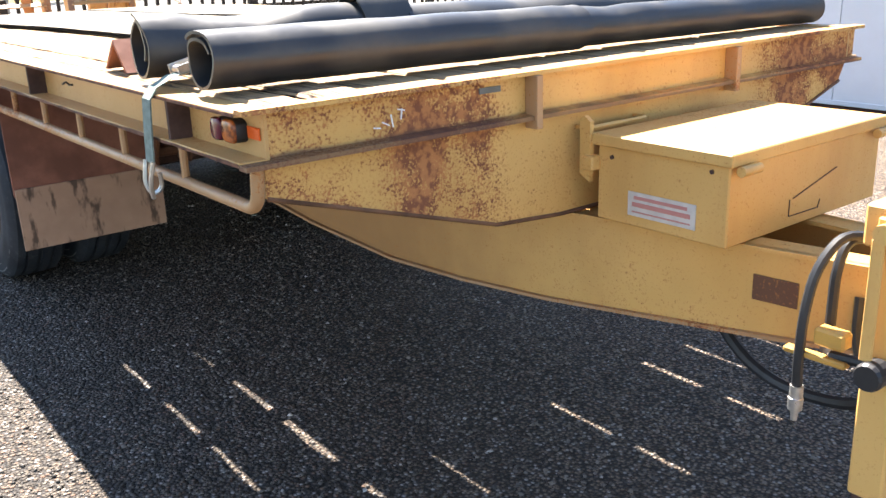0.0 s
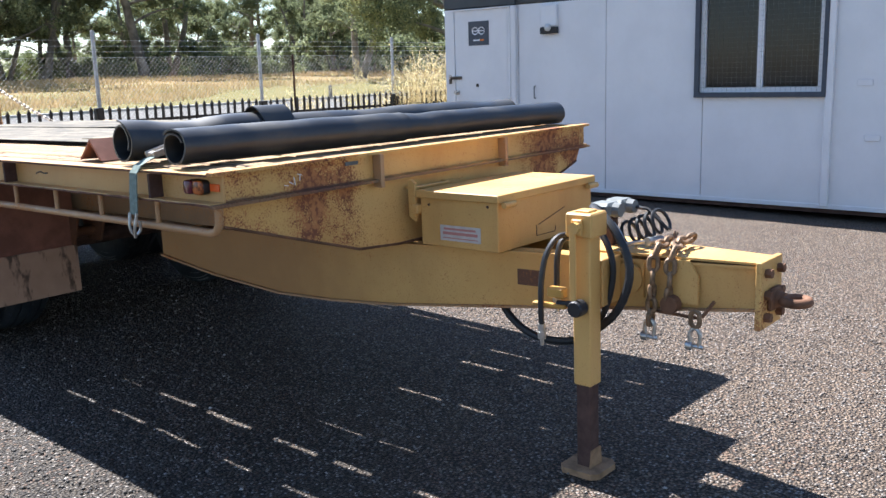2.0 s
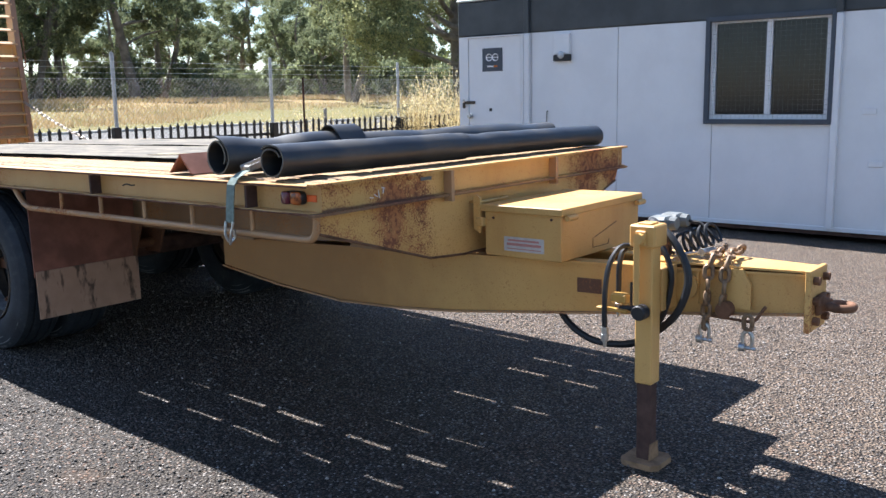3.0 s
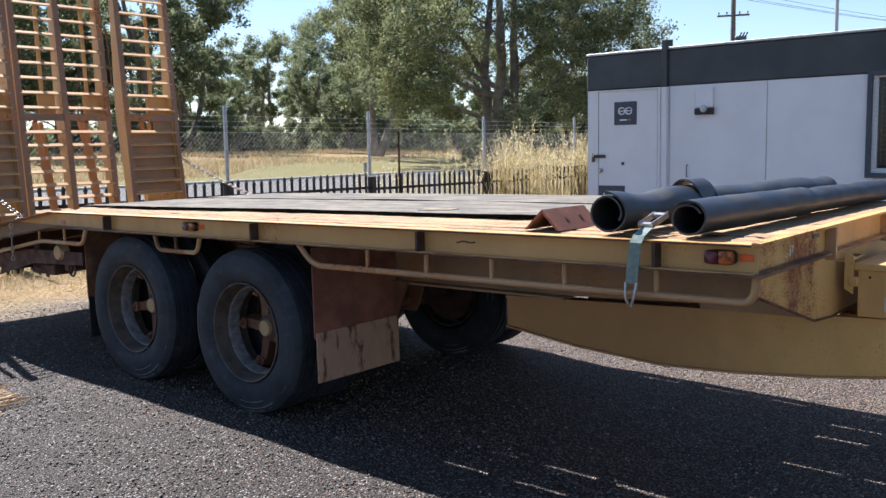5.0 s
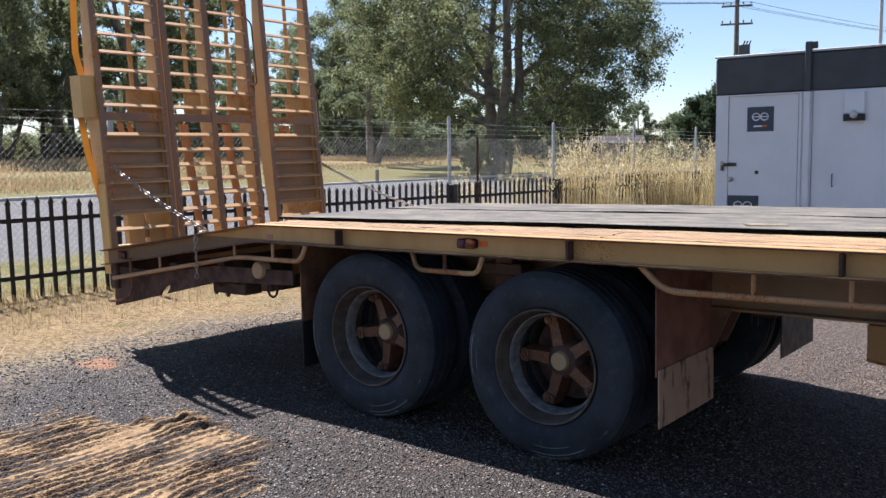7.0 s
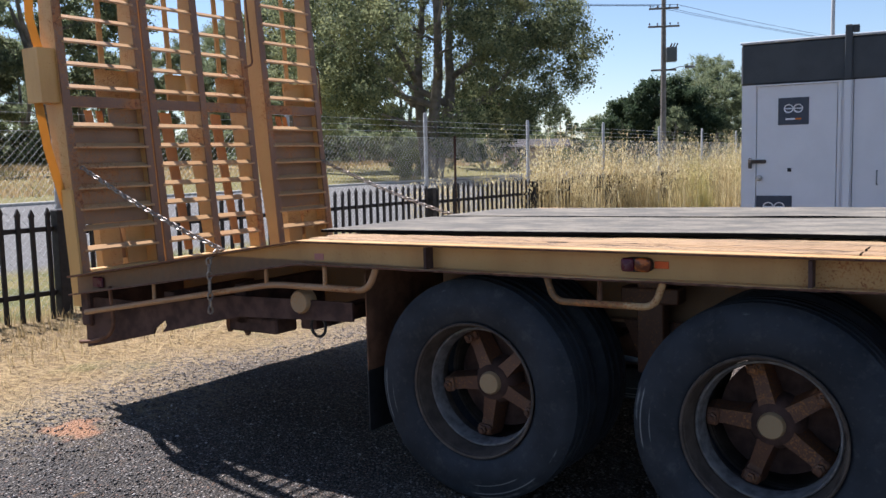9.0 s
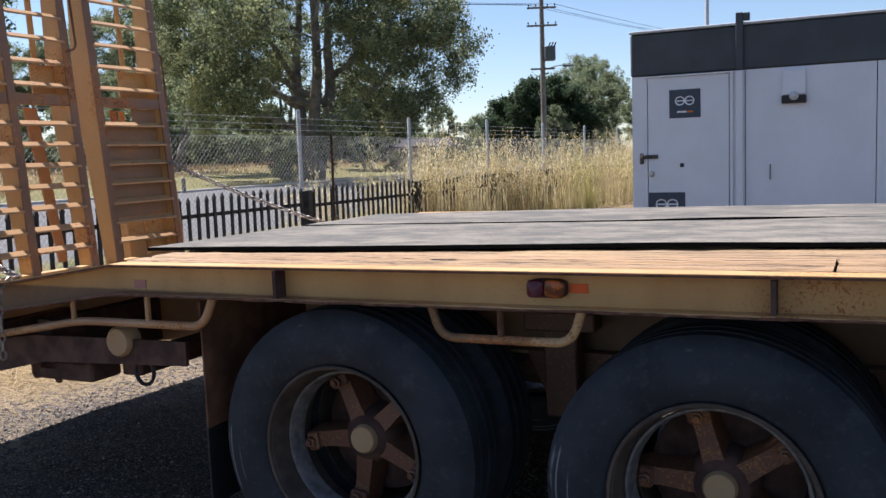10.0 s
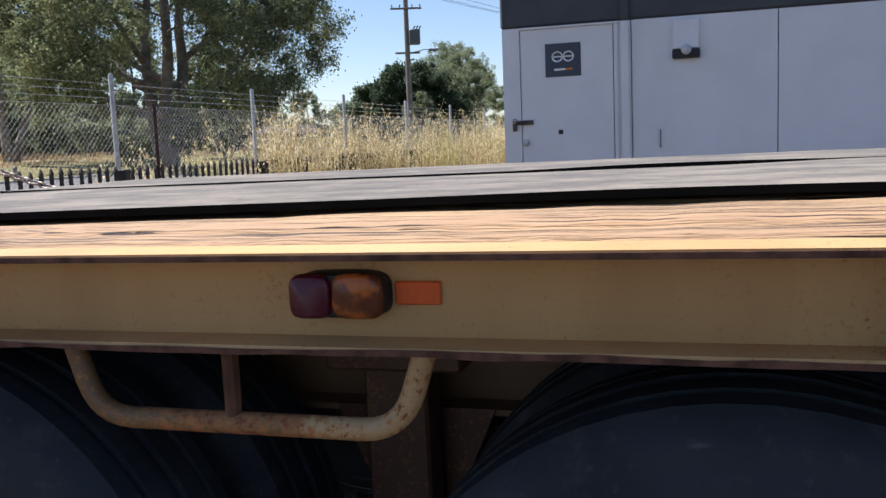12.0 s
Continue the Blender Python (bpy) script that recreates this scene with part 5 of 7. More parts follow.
def deck():
    """Planks along the bed with open gaps, some in two lengths, and short boards down the tail."""
    seams = ((TX0 + 0.003, 0.010), (1.042, 0.012), (1.195, 0.011), (1.46, 0.021), (1.72, 0.002), (1.985, 0.002), (2.243, 0.010), (2.487, 0.002), (2.73, 0.016), (2.985, 0.011), (TX1 - 0.004, 0.012))
    rng = random.Random(4)
    for (a, open_a), (b, open_b) in zip(seams, seams[1:]):
        cuts = [TF + 0.004, KNEE]
        if a < 1.1:
            cuts = [TF + 0.004, 4.46, KNEE]
        elif a > 1.4 and rng.random() < 0.5:
            cuts = [TF + 0.004, rng.choice((3.93, 4.75, 5.56)), KNEE]
        ga, gb = open_a / 2 + 0.004, open_b / 2 + 0.004
        up = 0.006 if a < 0.95 else 0.008 if a < 1.1 else 0.0
        for c, d in zip(cuts, cuts[1:]):
            bm = bmesh.new()
            n = 46
            rows = []
            for i in range(n + 1):
                y = c + 0.004 + (d - c - 0.008) * i / n
                w0 = 0.006 * noise.noise((y * 6, a * 9, 1)) + rng.uniform(-0.002, 0.002)
                w1 = 0.006 * noise.noise((y * 6, b * 9, 5)) + rng.uniform(-0.002, 0.002)
                dz = up + rng.uniform(-0.002, 0.001)
                rows.append([bm.verts.new(p) for p in ((a + ga + w0, y, 1.106), (a + ga + w0, y, DECK - 0.010 + dz), (a + ga + 0.010 + w0, y, DECK - 0.002 + dz), (b - gb - 0.010 + w1, y, DECK - 0.002 + dz), (b - gb + w1, y, DECK - 0.012 + dz), (b - gb + w1, y, 1.106))])
            for p, q in zip(rows, rows[1:]):
                for i in range(6):
                    j = (i + 1) % 6
                    bm.faces.new((p[i], p[j], q[j], q[i]))
            bm.faces.new(rows[0])
            bm.faces.new(rows[-1][::-1])
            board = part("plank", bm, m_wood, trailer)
            # Side faces take the dark colour in place of the gap's own shade.
            board.data.materials.append(m_gap_shade)
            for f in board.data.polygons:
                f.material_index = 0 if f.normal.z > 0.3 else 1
    # Unseen strips added below two gaps to keep sun streaks off the ground.
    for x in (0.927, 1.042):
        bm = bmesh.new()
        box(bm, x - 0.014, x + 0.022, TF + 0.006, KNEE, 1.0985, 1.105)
        part("packing_strip", bm, m_gap_shade, trailer)
    slope = math.atan2(DROP, TAIL - KNEE)
    for i in range(8):
        bm = bmesh.new()
        s = (TAIL - KNEE) / math.cos(slope) / 8
        m = Matrix.Translation((TC, KNEE + (i + 0.5) * s * math.cos(slope), DECK - 0.02 - (i + 0.5) * s * math.sin(slope))) @ Matrix.Rotation(-slope, 4, "X")
        box(bm, -(TX1 - TX0) / 2 + 0.006, (TX1 - TX0) / 2 - 0.006, -s / 2 + 0.005, s / 2 - 0.005, -0.018, 0.014, 0.004, m)
        part("tail_board", bm, m_wood, trailer)


deck()


def wheels():
    # tyre: lathed, with tread grooves and a rounded shoulder
    bm = bmesh.new()
    w = 0.135
    prof = [(-w + 0.03, 0.292), (-w + 0.012, 0.31), (-w + 0.002, 0.36), (-w, 0.40), (-w + 0.004, 0.408), (-w + 0.006, 0.432), (-w + 0.012, 0.452), (-w + 0.03, 0.470)]
    tread = [(-0.098, 0.478), (-0.066, 0.481), (-0.064, 0.470), (-0.052, 0.470), (-0.05, 0.482), (-0.012, 0.483), (-0.010, 0.472), (0.0, 0.472)]
    left = prof + tread
    prof = left + [(-d, r) for d, r in left[::-1][1:]]
    lathe(bm, prof, 56, (0, 0, 0), caps=False)
    tyre = mesh_of("tyre", bm, m_tyre, smooth=True)
    bm = bmesh.new()
    lathe(bm, [(-0.108, 0.278), (-0.114, 0.290), (-0.119, 0.294), (-0.123, 0.290), (-0.121, 0.283), (-0.10, 0.277), (-0.045, 0.268), (-0.036, 0.264), (0.0, 0.262), (0.10, 0.262), (0.10, 0.270), (-0.09, 0.283), (-0.108, 0.278)], 48, (0, 0, 0), caps=False)
    rim = mesh_of("rim", bm, m_rim, smooth=True)
    bm = bmesh.new()
    lathe(bm, [(-0.034, 0.2625), (-0.040, 0.258), (-0.040, 0.252), (-0.033, 0.248), (-0.012, 0.246), (0.03, 0.240), (0.034, 0.246), (-0.01, 0.252), (-0.034, 0.2625)], 48, (0, 0, 0), caps=False)
    ring = mesh_of("lock_ring", bm, m_ring, smooth=True)
    bm = bmesh.new()
    lathe(bm, [(0.04, 0.0), (0.045, 0.055), (0.055, 0.078), (0.085, 0.098), (0.14, 0.105), (0.165, 0.105), (0.168, 0.0)], 24, (0, 0, 0))
    hub = mesh_of("wheel", bm, m_rust_dark, smooth=True)
    bm = bmesh.new()
    lathe(bm, [(-0.085, 0.0), (-0.085, 0.044), (-0.078, 0.05), (-0.05, 0.052)], 20, (0, 0, 0))
    drum_bm = bmesh.new()
    lathe(drum_bm, [(0.168, 0.0), (0.172, 0.19), (0.18, 0.225), (0.40, 0.225), (0.41, 0.0)], 28, (0, 0, 0))
    drum = mesh_of("brake_drum", drum_bm, m_rust_dark, smooth=True)
    cap = mesh_of("hub_cap", bm, m_tank, smooth=True)
    bm = bmesh.new()
    vs = []
    for r, hw, d0, d1 in ((0.06, 0.046, -0.055, 0.05), (0.12, 0.041, -0.05, 0.05), (0.18, 0.038, -0.045, 0.04), (0.222, 0.044, -0.05, 0.03), (0.244, 0.040, -0.045, 0.02)):
        vs.append([bm.verts.new(p) for p in ((d0, -hw * 0.7, r), (d0, hw * 0.7, r), (d1, hw, r), (d1, -hw, r))])
    for a, b in zip(vs, vs[1:]):
        for i in range(4):
            j = (i + 1) % 4
            bm.faces.new((a[i], a[j], b[j], b[i]))
    bm.faces.new(vs[0])
    bm.faces.new(vs[-1][::-1])
    box(bm, -0.075, -0.05, -0.034, 0.034, 0.196, 0.240, 0.008)
    lathe(bm, [(-0.105, 0.0), (-0.105, 0.011), (-0.092, 0.011), (-0.09, 0.019), (-0.075, 0.019)], 6, (0, 0, 0.216))
    spoke = mesh_of("spoke", bm, m_hub)
    for y in AXLES:
        for far in (False, True):
            turn = Matrix.Rotation(math.pi, 4, "Z") if far else Matrix()
            s = -1 if far else 1
            face = TX1 + 0.022 if far else TX0 - 0.022
            centre = Vector((face + s * 0.135, y, low(y, AXLE_Z[y])))
            spin = Matrix.Rotation(-0.28 if y < 5 else -0.45, 4, "X")
            wheel = piece("wheel", hub, trailer, centre, turn @ spin)
            ORG[wheel] = Vector((0, 0, 0))
            for nm, me, d in (("tyre", tyre, 0.0), ("tyre", tyre, 0.32), ("rim", rim, 0.0), ("rim", rim, 0.32), ("lock_ring", ring, 0.0), ("brake_drum", drum, 0.0), ("hub_cap", cap, 0.108)):
                piece(nm, me, wheel, (d, 0, 0))
            for k in range(5):
                piece("spoke", spoke, wheel, (0.11, 0, 0), Matrix.Rotation(2 * math.pi * k / 5, 4, "X"))
        bm = bmesh.new()
        z = low(y, AXLE_Z[y])
        sweep(bm, [(1.2, y, z), (2 * TC - 1.2, y, z)], 0.065, 12)
        for x in (1.62, 2 * TC - 1.62):
            box(bm, x - 0.05, x + 0.05, y - 0.11, y + 0.11, z + 0.05, z + 0.13, 0.01)
        part("axle", bm, m_rust_dark, trailer)
        for x in (1.62, 2 * TC - 1.62):
            bm = bmesh.new()
            for i in range(6):
                half = 0.52 - 0.06 * i
                pts = [(x, y + half * t, z + 0.165 - 0.018 * i + 0.05 * t * t) for t in (-1, -0.6, -0.2, 0.2, 0.6, 1)]
                for a, b in zip(pts, pts[1:]):
                    prism(bm, [(a[1], a[2]), (b[1], b[2]), (b[1], b[2] + 0.014), (a[1], a[2] + 0.014)], x - 0.035, x + 0.035, "x")
            part("leaf_spring", bm, m_rust_dark, trailer)
    yc = sum(AXLES) / 2
    for x in (1.62, 2 * TC - 1.62):
        for y in (yc - 1.15, yc, yc + 1.15):
            bm = bmesh.new()
            prism(bm, [(y - 0.16, 0.765), (y + 0.16, 0.765), (y + 0.07, 0.56), (y - 0.07, 0.56)], x - 0.09, x - 0.076, "x")
            prism(bm, [(y - 0.16, 0.765), (y + 0.16, 0.765), (y + 0.07, 0.56), (y - 0.07, 0.56)], x + 0.076, x + 0.09, "x")
            lathe(bm, [(-0.12, 0.0), (-0.12, 0.03), (0.12, 0.03), (0.12, 0.0)], 12, (x, y, 0.62))
            part("spring_hanger", bm, m_hub, trailer)
    bm = bmesh.new()
    box(bm, TX0 + 0.52, TX0 + 0.60, yc - 0.06, yc + 0.06, 0.55, 1.02, 0.006)
    box(bm, TX0 + 0.51, TX0 + 0.61, yc - 0.13, yc + 0.13, 0.86, 0.93, 0.006)
    part("guard_bracket", bm, m_hub, trailer)


wheels()


def mud_flaps():
    for far in (False, True):
        for name, y, x0, x1, z0, z1, m, lab in (
            ("mud_flap", 4.172, 0.908, 1.56, 0.525, 1.02, m_redbrown, "red-oxide steel mud flap"),
            ("flap_strip", 4.160, 0.912, 1.555, 0.285, 0.56, m_flap_pale, "pale scuffed lower flap sheet"),
            ("mud_flap", 6.51, 0.905, 1.55, 0.56, 1.02, m_rust, "brown steel mud flap"),
            ("flap_strip", 6.522, 0.915, 1.54, 0.27, 0.60, m_black, "black rubber lower flap")):
            bm = bmesh.new()
            box(bm, x0, x1, y - 0.004, y + 0.004, z0, z1, 0.002)
            if far:
                mirrored(bm)
            # Far flaps are coloured black to stand as shaded silhouettes.
            part(name, bm, m_black if far else m, trailer, "far mud flap, coloured black as a shaded silhouette" if far else lab)


def flap_material():
    k = Mat("scuffed_pale_sheet", 0.8)
    run = k.noise(9, 4, 0.6, k.stretch(1.6, 1, 0.55))
    col = k.mix(k.noise(12, 4), (0.46, 0.28, 0.185), (0.31, 0.18, 0.115))
    col = k.mix(k.step(run, 0.54, 0.66, 0, 0.85), col, (0.05, 0.03, 0.02))
    return k.done(col)


m_flap_pale = flap_material()
mud_flaps()


# ---- drawbar ----
def bar_x(y):
    """The left drawbar girder's outer face: the two converge on the coupling."""
    return 2.048 - 0.117 * (y - 0.25)


def girder(far):
    prof = [(0.30, 0.800, 0.645), (0.85, 0.783, 0.588), (1.31, 0.770, 0.537), (1.90, 0.756, 0.475), (2.25, 0.748, 0.454), (2.60, 0.742, 0.450), (3.05, 0.736, 0.497), (3.46, 0.730, 0.567)]
    bm = bmesh.new()

    def strip(f, bm=bm):
        rings = []
        for y, t, b in prof:
            x = bar_x(y)
            rings.append([bm.verts.new((x + u, y, low(y, z))) for u, z in f(t, b)])
        for p, q in zip(rings, rings[1:]):
            for i in range(4):
                j = (i + 1) % 4
                bm.faces.new((p[i], p[j], q[j], q[i]))
        bm.faces.new(rings[0])
        bm.faces.new(rings[-1][::-1])
    strip(lambda t, b: ((0.012, b), (0.024, b), (0.024, t), (0.012, t)))
    strip(lambda t, b: ((0.0, t - 0.011), (0.085, t - 0.011), (0.085, t), (0.0, t)))
    if far:
        mirrored(bm, DC)
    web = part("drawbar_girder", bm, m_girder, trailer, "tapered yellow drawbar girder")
    bm = bmesh.new()
    strip(lambda t, b: ((-0.004, b - 0.01), (0.085, b - 0.01), (0.085, b - 0.0003), (-0.004, b - 0.0003)), bm)
    if far:
        mirrored(bm, DC)
    part("bottom_flange", bm, m_worn, web, "rust-edged bottom flange")
    return web


def drawbar():
    for far in (False, True):
        g = girder(far)
        for y in (0.72, 0.545):
            bm = bmesh.new()
            x = bar_x(y)
            box(bm, x, x + 0.0115, y - 0.006, y + 0.006, low(y, 0.64), low(y, 0.785))
            if far:
                mirrored(bm, DC)
            part("stiffener", bm, m_paint, g)
    y0, y1 = 0.30, 0.95
    bm = bmesh.new()
    prism(bm, [(bar_x(y0), y0), (2 * DC - bar_x(y0), y0), (2 * DC - bar_x(y1), y1), (bar_x(y1), y1)], low(0.6, 0.801), low(0.6, 0.810), "z")
    part("top_plate", bm, m_paint, trailer)
    bm = bmesh.new()
    box(bm, bar_x(0.3) - 0.02, 2 * DC - bar_x(0.3) + 0.02, 0.277, 0.299, low(0.3, 0.572), low(0.3, 0.818), 0.003)
    plate = part("coupling_plate", bm, m_coupling, trailer, "bolted yellow coupling plate")
    for x in (bar_x(0.3) + 0.02, 2 * DC - bar_x(0.3) - 0.02):
        for z in (0.615, 0.695, 0.775):
            bm = bmesh.new()
            lathe(bm, [(-0.024, 0.0), (-0.024, 0.017), (0.0, 0.017)], 6, (x, 0.277, low(0.3, z)), "y")
            part("bolt", bm, m_rust, plate)
    bm = bmesh.new()
    box(bm, DC - 0.045, DC + 0.045, 0.255, 0.276, low(0.25, 0.635), low(0.25, 0.715), 0.006)
    lathe(bm, [(-0.03, 0.024), (0.0, 0.032)], 16, (DC, 0.256, low(0.25, 0.674)), "y")
    sweep(bm, [(DC + 0.043 * math.sin(t), 0.19 - 0.043 * math.cos(t), low(0.1, 0.674)) for t in (2 * math.pi * k / 24 for k in range(24))], 0.017, 10, True)
    part("tow_eye", bm, m_rust, trailer, "rusty forged ring tow eye", True)
    for y in (1.05, 1.9, 2.9):
        bm = bmesh.new()
        box(bm, bar_x(y) + 0.03, 2 * DC - bar_x(y) - 0.03, y - 0.04, y + 0.04, low(y, 0.60), low(y, 0.70))
        part("cross_member", bm, m_paint, trailer)
    bm = bmesh.new()
    y = 1.20
    m = Matrix.Translation((bar_x(y), y, low(y, 0.665))) @ Matrix.Rotation(math.atan(0.117), 4, "Z")
    box(bm, 0.0085, 0.0115, -0.058, 0.058, -0.033, 0.033, 0.0, m)
    part("data_plate", bm, m_hub, trailer, "rusted bare data plate")


drawbar()


def jack_leg():
    x, y = 1.813, 0.852
    g = -0.0336
    bm = bmesh.new()
    box(bm, x - 0.038, x + 0.038, y - 0.038, y + 0.038, g + 0.325, g + 0.93, 0.005)
    leg = part("jack_leg", bm, m_paint, trailer, "yellow square jack leg with a rusted inner tube")
    bm = bmesh.new()
    box(bm, x - 0.056, x + 0.056, y - 0.056, y + 0.056, g + 0.895, g + 0.985, 0.006)
    part("leg_cap", bm, m_paint, leg)
    bm = bmesh.new()
    box(bm, x - 0.03, x + 0.03, y - 0.03, y + 0.03, g + 0.985, g + 0.992, 0.002)
    part("cap_plate", bm, m_paint, leg)
    bm = bmesh.new()
    lathe(bm, [(-0.02, 0.0), (-0.02, 0.022), (0.0, 0.022), (0.0, 0.014), (0.03, 0.014)], 8, (x - 0.070, y, g + 0.935))
    box(bm, x - 0.070, x - 0.057, y - 0.022, y + 0.022, g + 0.905, g + 0.965, 0.004)
    part("crank_boss", bm, m_paint, leg)
    bm = bmesh.new()
    box(bm, x - 0.078, x - 0.070, y + 0.0, y + 0.026, g + 0.66, g + 0.92, 0.002)
    part("crank_handle", bm, m_paint, leg)
    bm = bmesh.new()
    lathe(bm, [(-0.006, 0.0), (-0.006, 0.06), (0.008, 0.06)], 20, (bar_x(0.775), 0.775, g + 0.71))
    part("mount_flange", bm, m_paint_rusty, leg, smooth=True)
    bm = bmesh.new()
    box(bm, x - 0.031, x + 0.031, y - 0.031, y + 0.031, g - 0.01, g + 0.33, 0.004)
    part("inner_tube", bm, m_rust_dark, leg, "rusted greasy inner tube")
    bm = bmesh.new()
    prism(bm, [(x - 0.085, y - 0.06), (x - 0.06, y - 0.085), (x + 0.06, y - 0.085), (x + 0.085, y - 0.06), (x + 0.085, y + 0.06), (x + 0.06, y + 0.085), (x - 0.06, y + 0.085), (x - 0.085, y + 0.06)], g - 0.024, g + 0.0, "z")
    prism(bm, [(x - 0.045, g + 0.0), (x + 0.045, g + 0.0), (x + 0.034, g + 0.07), (x - 0.034, g + 0.07)], y - 0.036, y - 0.032, "y")
    part("foot_plate", bm, m_foot, leg, "pale dusty foot plate")
    bm = bmesh.new()
    box(bm, x + 0.039, bar_x(y) + 0.011, y - 0.045, y + 0.045, g + 0.62, g + 0.80, 0.004)
    part("mount_bracket", bm, m_paint, leg)
    bm = bmesh.new()
    sweep(bm, [(x - 0.045, y + 0.10, g + 0.635), (x - 0.045, y - 0.02, g + 0.645)], 0.012, 8)
    lathe(bm, [(-0.05, 0.0), (-0.05, 0.027), (-0.042, 0.031), (0.0, 0.031), (0.0, 0.0)], 16, (x - 0.05, y - 0.005, g + 0.635))
    part("valve_knob", bm, m_lampcase, leg, "round black valve knob")
    bm = bmesh.new()
    box(bm, x - 0.075, x - 0.035, y + 0.06, y + 0.13, g + 0.66, g + 0.70, 0.006)
    box(bm, x - 0.07, x - 0.045, y + 0.055, y + 0.20, g + 0.62, g + 0.635, 0.004)
    part("valve_body", bm, m_brassy, leg, "yellow air valve with a lever")


m_foot = plain("dusty_tan_steel", (0.36, 0.215, 0.115), 0.85, vary=0.4, scale=20)
m_brassy = plain("yellowed_brass", (0.52, 0.28, 0.06), 0.5, vary=0.3)
jack_leg()


def toolbox():
    x0, x1, y0, y1 = 1.852, 2.565, 1.285, 1.700
    zb, zt = low(1.5, 0.772), low(1.5, 0.993)
    bm = bmesh.new()
    box(bm, x0, x1, y0, y1, zb, zt, 0.004)
    tb = part("toolbox", bm, m_paint_box, trailer, "yellow steel toolbox with a hinged lid, bolted to the drawbar")
    bm = bmesh.new()
    box(bm, x0 - 0.014, x1 + 0.014, y0 - 0.014, y1 + 0.012, zt - 0.016, zt + 0.016, 0.003)
    part("lid", bm, m_paint_box, tb)
    bm = bmesh.new()
    prism(bm, [(y1 + 0.013, zt - 0.12), (y1 + 0.05, zt - 0.10), (y1 + 0.05, zt + 0.05), (y1 + 0.035, zt + 0.06), (y1 + 0.013, zt + 0.045)], x0 - 0.02, x0 - 0.005, "x")
    box(bm, x0 - 0.035, x0 - 0.0005, y1 - 0.01, y1 + 0.03, zt - 0.085, zt - 0.045, 0.004)
    part("hinge", bm, m_paint_rusty, tb)
    for x in (x0 + 0.035, x1 - 0.04):
        bm = bmesh.new()
        sweep(bm, [(x - 0.03, y0 - 0.026, zt - 0.025), (x + 0.045, y0 - 0.026, zt - 0.025)], 0.013, 10)
        part("latch", bm, m_paint_rusty, tb, smooth=True)
    for yy, zz in ((1.335, zt - 0.035), (1.65, zt - 0.045)):
        bm = bmesh.new()
        lathe(bm, [(-0.004, 0.0), (-0.004, 0.006), (0.0, 0.006)], 8, (x0, yy, zz))
        part("bolt", bm, m_rust_dark, tb)
    bm = bmesh.new()
    box(bm, x0 - 0.003, x0 - 0.0005, 1.375, 1.59, zb + 0.03, zb + 0.095)
    label = part("maker_label", bm, m_labelwhite, tb, "faded white label with red print")
    for z0, z1, a, b in ((0.076, 0.085, 1.40, 1.57), (0.056, 0.068, 1.39, 1.575), (0.040, 0.044, 1.39, 1.575)):
        bm = bmesh.new()
        box(bm, x0 - 0.0042, x0 - 0.0031, a, b, zb + z0, zb + z1)
        part("print_bar", bm, m_labelred, label)
    bm = bmesh.new()
    for p, q in (((2.12, 0.075), (2.12, 0.03)), ((2.12, 0.03), (2.26, 0.028)), ((2.26, 0.028), (2.268, 0.05)), ((2.135, 0.075), (2.34, 0.125))):
        sweep(bm, [(p[0], y0 - 0.001, zb + p[1]), (q[0], y0 - 0.001, zb + q[1])], 0.0016, 4)
    part("scratch", bm, m_rust_dark, tb)


toolbox()


def link_mesh(length, width, r):
    bm = bmesh.new()
    a = (length - width) / 2
    pts = []
    for k in range(7):
        t = -math.pi / 2 + math.pi * k / 6
        pts.append((a + (width / 2 - r) * math.cos(t), (width / 2 - r) * math.sin(t), 0))
    for k in range(7):
        t = math.pi / 2 + math.pi * k / 6
        pts.append((-a + (width / 2 - r) * math.cos(t), (width / 2 - r) * math.sin(t), 0))
    sweep(bm, pts, r, 6, True)
    return bm


def chain(name, pts, length, width, r, material, parent, label):
    """Links threaded along a line, each a quarter turn from the last."""
    pts = [Vector(p) for p in pts]
    me = mesh_of("link", link_mesh(length, width, r), material, smooth=True)
    run = [0.0]
    for a, b in zip(pts, pts[1:]):
        run.append(run[-1] + (b - a).length)
    pitch = length - 2.1 * r
    holder = None
    n = int(run[-1] / pitch)
    for i in range(n):
        s = (i + 0.5) * pitch
        k = max(j for j in range(len(run) - 1) if run[j] <= s)
        t = (s - run[k]) / (run[k + 1] - run[k])
        p = pts[k].lerp(pts[k + 1], t)
        d = (pts[k + 1] - pts[k]).normalized()
        q = d.to_track_quat("X", "Z").to_matrix().to_4x4() @ Matrix.Rotation(math.pi / 2 * (i % 2) + 0.4, 4, "X")
        if holder is None:
            holder = piece(name, me, parent, p, q)
            tagged(holder, label)
            inv = q.inverted()
            first = p
            ORG[holder] = Vector((0, 0, 0))
        else:
            ob = new("link", me)
            ob.parent = holder
            ob.matrix_basis = inv @ Matrix.Translation(p - first) @ q
    return holder


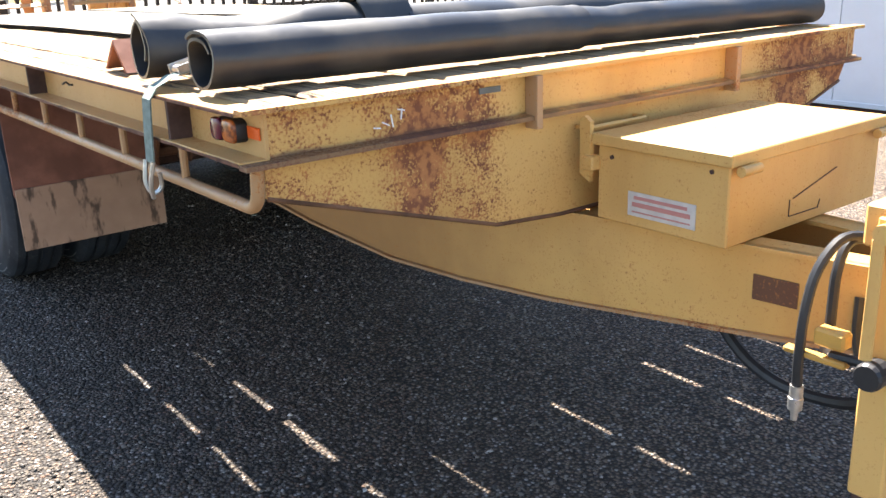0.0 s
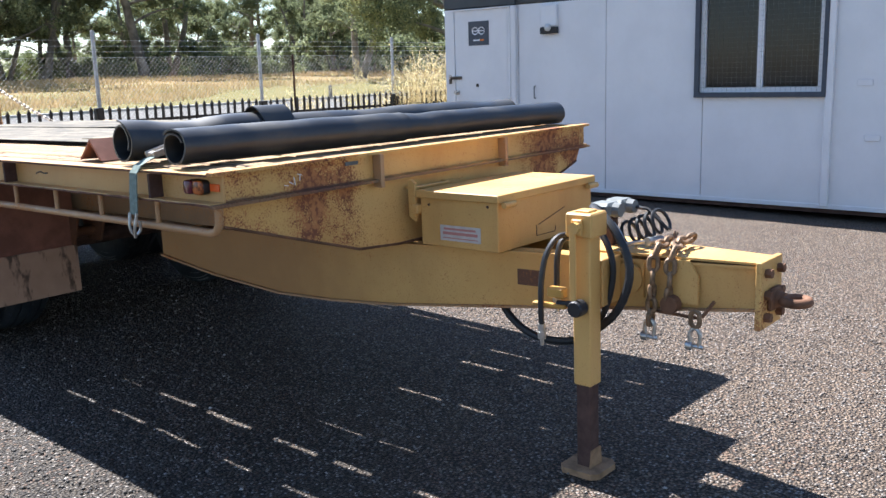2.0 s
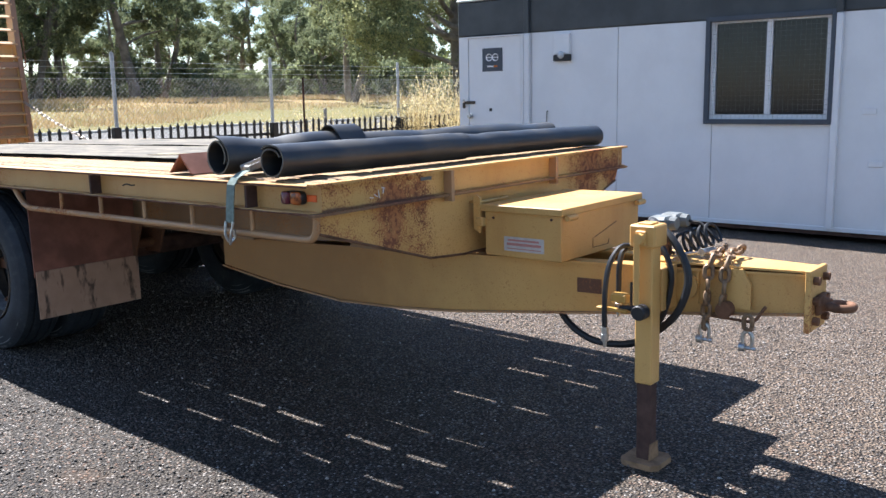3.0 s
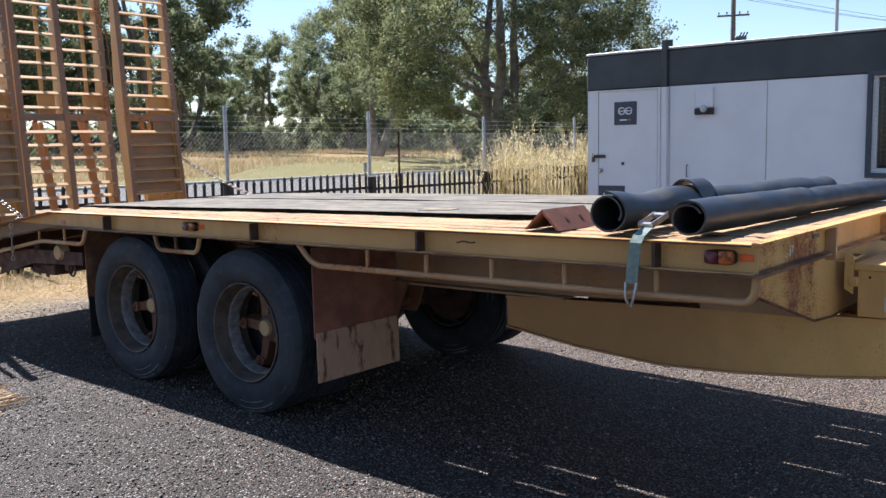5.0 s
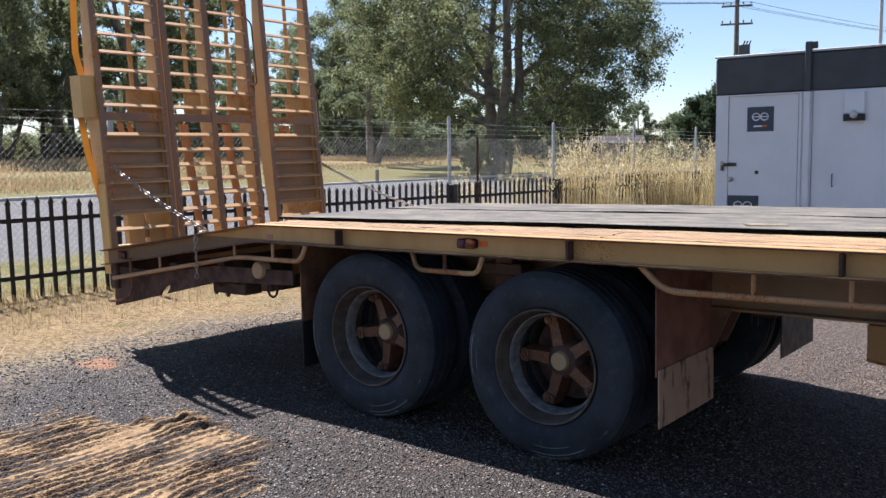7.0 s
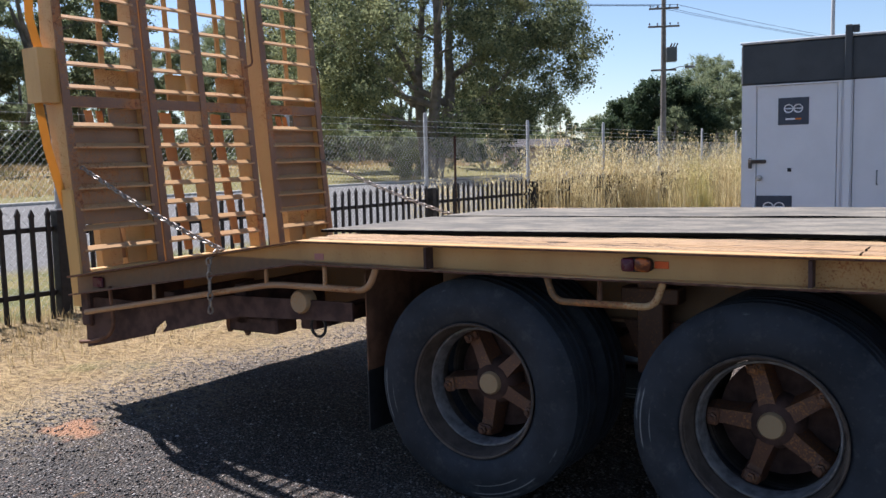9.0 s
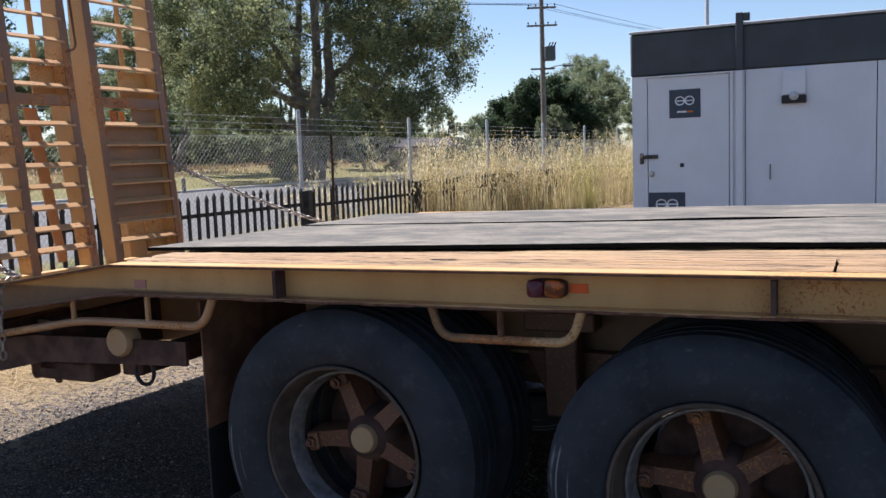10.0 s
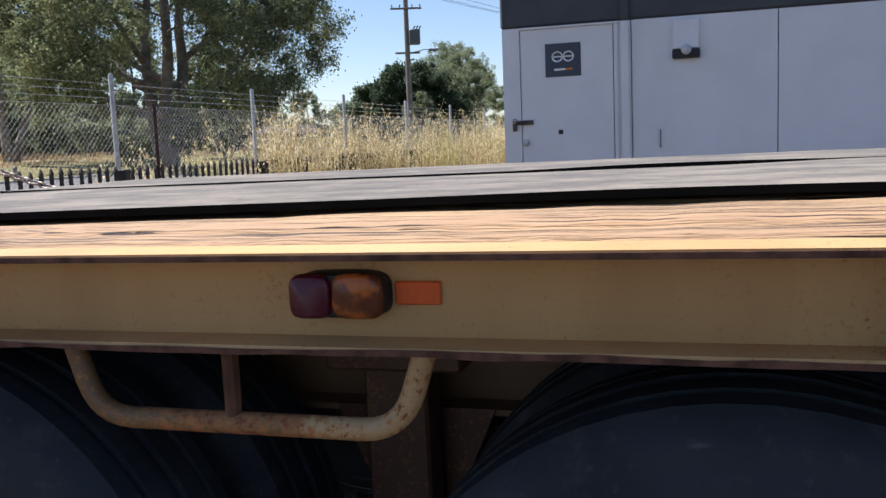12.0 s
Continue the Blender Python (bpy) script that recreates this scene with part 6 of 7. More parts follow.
def couplings():
    # safety chains draped over the drawbar, with their shackles
    for y, z0 in ((0.665, 0.545), (0.60, 0.645)):
        x = bar_x(y) - 0.022
        top = low(y, 0.845)
        pts = [(x - 0.005, y + 0.01, low(y, z0)), (x - 0.01, y, low(y, 0.70)), (x, y, low(y, 0.80)), (x + 0.035, y - 0.005, top), (x + 0.12, y + 0.005 + (0.66 - y) * 0.4, top), (x + 0.21, y + 0.02, top), (x + 0.27, y + 0.05, top - 0.004)]
        chain("safety_chain", pts, 0.072, 0.050, 0.0092, m_chain, trailer, "rusty safety chain draped over the drawbar")
    for x, y, z in ((bar_x(0.665) - 0.03, 0.675, 0.545), (bar_x(0.50) - 0.038, 0.50, 0.535)):
        z = low(y, z)
        bm = bmesh.new()
        sweep(bm, bend([(x, y - 0.016, z - 0.045), (x, y - 0.022, z + 0.005), (x, y, z + 0.03), (x, y + 0.022, z + 0.005), (x, y + 0.016, z - 0.045)], 0.02, 4), 0.008, 8)
        sweep(bm, [(x, y - 0.034, z - 0.045), (x, y + 0.034, z - 0.045)], 0.008, 8)
        lathe(bm, [(-0.012, 0.0), (-0.012, 0.017), (0.012, 0.017), (0.012, 0.0)], 10, (x, y + 0.02, z - 0.045), "y")
        part("shackle", bm, m_bright, trailer, "bright bow shackle", True)
    bm = link_mesh(0.078, 0.052, 0.0092)
    bmesh.ops.transform(bm, matrix=Matrix.Translation((bar_x(0.50) - 0.038, 0.50, low(0.50, 0.592))) @ Matrix.Rotation(math.pi / 2, 4, "Y"), verts=bm.verts)
    part("hanging_link", bm, m_chain, trailer, "rusty link hung on the chain bracket", True)
    bm = bmesh.new()
    y = 0.60
    x = bar_x(y) - 0.02
    sweep(bm, bend([(x, 0.70, low(y, 0.60)), (x, 0.48, low(y, 0.595)), (x + 0.02, 0.44, low(y, 0.66))], 0.02), 0.007, 6)
    lathe(bm, [(-0.03, 0.0), (-0.03, 0.034), (0.012, 0.034), (0.012, 0.0)], 14, (x, 0.595, low(y, 0.635)))
    part("chain_bracket", bm, m_rust, trailer)
    bm = bmesh.new()
    prism(bm, [(0.50, low(y, 0.64)), (0.62, low(y, 0.64)), (0.62, low(y, 0.74)), (0.585, low(y, 0.80)), (0.535, low(y, 0.80)), (0.50, low(y, 0.74))], bar_x(0.56) - 0.012, bar_x(0.56) + 0.0, "x")
    part("wear_plate", bm, m_paint_rusty, trailer)
    # air and electrical couplings on a short post
    px, py = 2.10, 0.915
    bm = bmesh.new()
    box(bm, px - 0.022, px + 0.022, py - 0.022, py + 0.022, low(py, 0.79), low(py, 0.96), 0.004)
    post = part("coupling_post", bm, m_rust_dark, trailer, "dark post carrying air and electrical couplings")
    for dx in (-0.055, 0.055):
        bm = bmesh.new()
        box(bm, px + dx - 0.045, px + dx + 0.045, py - 0.05, py + 0.04, low(py, 0.93), low(py, 0.985), 0.012)
        lathe(bm, [(-0.03, 0.0), (-0.028, 0.026), (0.0, 0.03)], 12, (px + dx, py - 0.05, low(py, 0.957)), "y")
        part("plug_housing", bm, m_grey, post)
    bm = bmesh.new()
    # a straight lead out of the plug, then coils that droop back to the post's foot
    a, b = Vector((px + 0.06, py - 0.20, low(py, 0.915))), Vector((px + 0.05, py - 0.04, low(py, 0.845)))
    axis = (b - a).normalized()
    side = axis.cross(Vector((1, 0, 0)))
    pts = [Vector((px + 0.06, py - 0.07, low(py, 0.955))), Vector((px + 0.06, py - 0.13, low(py, 0.95)))]
    for k in range(5 * 14):
        t = k / (5 * 14 - 1)
        w = 2 * math.pi * 5 * t
        pts.append(a.lerp(b, t) + side * 0.045 * math.cos(w) + Vector((0.045 * math.sin(w), 0, 0)))
    pts.append(Vector((px, py + 0.03, low(py, 0.835))))
    sweep(bm, pts, 0.0075, 6)
    part("coiled_cable", bm, m_black, post, "black coiled electrical cable", True)
    bm = bmesh.new()
    sweep(bm, [(px - 0.02, py - 0.17, low(py, 0.835)), (px + 0.06, py - 0.19, low(py, 0.833))], 0.018, 10)
    sweep(bm, bend([(px + 0.06, py - 0.19, low(py, 0.833)), (px - 0.12, py - 0.10, low(py, 0.835)), (px + 0.0, py - 0.06, low(py, 0.835)), (px - 0.02, py - 0.02, low(py, 0.90))], 0.06), 0.008, 6)
    part("loose_plug", bm, m_bright, post, smooth=True)
    # black hoses looping from the post past the leg and under the bar
    lx, ly = 1.813, 0.852
    hoses = [
        [(px - 0.08, py - 0.02, 0.945), (1.95, 0.92, 0.985), (1.885, 0.79, 0.94), (1.865, 0.685, 0.785), (1.865, 0.74, 0.62), (1.90, 0.84, 0.53), (1.97, 1.00, 0.42), (1.98, 1.17, 0.40), (1.99, 1.29, 0.43), (2.0, 1.39, 0.51), (2.03, 1.43, 0.62)],
        [(px - 0.06, py, 0.935), (1.96, 0.93, 0.93), (1.92, 0.84, 0.88), (1.90, 0.785, 0.78), (1.90, 0.80, 0.66), (1.90, 0.84, 0.56), (1.93, 0.92, 0.50), (1.95, 0.99, 0.58), (1.97, 1.0, 0.70)],
        [(1.90, 0.96, 0.87), (1.83, 0.985, 0.885), (1.77, 1.005, 0.82), (1.745, 1.01, 0.72), (1.74, 1.01, 0.60), (1.745, 1.01, 0.54)],
        [(1.92, 0.97, 0.86), (1.86, 0.99, 0.865), (1.825, 0.99, 0.80), (1.815, 0.985, 0.71), (1.815, 0.985, 0.66)],
    ]
    for i, pts in enumerate(hoses):
        bm = bmesh.new()
        pts = [(x, y, low(y, z)) for x, y, z in pts]
        sweep(bm, bend(pts, 0.12, 4), (0.016, 0.0125, 0.0115, 0.0115)[i], 8)
        part("air_hose", bm, m_black, trailer, "black rubber air hose", True)
    for x, y, z in ((1.745, 1.01, 0.51), (1.815, 0.985, 0.632)):
        bm = bmesh.new()
        lathe(bm, [(-0.045, 0.0), (-0.045, 0.007), (-0.02, 0.009), (-0.018, 0.016), (0.01, 0.017), (0.012, 0.015), (0.04, 0.015), (0.04, 0.0)], 10, (x, y, low(y, z)), "z")
        part("hose_fitting", bm, m_bright, trailer, smooth=True)


couplings()


# ---- ramps ----
def ramp_frame(z):
    """How far back the raised ramps lean at a height."""
    return 8.60 + 0.075 * (z - 0.90)


FOLD, RAMP_LO, RAMP_HI = 1.93, 0.90, 3.12


def ramp(x0, x1, columns, closed, label, outer):
    def slab(bm, a, b, z0, z1, d0, d1):
        """A block between heights that follows the lean, from depth d0 to d1 behind the running face."""
        vs = [bm.verts.new((x, ramp_frame(z) + d, z)) for x in (a, b) for d in (d0, d1) for z in (z0, z1)]
        for q in ((0, 1, 3, 2), (4, 6, 7, 5), (0, 4, 5, 1), (2, 3, 7, 6), (0, 2, 6, 4), (1, 5, 7, 3)):
            bm.faces.new([vs[i] for i in q])

    bm = bmesh.new()
    slab(bm, x0, x1, RAMP_LO - 0.02, RAMP_LO + 0.03, 0.0, 0.07)
    root = part("ramp", bm, m_paint_ramp, trailer, label)
    w = (x1 - x0) / columns

    def leg(bm, xa, xb, wide, z0, z1, d0, d1):
        """A flat leg that leans from xa at its foot to xb at its head."""
        vs = [bm.verts.new((x + s, ramp_frame(z) + d, z)) for s in (0, wide) for d in (d0, d1) for z, x in ((z0, xa), (z1, xb))]
        for q in ((0, 1, 3, 2), (4, 6, 7, 5), (0, 4, 5, 1), (2, 3, 7, 6), (0, 2, 6, 4), (1, 5, 7, 3)):
            bm.faces.new([vs[i] for i in q])

    for k in range(columns + 1):
        x = x0 + w * k
        a = x if k == 0 else (x - 0.045 if k == columns else x - 0.025)
        bm = bmesh.new()
        prof = [(RAMP_LO, 0.10), (FOLD, 0.17), (RAMP_HI, 0.08)]
        front = [[bm.verts.new((xx, ramp_frame(z) + 0.0085, z)) for z, d in prof] for xx in (a, a + 0.012)]
        back = [[bm.verts.new((xx, ramp_frame(z) + d, z)) for z, d in prof] for xx in (a, a + 0.012)]
        for i in range(2):
            bm.faces.new((front[0][i], front[0][i + 1], back[0][i + 1], back[0][i]))
            bm.faces.new((front[1][i], front[1][i + 1], back[1][i + 1], back[1][i]))
            bm.faces.new((back[0][i], back[0][i + 1], back[1][i + 1], back[1][i]))
            bm.faces.new((front[0][i], front[0][i + 1], front[1][i + 1], front[1][i]))
        web = part("stringer", bm, m_paint_ramp, root)
        bm = bmesh.new()
        slab(bm, a - 0.001, a + 0.05, RAMP_LO, RAMP_HI, -0.004, 0.008)
        part("stringer_flange", bm, m_stringer, web, "dark rusted front flange")
    for c in range(columns):
        a, b = x0 + w * c + 0.03, x0 + w * (c + 1) - 0.03
        heights = [1.055 + 0.1205 * k for k in range(7)] + [2.0 + 0.134 * k for k in range(9)]
        for z in heights:
            bm = bmesh.new()
            y = ramp_frame(z)
            prism(bm, [(y - 0.012, z - 0.020), (y - 0.012, z - 0.010), (y + 0.028, z + 0.013), (y + 0.034, z + 0.009), (y - 0.004, z - 0.013), (y - 0.004, z - 0.020)], a, b, "x")
            part("rung", bm, m_rung, root)
        bm = bmesh.new()
        slab(bm, a, b, FOLD - 0.05, FOLD + 0.012, 0.002, 0.05)
        part("fold_bar", bm, m_stringer, root, "rusted bar across the ramp's fold")
        # legs behind the face that lean together towards the fold, and plates above it
        bm = bmesh.new()
        leg(bm, a + (b - a) * 0.62, a + (b - a) * 0.36, 0.05, 0.96, FOLD - 0.06, 0.12, 0.132)
        part("brace", bm, m_orange, root, "leaning orange brace")
        bm = bmesh.new()
        leg(bm, a + (b - a) * 0.74, a + (b - a) * 0.56, 0.04, 0.96, FOLD - 0.06, 0.15, 0.162)
        part("brace", bm, m_orange, root)
        bm = bmesh.new()
        leg(bm, a + (b - a) * 0.62, a + (b - a) * 0.68, 0.036, FOLD + 0.15, RAMP_HI - 0.04, 0.11, 0.122)
        part("brace", bm, m_paint_ramp, root)
        bm = bmesh.new()
        slab(bm, a + (b - a) * 0.52, b - 0.02, FOLD + 0.013, FOLD + 0.19, 0.095, 0.105)
        part("gusset_plate", bm, m_paint_ramp, root)
        if closed:
            bm = bmesh.new()
            slab(bm, a, b, 1.19, 1.77, 0.05, 0.058)
            slab(bm, a + (b - a) * 0.58, b, 1.7702, FOLD - 0.052, 0.05, 0.058)
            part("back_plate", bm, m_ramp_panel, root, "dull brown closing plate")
            bm = bmesh.new()
            slab(bm, a + (b - a) * 0.35, a + (b - a) * 0.62, 0.92, 1.19, 0.10, 0.16)
            slab(bm, a + (b - a) * 0.70, a + (b - a) * 0.98, 0.92, 1.19, 0.10, 0.16)
            part("heel_block", bm, m_paint_ramp, root)
    if outer:
        s = -1 if outer < 0 else 1
        e = x0 if s < 0 else x1
        bm = bmesh.new()
        if s < 0:
            slab(bm, e - 0.115, e - 0.002, FOLD - 0.03, FOLD + 0.28, 0.02, 0.16)
            part("hinge_cover", bm, m_paint, root)
        else:
            y = ramp_frame(2.1)
            sweep(bm, bend([(e - 0.004, y, 1.88), (e + 0.04, y, 1.89), (e + 0.04, y + 0.02, 2.24), (e - 0.004, y + 0.03, 2.26)], 0.03), 0.007, 6)
            part("lift_handle", bm, m_rust, root)
        bm = bmesh.new()
        slab(bm, min(e + s * 0.001, e + s * 0.016), max(e + s * 0.001, e + s * 0.016), 0.72, RAMP_LO + 0.5, 0.0, 0.10)
        part("hinge_arm", bm, m_paint, root)
    else:
        bm = bmesh.new()
        sweep(bm, bend([(x1 - 0.02, ramp_frame(2.2) - 0.002, 2.2), (x1 + 0.03, ramp_frame(2.2) - 0.03, 2.22), (x1 + 0.03, ramp_frame(2.8) - 0.03, 2.75), (x1 - 0.02, ramp_frame(2.8), 2.8)], 0.04), 0.008, 6)
        part("hose_loop", bm, m_rust, root)
    for x in (x0 + 0.12, x1 - 0.12):
        bm = bmesh.new()
        lathe(bm, [(-0.07, 0.0), (-0.07, 0.03), (0.07, 0.03), (0.07, 0.0)], 12, (x, 8.625, 0.885))
        part("hinge_barrel", bm, m_rust_dark, root, smooth=True)
    return root


m_rung = paint("worn_rung_paint", (0.47, 0.275, 0.12), 1.6)
m_stringer = paint("ramp_edge_paint", (0.215, 0.115, 0.065), 2.6)
left_ramp = ramp(0.93, 1.52, 1, True, "raised yellow ladder ramp with a closed lower panel", -1)
ramp(1.545, 2.43, 2, False, "raised yellow centre ramp with two columns of rungs", 0)
right_ramp = ramp(2.585, 3.175, 1, True, "raised yellow ladder ramp with a closed lower panel", 1)


def hold_chains():
    for x, xr in ((TX0 + 0.02, 0.985), (TX1 - 0.02, 3.12)):
        out = -1 if x < TC else 1
        a, b = Vector((xr, ramp_frame(1.52) - 0.02, 1.53)), Vector((x + out * 0.0, 7.44, 1.085))
        pts = [a.lerp(b, t) - Vector((0, 0, 0.10 * t * (1 - t))) for t in (i / 8 for i in range(9))]
        pts += [(x + out * 0.03, 7.44, 1.085), (x + out * 0.098, 7.44, 1.04), (x + out * 0.10, 7.44, 0.90), (x + out * 0.10, 7.445, 0.745)] if out < 0 else []
        chain("ramp_chain", pts, 0.046, 0.032, 0.0052, m_dull_chain, trailer, "steel chain holding the raised ramp")


hold_chains()


# ---- load on the deck ----
def roll_material():
    k = Mat("black_belt_rubber", 0.42, spec=0.5)
    n = k.noise(5, 4)
    col = k.mix(k.step(n, 0.4, 0.7), (0.022, 0.023, 0.026), (0.05, 0.048, 0.045))
    k.bump(k.noise(30, 3), 0.12, 0.003)
    return k.done(col, k.step(n, 0.35, 0.7, 0.36, 0.55))


m_roll = roll_material()
m_edge = plain("near_black_mat_edge", (0.008, 0.008, 0.008), 0.95, spec=0.05)


def rubber_mat(name, edge0, edge1, thick, label, lift=0.0):
    """A belt laid along the deck between two bowed edges, given as (y, x) pairs."""
    def at(edge, y):
        ys, xs = zip(*edge)
        return float(np.interp(y, ys, xs))
    ys = np.linspace(edge0[0][0], edge0[-1][0], 40)
    bm = bmesh.new()
    rows = []
    for i, y in enumerate(ys):
        a, b = at(edge0, y), at(edge1, y)
        line = []
        for k in range(9):
            x = a + (b - a) * k / 8
            z = DECK - 0.0075 * (y - 5.35) + 0.003 + lift
            curl = 0.010 * max(0.0, noise.noise((y * 1.1, k * 0.3, lift * 90))) * (1 if k in (0, 8) else 0.35)
            line.append((x, y, z + curl))
        rows.append(line)
    top = [[bm.verts.new((x, y, z + thick)) for x, y, z in r] for r in rows]
    bot = [[bm.verts.new((x, y, z)) for x, y, z in r] for r in rows]
    for g, flip in ((top, False), (bot, True)):
        for p, q in zip(g, g[1:]):
            for k in range(8):
                f = (p[k], p[k + 1], q[k + 1], q[k])
                bm.faces.new(f[::-1] if flip else f)
    for k in (0, 8):
        for i in range(len(rows) - 1):
            bm.faces.new((top[i][k], top[i + 1][k], bot[i + 1][k], bot[i][k]))
    for i in (0, -1):
        for k in range(8):
            bm.faces.new((top[i][k], top[i][k + 1], bot[i][k + 1], bot[i][k]))
    ob = solo(name, bm, m_mat, label, "rubber mat", "mats on the deck")
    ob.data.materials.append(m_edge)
    # Faces that don't look up are near black.
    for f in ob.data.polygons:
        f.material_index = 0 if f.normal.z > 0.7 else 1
    return ob


rubber_mat("rubber_mat", [(3.0, 1.49), (4.4, 1.44), (5.2, 1.38), (6.1, 1.27), (7.0, 1.17)], [(3.0, 2.42), (4.4, 2.42), (5.5, 2.32), (7.0, 2.20)], 0.014, "long grey dusty rubber belt laid along the timber deck")
rubber_mat("rubber_mat", [(3.05, 2.424), (4.4, 2.424), (5.5, 2.324), (6.95, 2.206)], [(3.05, 3.24), (4.4, 3.24), (5.5, 3.22), (6.95, 2.95)], 0.012, "second grey rubber belt lying against the first on the deck", 0.008)


def deck_z(y):
    return DECK - 0.0075 * (y - 5.35)


def rubber_roll(name, p, q, r, turns, seed, label, dent=()):
    """A rolled belt: a spiral of thick rubber drawn out along its axis, slightly flattened and dented; its outer wrap and inner lap are parts."""
    rng = random.Random(seed)
    p, q = Vector(p), Vector(q)
    d = (q - p).normalized()
    side = Vector((0, 0, 1)).cross(d).normalized()
    n, m, t = 48, 26, 0.008
    start = rng.uniform(0, 6)
    root = thing(name, p.lerp(q, 0.5) - Vector((0, 0, r)), label, "rubber roll", "rolls on the deck")
    cut = int(n / turns)
    ragged = [0.018 * noise.noise((k * 0.11, seed * 3.7, 0.5)) for k in range(n + 1)]
    for nm, k0, k1 in (("outer_wrap", 0, cut), ("inner_lap", cut, n)):
        bm = bmesh.new()
        rings = []
        for i in range(m + 1):
            s = i / m
            sink = sum(k * math.exp(-((s - at) / wd) ** 2) for at, wd, k in dent)
            sway = 0.004 * noise.noise((s * 5, seed, 2))
            ring = []
            for lay in (0, 1):
                line = []
                for k in range(k0, k1 + 1):
                    u = k / n
                    ang = start + 2 * math.pi * turns * u
                    rad = r * (1 - 0.30 * u * turns / 1.4) - lay * t
                    rad += 0.0025 * noise.noise((s * 9, math.cos(ang) * 1.5, math.sin(ang) * 1.5 + seed))
                    sq = 0.93 - sink
                    v = side * (rad * 1.05 * math.cos(ang) + sway) + Vector((0, 0, rad * sq * math.sin(ang) - r * (1 - sq)))
                    line.append(bm.verts.new(p.lerp(q, s) + v + d * (ragged[k] if i in (0, m) else 0)))
                ring.append(line)
            rings.append(ring)
        w = k1 - k0
        for a, b in zip(rings, rings[1:]):
            for lay in (0, 1):
                for k in range(w):
                    f = (a[lay][k], a[lay][k + 1], b[lay][k + 1], b[lay][k])
                    bm.faces.new(f if lay else f[::-1])
            for k in (0, w):
                bm.faces.new((a[0][k], b[0][k], b[1][k], a[1][k]))
        for ring in (rings[0], rings[-1]):
            for k in range(w):
                bm.faces.new((ring[0][k], ring[0][k + 1], ring[1][k + 1], ring[1][k]))
        part(nm, bm, m_roll, root, "", True)
    return root


zr = deck_z(2.1)
rubber_roll("rubber_roll", (0.885, 2.055, zr + 0.079), (2.09, 2.035, zr + 0.077), 0.078, 1.3, 1, "black rolled rubber belt lying across the front of the deck", ((0.975, 0.03, 0.035),))
rubber_roll("rubber_roll", (2.095, 2.035, zr + 0.076), (3.34, 2.00, zr + 0.074), 0.074, 1.25, 2, "black rolled rubber belt lying across the front of the deck", ((0.10, 0.05, 0.04),))
rubber_roll("rubber_roll", (0.87, 2.39, zr + 0.094), (1.60, 2.35, zr + 0.090), 0.094, 1.35, 3, "flattened black rubber roll with a curled loose end", ((0.35, 0.2, 0.12),))
rubber_roll("rubber_roll", (1.64, 2.33, zr + 0.086), (3.28, 2.30, zr + 0.086), 0.085, 1.5, 4, "black rubber roll behind the front rolls", ((0.3, 0.1, 0.05), (0.9, 0.1, 0.08)))


def curled_flap():
    bm = bmesh.new()
    n = 12
    rows = []
    for i in range(2):
        x = 1.50 + 0.17 * i
        line = []
        for k in range(n + 1):
            a = math.pi * (0.10 + 0.72 * k / n)
            for t in (0.0, 0.006):
                line.append(bm.verts.new((x - 0.02 * math.sin(a), 2.35 + (0.10 - t) * math.cos(a), zr + 0.03 + (0.17 - t) * math.sin(a))))
        rows.append(line)
    a, b = rows
    for k in range(n):
        i = 2 * k
        bm.faces.new((a[i], a[i + 2], b[i + 2], b[i]))
        bm.faces.new((a[i + 1], b[i + 1], b[i + 3], a[i + 3]))
        bm.faces.new((a[i], a[i + 1], a[i + 3], a[i + 2]))
        bm.faces.new((b[i], b[i + 2], b[i + 3], b[i + 1]))
    solo("rubber_flap", bm, m_roll, "curled-up cut end of black belt rubber", "rubber roll", "rolls on the deck", smooth=True)


curled_flap()


def steel_angle():
    z = deck_z(2.76) + 0.003
    bm = bmesh.new()
    leg, t = 0.125, 0.010
    c = 0.7071
    pts = [(-leg * c, 0), (0, leg * c), (leg * c, 0), (leg * c - t * 1.4, 0), (0, leg * c - t * 1.4), (-leg * c + t * 1.4, 0)]
    prism(bm, [(2.735 + u, z + w) for u, w in pts], 0.925, 1.27, "x")
    ob = solo("steel_angle", bm, m_redbrown, "short length of rusty angle steel lying on the deck", "steel angle")
    for x in (1.05, 1.17):
        bm = bmesh.new()
        m = Matrix.Translation((x, 2.735 - leg * c * 0.5, z + leg * c * 0.5 + 0.001)) @ Matrix.Rotation(radians(45), 4, "X")
        lathe(bm, [(0.0, 0.0), (0.0, 0.011), (0.002, 0.011), (0.002, 0.0)], 10, (0, 0, 0), "z")
        bmesh.ops.transform(bm, matrix=m, verts=bm.verts)
        part("bolt_hole", bm, m_rust_dark, ob)


steel_angle()


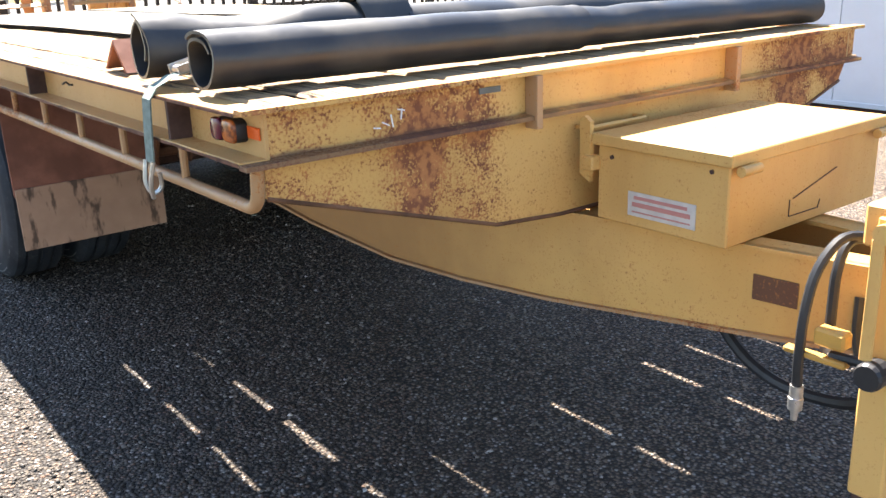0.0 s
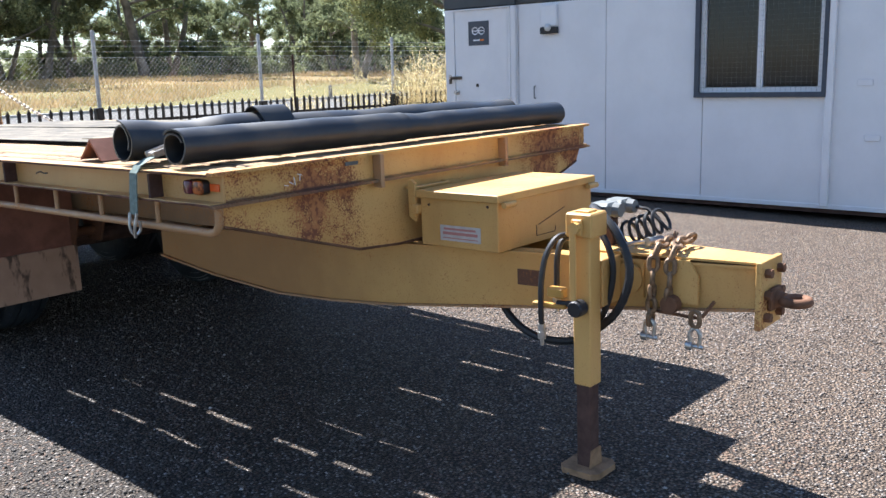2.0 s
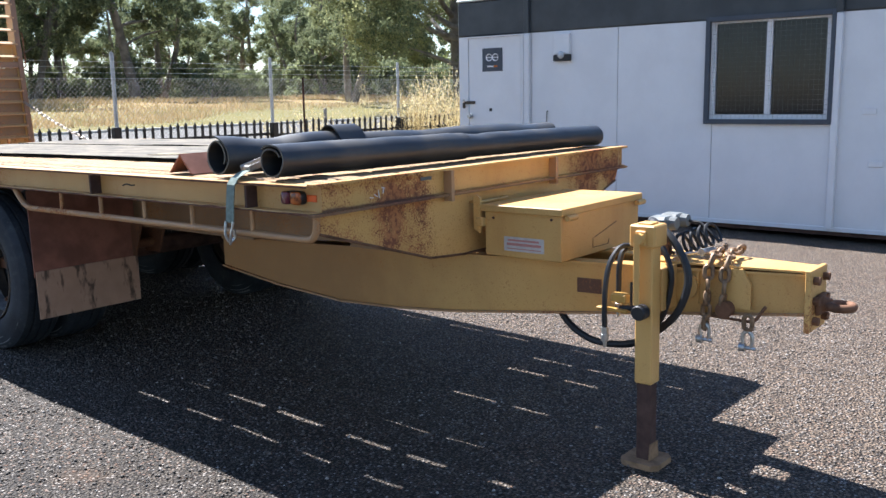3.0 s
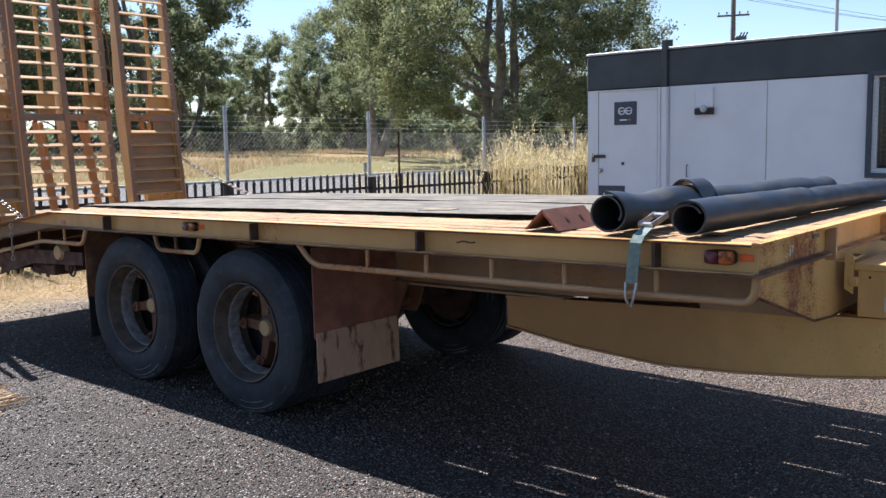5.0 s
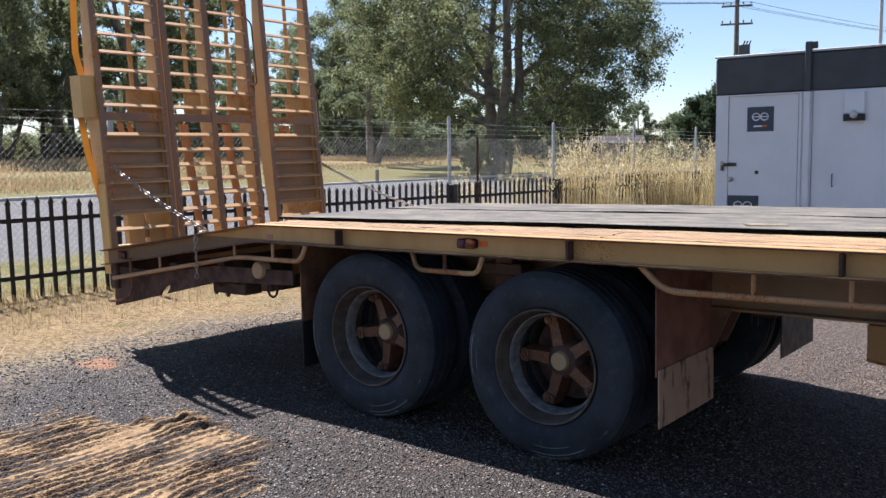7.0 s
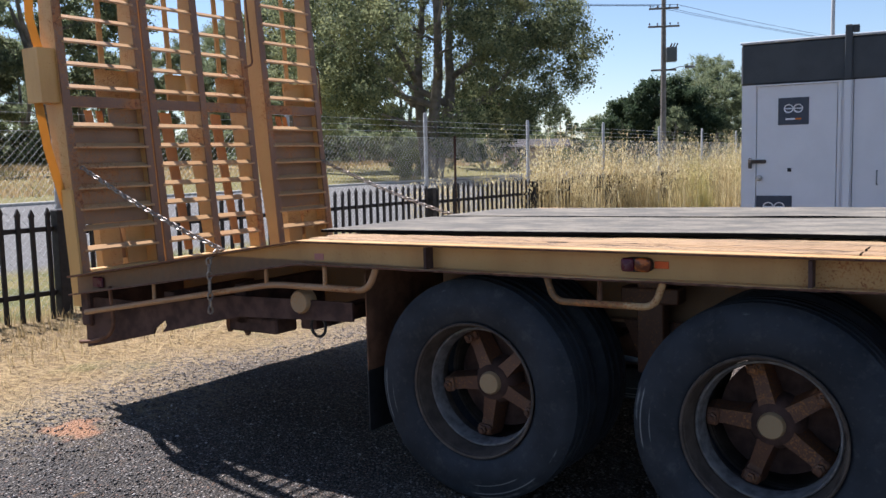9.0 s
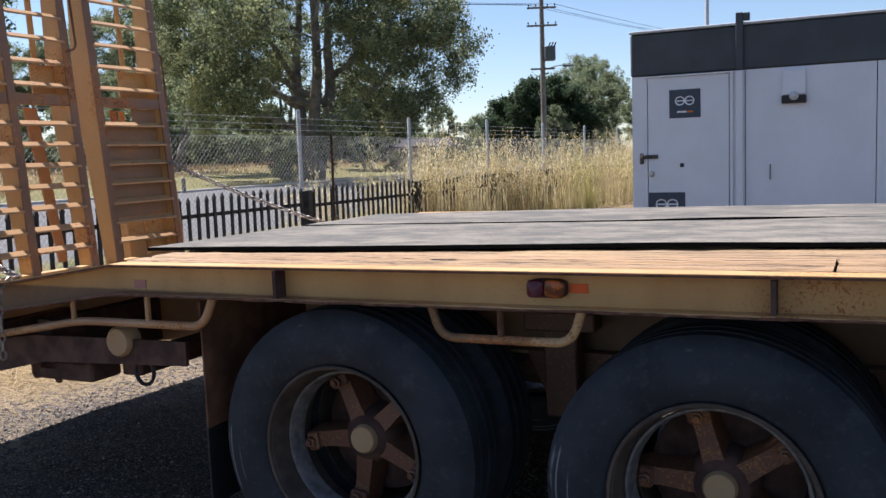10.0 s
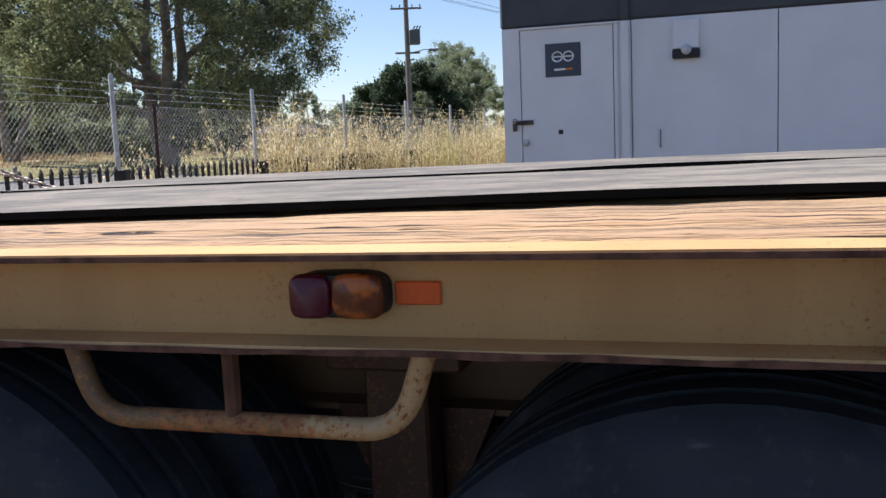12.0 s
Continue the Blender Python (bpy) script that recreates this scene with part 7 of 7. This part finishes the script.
def ratchet_strap():
    strap = thing("ratchet_strap", (0.86, 2.28, 1.2), "grey-green ratchet strap over the rubber rolls, hooked to the rail", "strap")

    def band(pts, w=0.025):
        bm = bmesh.new()
        rows = []
        for x, y, z in pts:
            rows.append([bm.verts.new((x + dx, y + s, z)) for s in (-w, w) for dx in (0, 0.004)])
        for a, b in zip(rows, rows[1:]):
            for i, j in ((0, 1), (1, 3), (3, 2), (2, 0)):
                bm.faces.new((a[i], a[j], b[j], b[i]))
        bm.faces.new(rows[0])
        bm.faces.new(rows[-1])
        return bm
    part("webbing", band([(0.93, 2.225, zr + 0.040), (0.88, 2.225, zr + 0.030), (0.836, 2.23, zr + 0.008), (0.817, 2.235, zr - 0.02), (0.815, 2.245, 1.08), (0.813, 2.25, 1.0)]), m_strap, strap)
    bm = bmesh.new()
    sweep(bm, bend([(0.812, 2.274, 1.005), (0.802, 2.27, 0.945), (0.815, 2.26, 0.915), (0.84, 2.255, 0.93), (0.835, 2.25, 0.97)], 0.02), 0.006, 6)
    sweep(bm, bend([(0.812, 2.226, 1.005), (0.802, 2.235, 0.945), (0.812, 2.25, 0.91)], 0.02), 0.006, 6)
    part("hook", bm, m_bright, strap)
    bm = bmesh.new()
    m = Matrix.Translation((0.965, 2.235, zr + 0.058)) @ Matrix.Rotation(radians(-14), 4, "Y") @ Matrix.Scale(0.8, 4)
    for s in (-0.035, 0.035):
        box(bm, -0.09, 0.09, s - 0.003, s + 0.003, -0.016, 0.016, 0.001, m)
    box(bm, 0.06, 0.085, -0.034, 0.034, -0.012, 0.012, 0.003, m)
    box(bm, -0.085, -0.06, -0.034, 0.034, -0.010, 0.010, 0.003, m)
    part("ratchet", bm, m_bright, strap, "steel ratchet handle")


ratchet_strap()


def orange_strap():
    bm = bmesh.new()
    pts = [(0.86, 8.86, 2.95), (0.84, 8.84, 2.35), (0.855, 8.80, 2.19), (0.835, 8.80, 1.88), (0.86, 8.77, 1.6), (0.93, 8.72, 1.22)]
    rows = [[bm.verts.new((x + u, y + v, z)) for u, v in ((-0.02, 0.012), (0.02, -0.012), (0.021, -0.009), (-0.019, 0.015))] for x, y, z in pts]
    for a, b in zip(rows, rows[1:]):
        for i in range(4):
            bm.faces.new((a[i], a[(i + 1) % 4], b[(i + 1) % 4], b[i]))
    solo("tie_strap", bm, m_strap_orange, "orange webbing strap tied down the raised ramp", "strap")


orange_strap()


def ply_scrap():
    bm = bmesh.new()
    z = deck_z(3.95) + 0.0185
    m = Matrix.Translation((1.69, 3.97, z)) @ Matrix.Rotation(radians(22), 4, "Z")
    vs = prism(bm, [(-0.08, -0.11), (0.05, -0.12), (0.08, 0.02), (0.045, 0.10), (-0.03, 0.06), (-0.085, 0.09)], 0.0, 0.003, "z")
    bmesh.ops.transform(bm, matrix=m, verts=vs)
    solo("plywood_scrap", bm, m_ply, "pale torn scrap of plywood lying on the rubber belt", "plywood scrap")


m_ply = plain("pale_plywood", (0.27, 0.22, 0.135), 0.85, vary=0.5, scale=25)
ply_scrap()


# ---- loose ground cover ----
def pebbles():
    rng = np.random.default_rng(9)
    n = 70000
    x, y = rng.uniform(-2.6, 4.6, n), rng.uniform(-1.0, 8.6, n)
    s = 0.003 + 0.008 * rng.uniform(0, 1, n) ** 2
    octa = np.array([(1, 0, 0), (-1, 0, 0), (0, 1, 0), (0, -1, 0), (0, 0, 1), (0, 0, -1)], float)
    tri = np.array([(0, 2, 4), (2, 1, 4), (1, 3, 4), (3, 0, 4), (2, 0, 5), (1, 2, 5), (3, 1, 5), (0, 3, 5)])
    v = octa[None] * s[:, None, None] * rng.uniform(0.55, 1.3, (n, 6, 1)) * np.array((1, 1, 0.7))
    a = rng.uniform(0, np.pi, n)
    vx = v[..., 0] * np.cos(a)[:, None] - v[..., 1] * np.sin(a)[:, None]
    vy = v[..., 0] * np.sin(a)[:, None] + v[..., 1] * np.cos(a)[:, None]
    z = np.array([ground_z(p, q) for p, q in zip(x, y)])
    v = np.stack([vx + x[:, None], vy + y[:, None], v[..., 2] + (z + s * 0.3)[:, None]], -1).reshape(-1, 3)
    f = (tri[None] + 6 * np.arange(n)[:, None, None]).reshape(-1, 3)
    me = bpy.data.meshes.new("gravel")
    me.vertices.add(len(v))
    me.vertices.foreach_set("co", v.astype(np.float32).ravel())
    me.loops.add(f.size)
    me.loops.foreach_set("vertex_index", f.ravel())
    me.polygons.add(len(f))
    me.polygons.foreach_set("loop_start", np.arange(0, f.size, 3))
    me.update(calc_edges=True)
    me.materials.append(m_pebble)
    tagged(new("gravel", me), "loose grey gravel stones over the yard", "gravel", kind="stuff")


def pebble_material():
    k = Mat("gravel_stone", 0.7, spec=0.4)
    r = k.island()
    x, y, z = k.axes()
    # Same split as the ground: darker stones left, lowered further for trailer shade.
    col = k.mix(r, (0.033, 0.028, 0.0235), (0.135, 0.115, 0.096))
    warm = k.mix(r, (0.085, 0.07, 0.06), (0.30, 0.245, 0.20))
    col = k.mix(k.step(k.math("ADD", x, k.math("MULTIPLY", k.noise(0.9, 4), 2.0)), 1.0, 4.2), col, warm)
    col = k.mix(k.step(r, 0.965, 0.975), col, (0.42, 0.38, 0.34))
    return k.done(col)


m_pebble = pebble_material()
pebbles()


def clay_patch():
    """Orange clay churned by a tracked machine: a low patch with ridges across it."""
    nx, ny, cx, cy, half = 300, 300, -0.5, 6.5, 1.4
    v, f = [], []
    for j in range(ny + 1):
        for i in range(nx + 1):
            x, y = cx - half + 2 * half * i / nx, cy - half + 2 * half * j / ny
            u, w = (x - cx) * 0.998 + (y - cy) * 0.06, (y - cy) * 0.998 - (x - cx) * 0.06
            edge = 1 - smooth01(0.55, 1.0, math.hypot(u / 1.05, w / 1.1) + 0.3 * noise.noise((x * 2.2, y * 2.2, 4)))
            ridge = 0.5 + 0.5 * math.sin(w * 92 + 0.9 * noise.noise((x * 1.2, y * 1.2, 9)))
            band = smooth01(0.0, 0.35, noise.noise((u * 1.1, w * 3.5, 2)) + 0.34)
            clod = max(0.0, noise.noise((x * 8, y * 10, 5)) - 0.05) * smooth01(0.35, 0.8, u + 0.3 * w)
            z = -0.02 + edge * (0.028 + 0.026 * ridge * band * (0.75 + 0.6 * noise.noise((x * 3, y * 9, 3))) + 0.10 * clod + 0.008 * noise.noise((x * 24, y * 24, 6)))
            v.append((x, y, ground_z(x, y) + z))
    for j in range(ny):
        for i in range(nx):
            a = j * (nx + 1) + i
            f.append((a, a + 1, a + nx + 2, a + nx + 1))
    me = pydata("clay_patch", v, f, m_clay)
    me.polygons.foreach_set("use_smooth", [True] * len(me.polygons))
    tagged(new("clay_patch", me), "orange clay patch with track marks on the gravel", "ground", kind="structure")


def clay_material():
    k = Mat("orange_clay", 0.95, spec=0.15)
    n = k.noise(18, 5, 0.65)
    clay = k.mix(k.step(n, 0.35, 0.65), (0.37, 0.245, 0.125), (0.22, 0.14, 0.075))
    cell = k.t.nodes.new("ShaderNodeTexVoronoi")
    k.put(cell.inputs["Vector"], k.pos)
    cell.inputs["Scale"].default_value = 78
    hue = k.t.nodes.new("ShaderNodeSeparateColor")
    k.put(hue.inputs[0], cell.outputs["Color"])
    stones = k.mix(hue.outputs[0], (0.026, 0.021, 0.017), (0.108, 0.088, 0.07))
    far = k.t.nodes.new("ShaderNodeVectorMath")
    far.operation = "DISTANCE"
    k.put(far.inputs[0], k.stretch(1, 1, 0))
    far.inputs[1].default_value = (-0.45, 6.5, 0)
    thin = k.math("ADD", k.step(far.outputs["Value"], 0.6, 1.4, -0.03, 0.16), k.math("MULTIPLY", k.noise(2.6, 3), 0.30))
    smear = k.math("ADD", k.math("MULTIPLY", k.noise(1.5, 4, 0.6, k.stretch(1.4, 7, 1)), 0.58), k.math("MULTIPLY", k.noise(32, 4, 0.65), 0.42))
    px, py, pz = k.axes()
    across = k.math("ADD", k.math("MULTIPLY", py, 0.998 * 92), k.math("MULTIPLY", px, -0.06 * 92))
    across = k.math("ADD", across, k.math("MULTIPLY", k.noise(3.0, 3), 5.0))
    smear = k.math("ADD", smear, k.math("MULTIPLY", k.math("SINE", across), 0.085))
    soil = k.mix(k.noise(30, 3), (0.035, 0.024, 0.017), (0.12, 0.075, 0.045))
    col = k.mix(k.step(k.math("SUBTRACT", smear, thin), 0.24, 0.34), stones, soil)
    col = k.mix(k.step(k.math("SUBTRACT", smear, thin), 0.33, 0.42), col, clay)
    k.bump(k.math("ADD", n, k.math("MULTIPLY", cell.outputs["Distance"], -0.6)), 0.9, 0.014)
    return k.done(col)


m_clay = clay_material()
clay_patch()
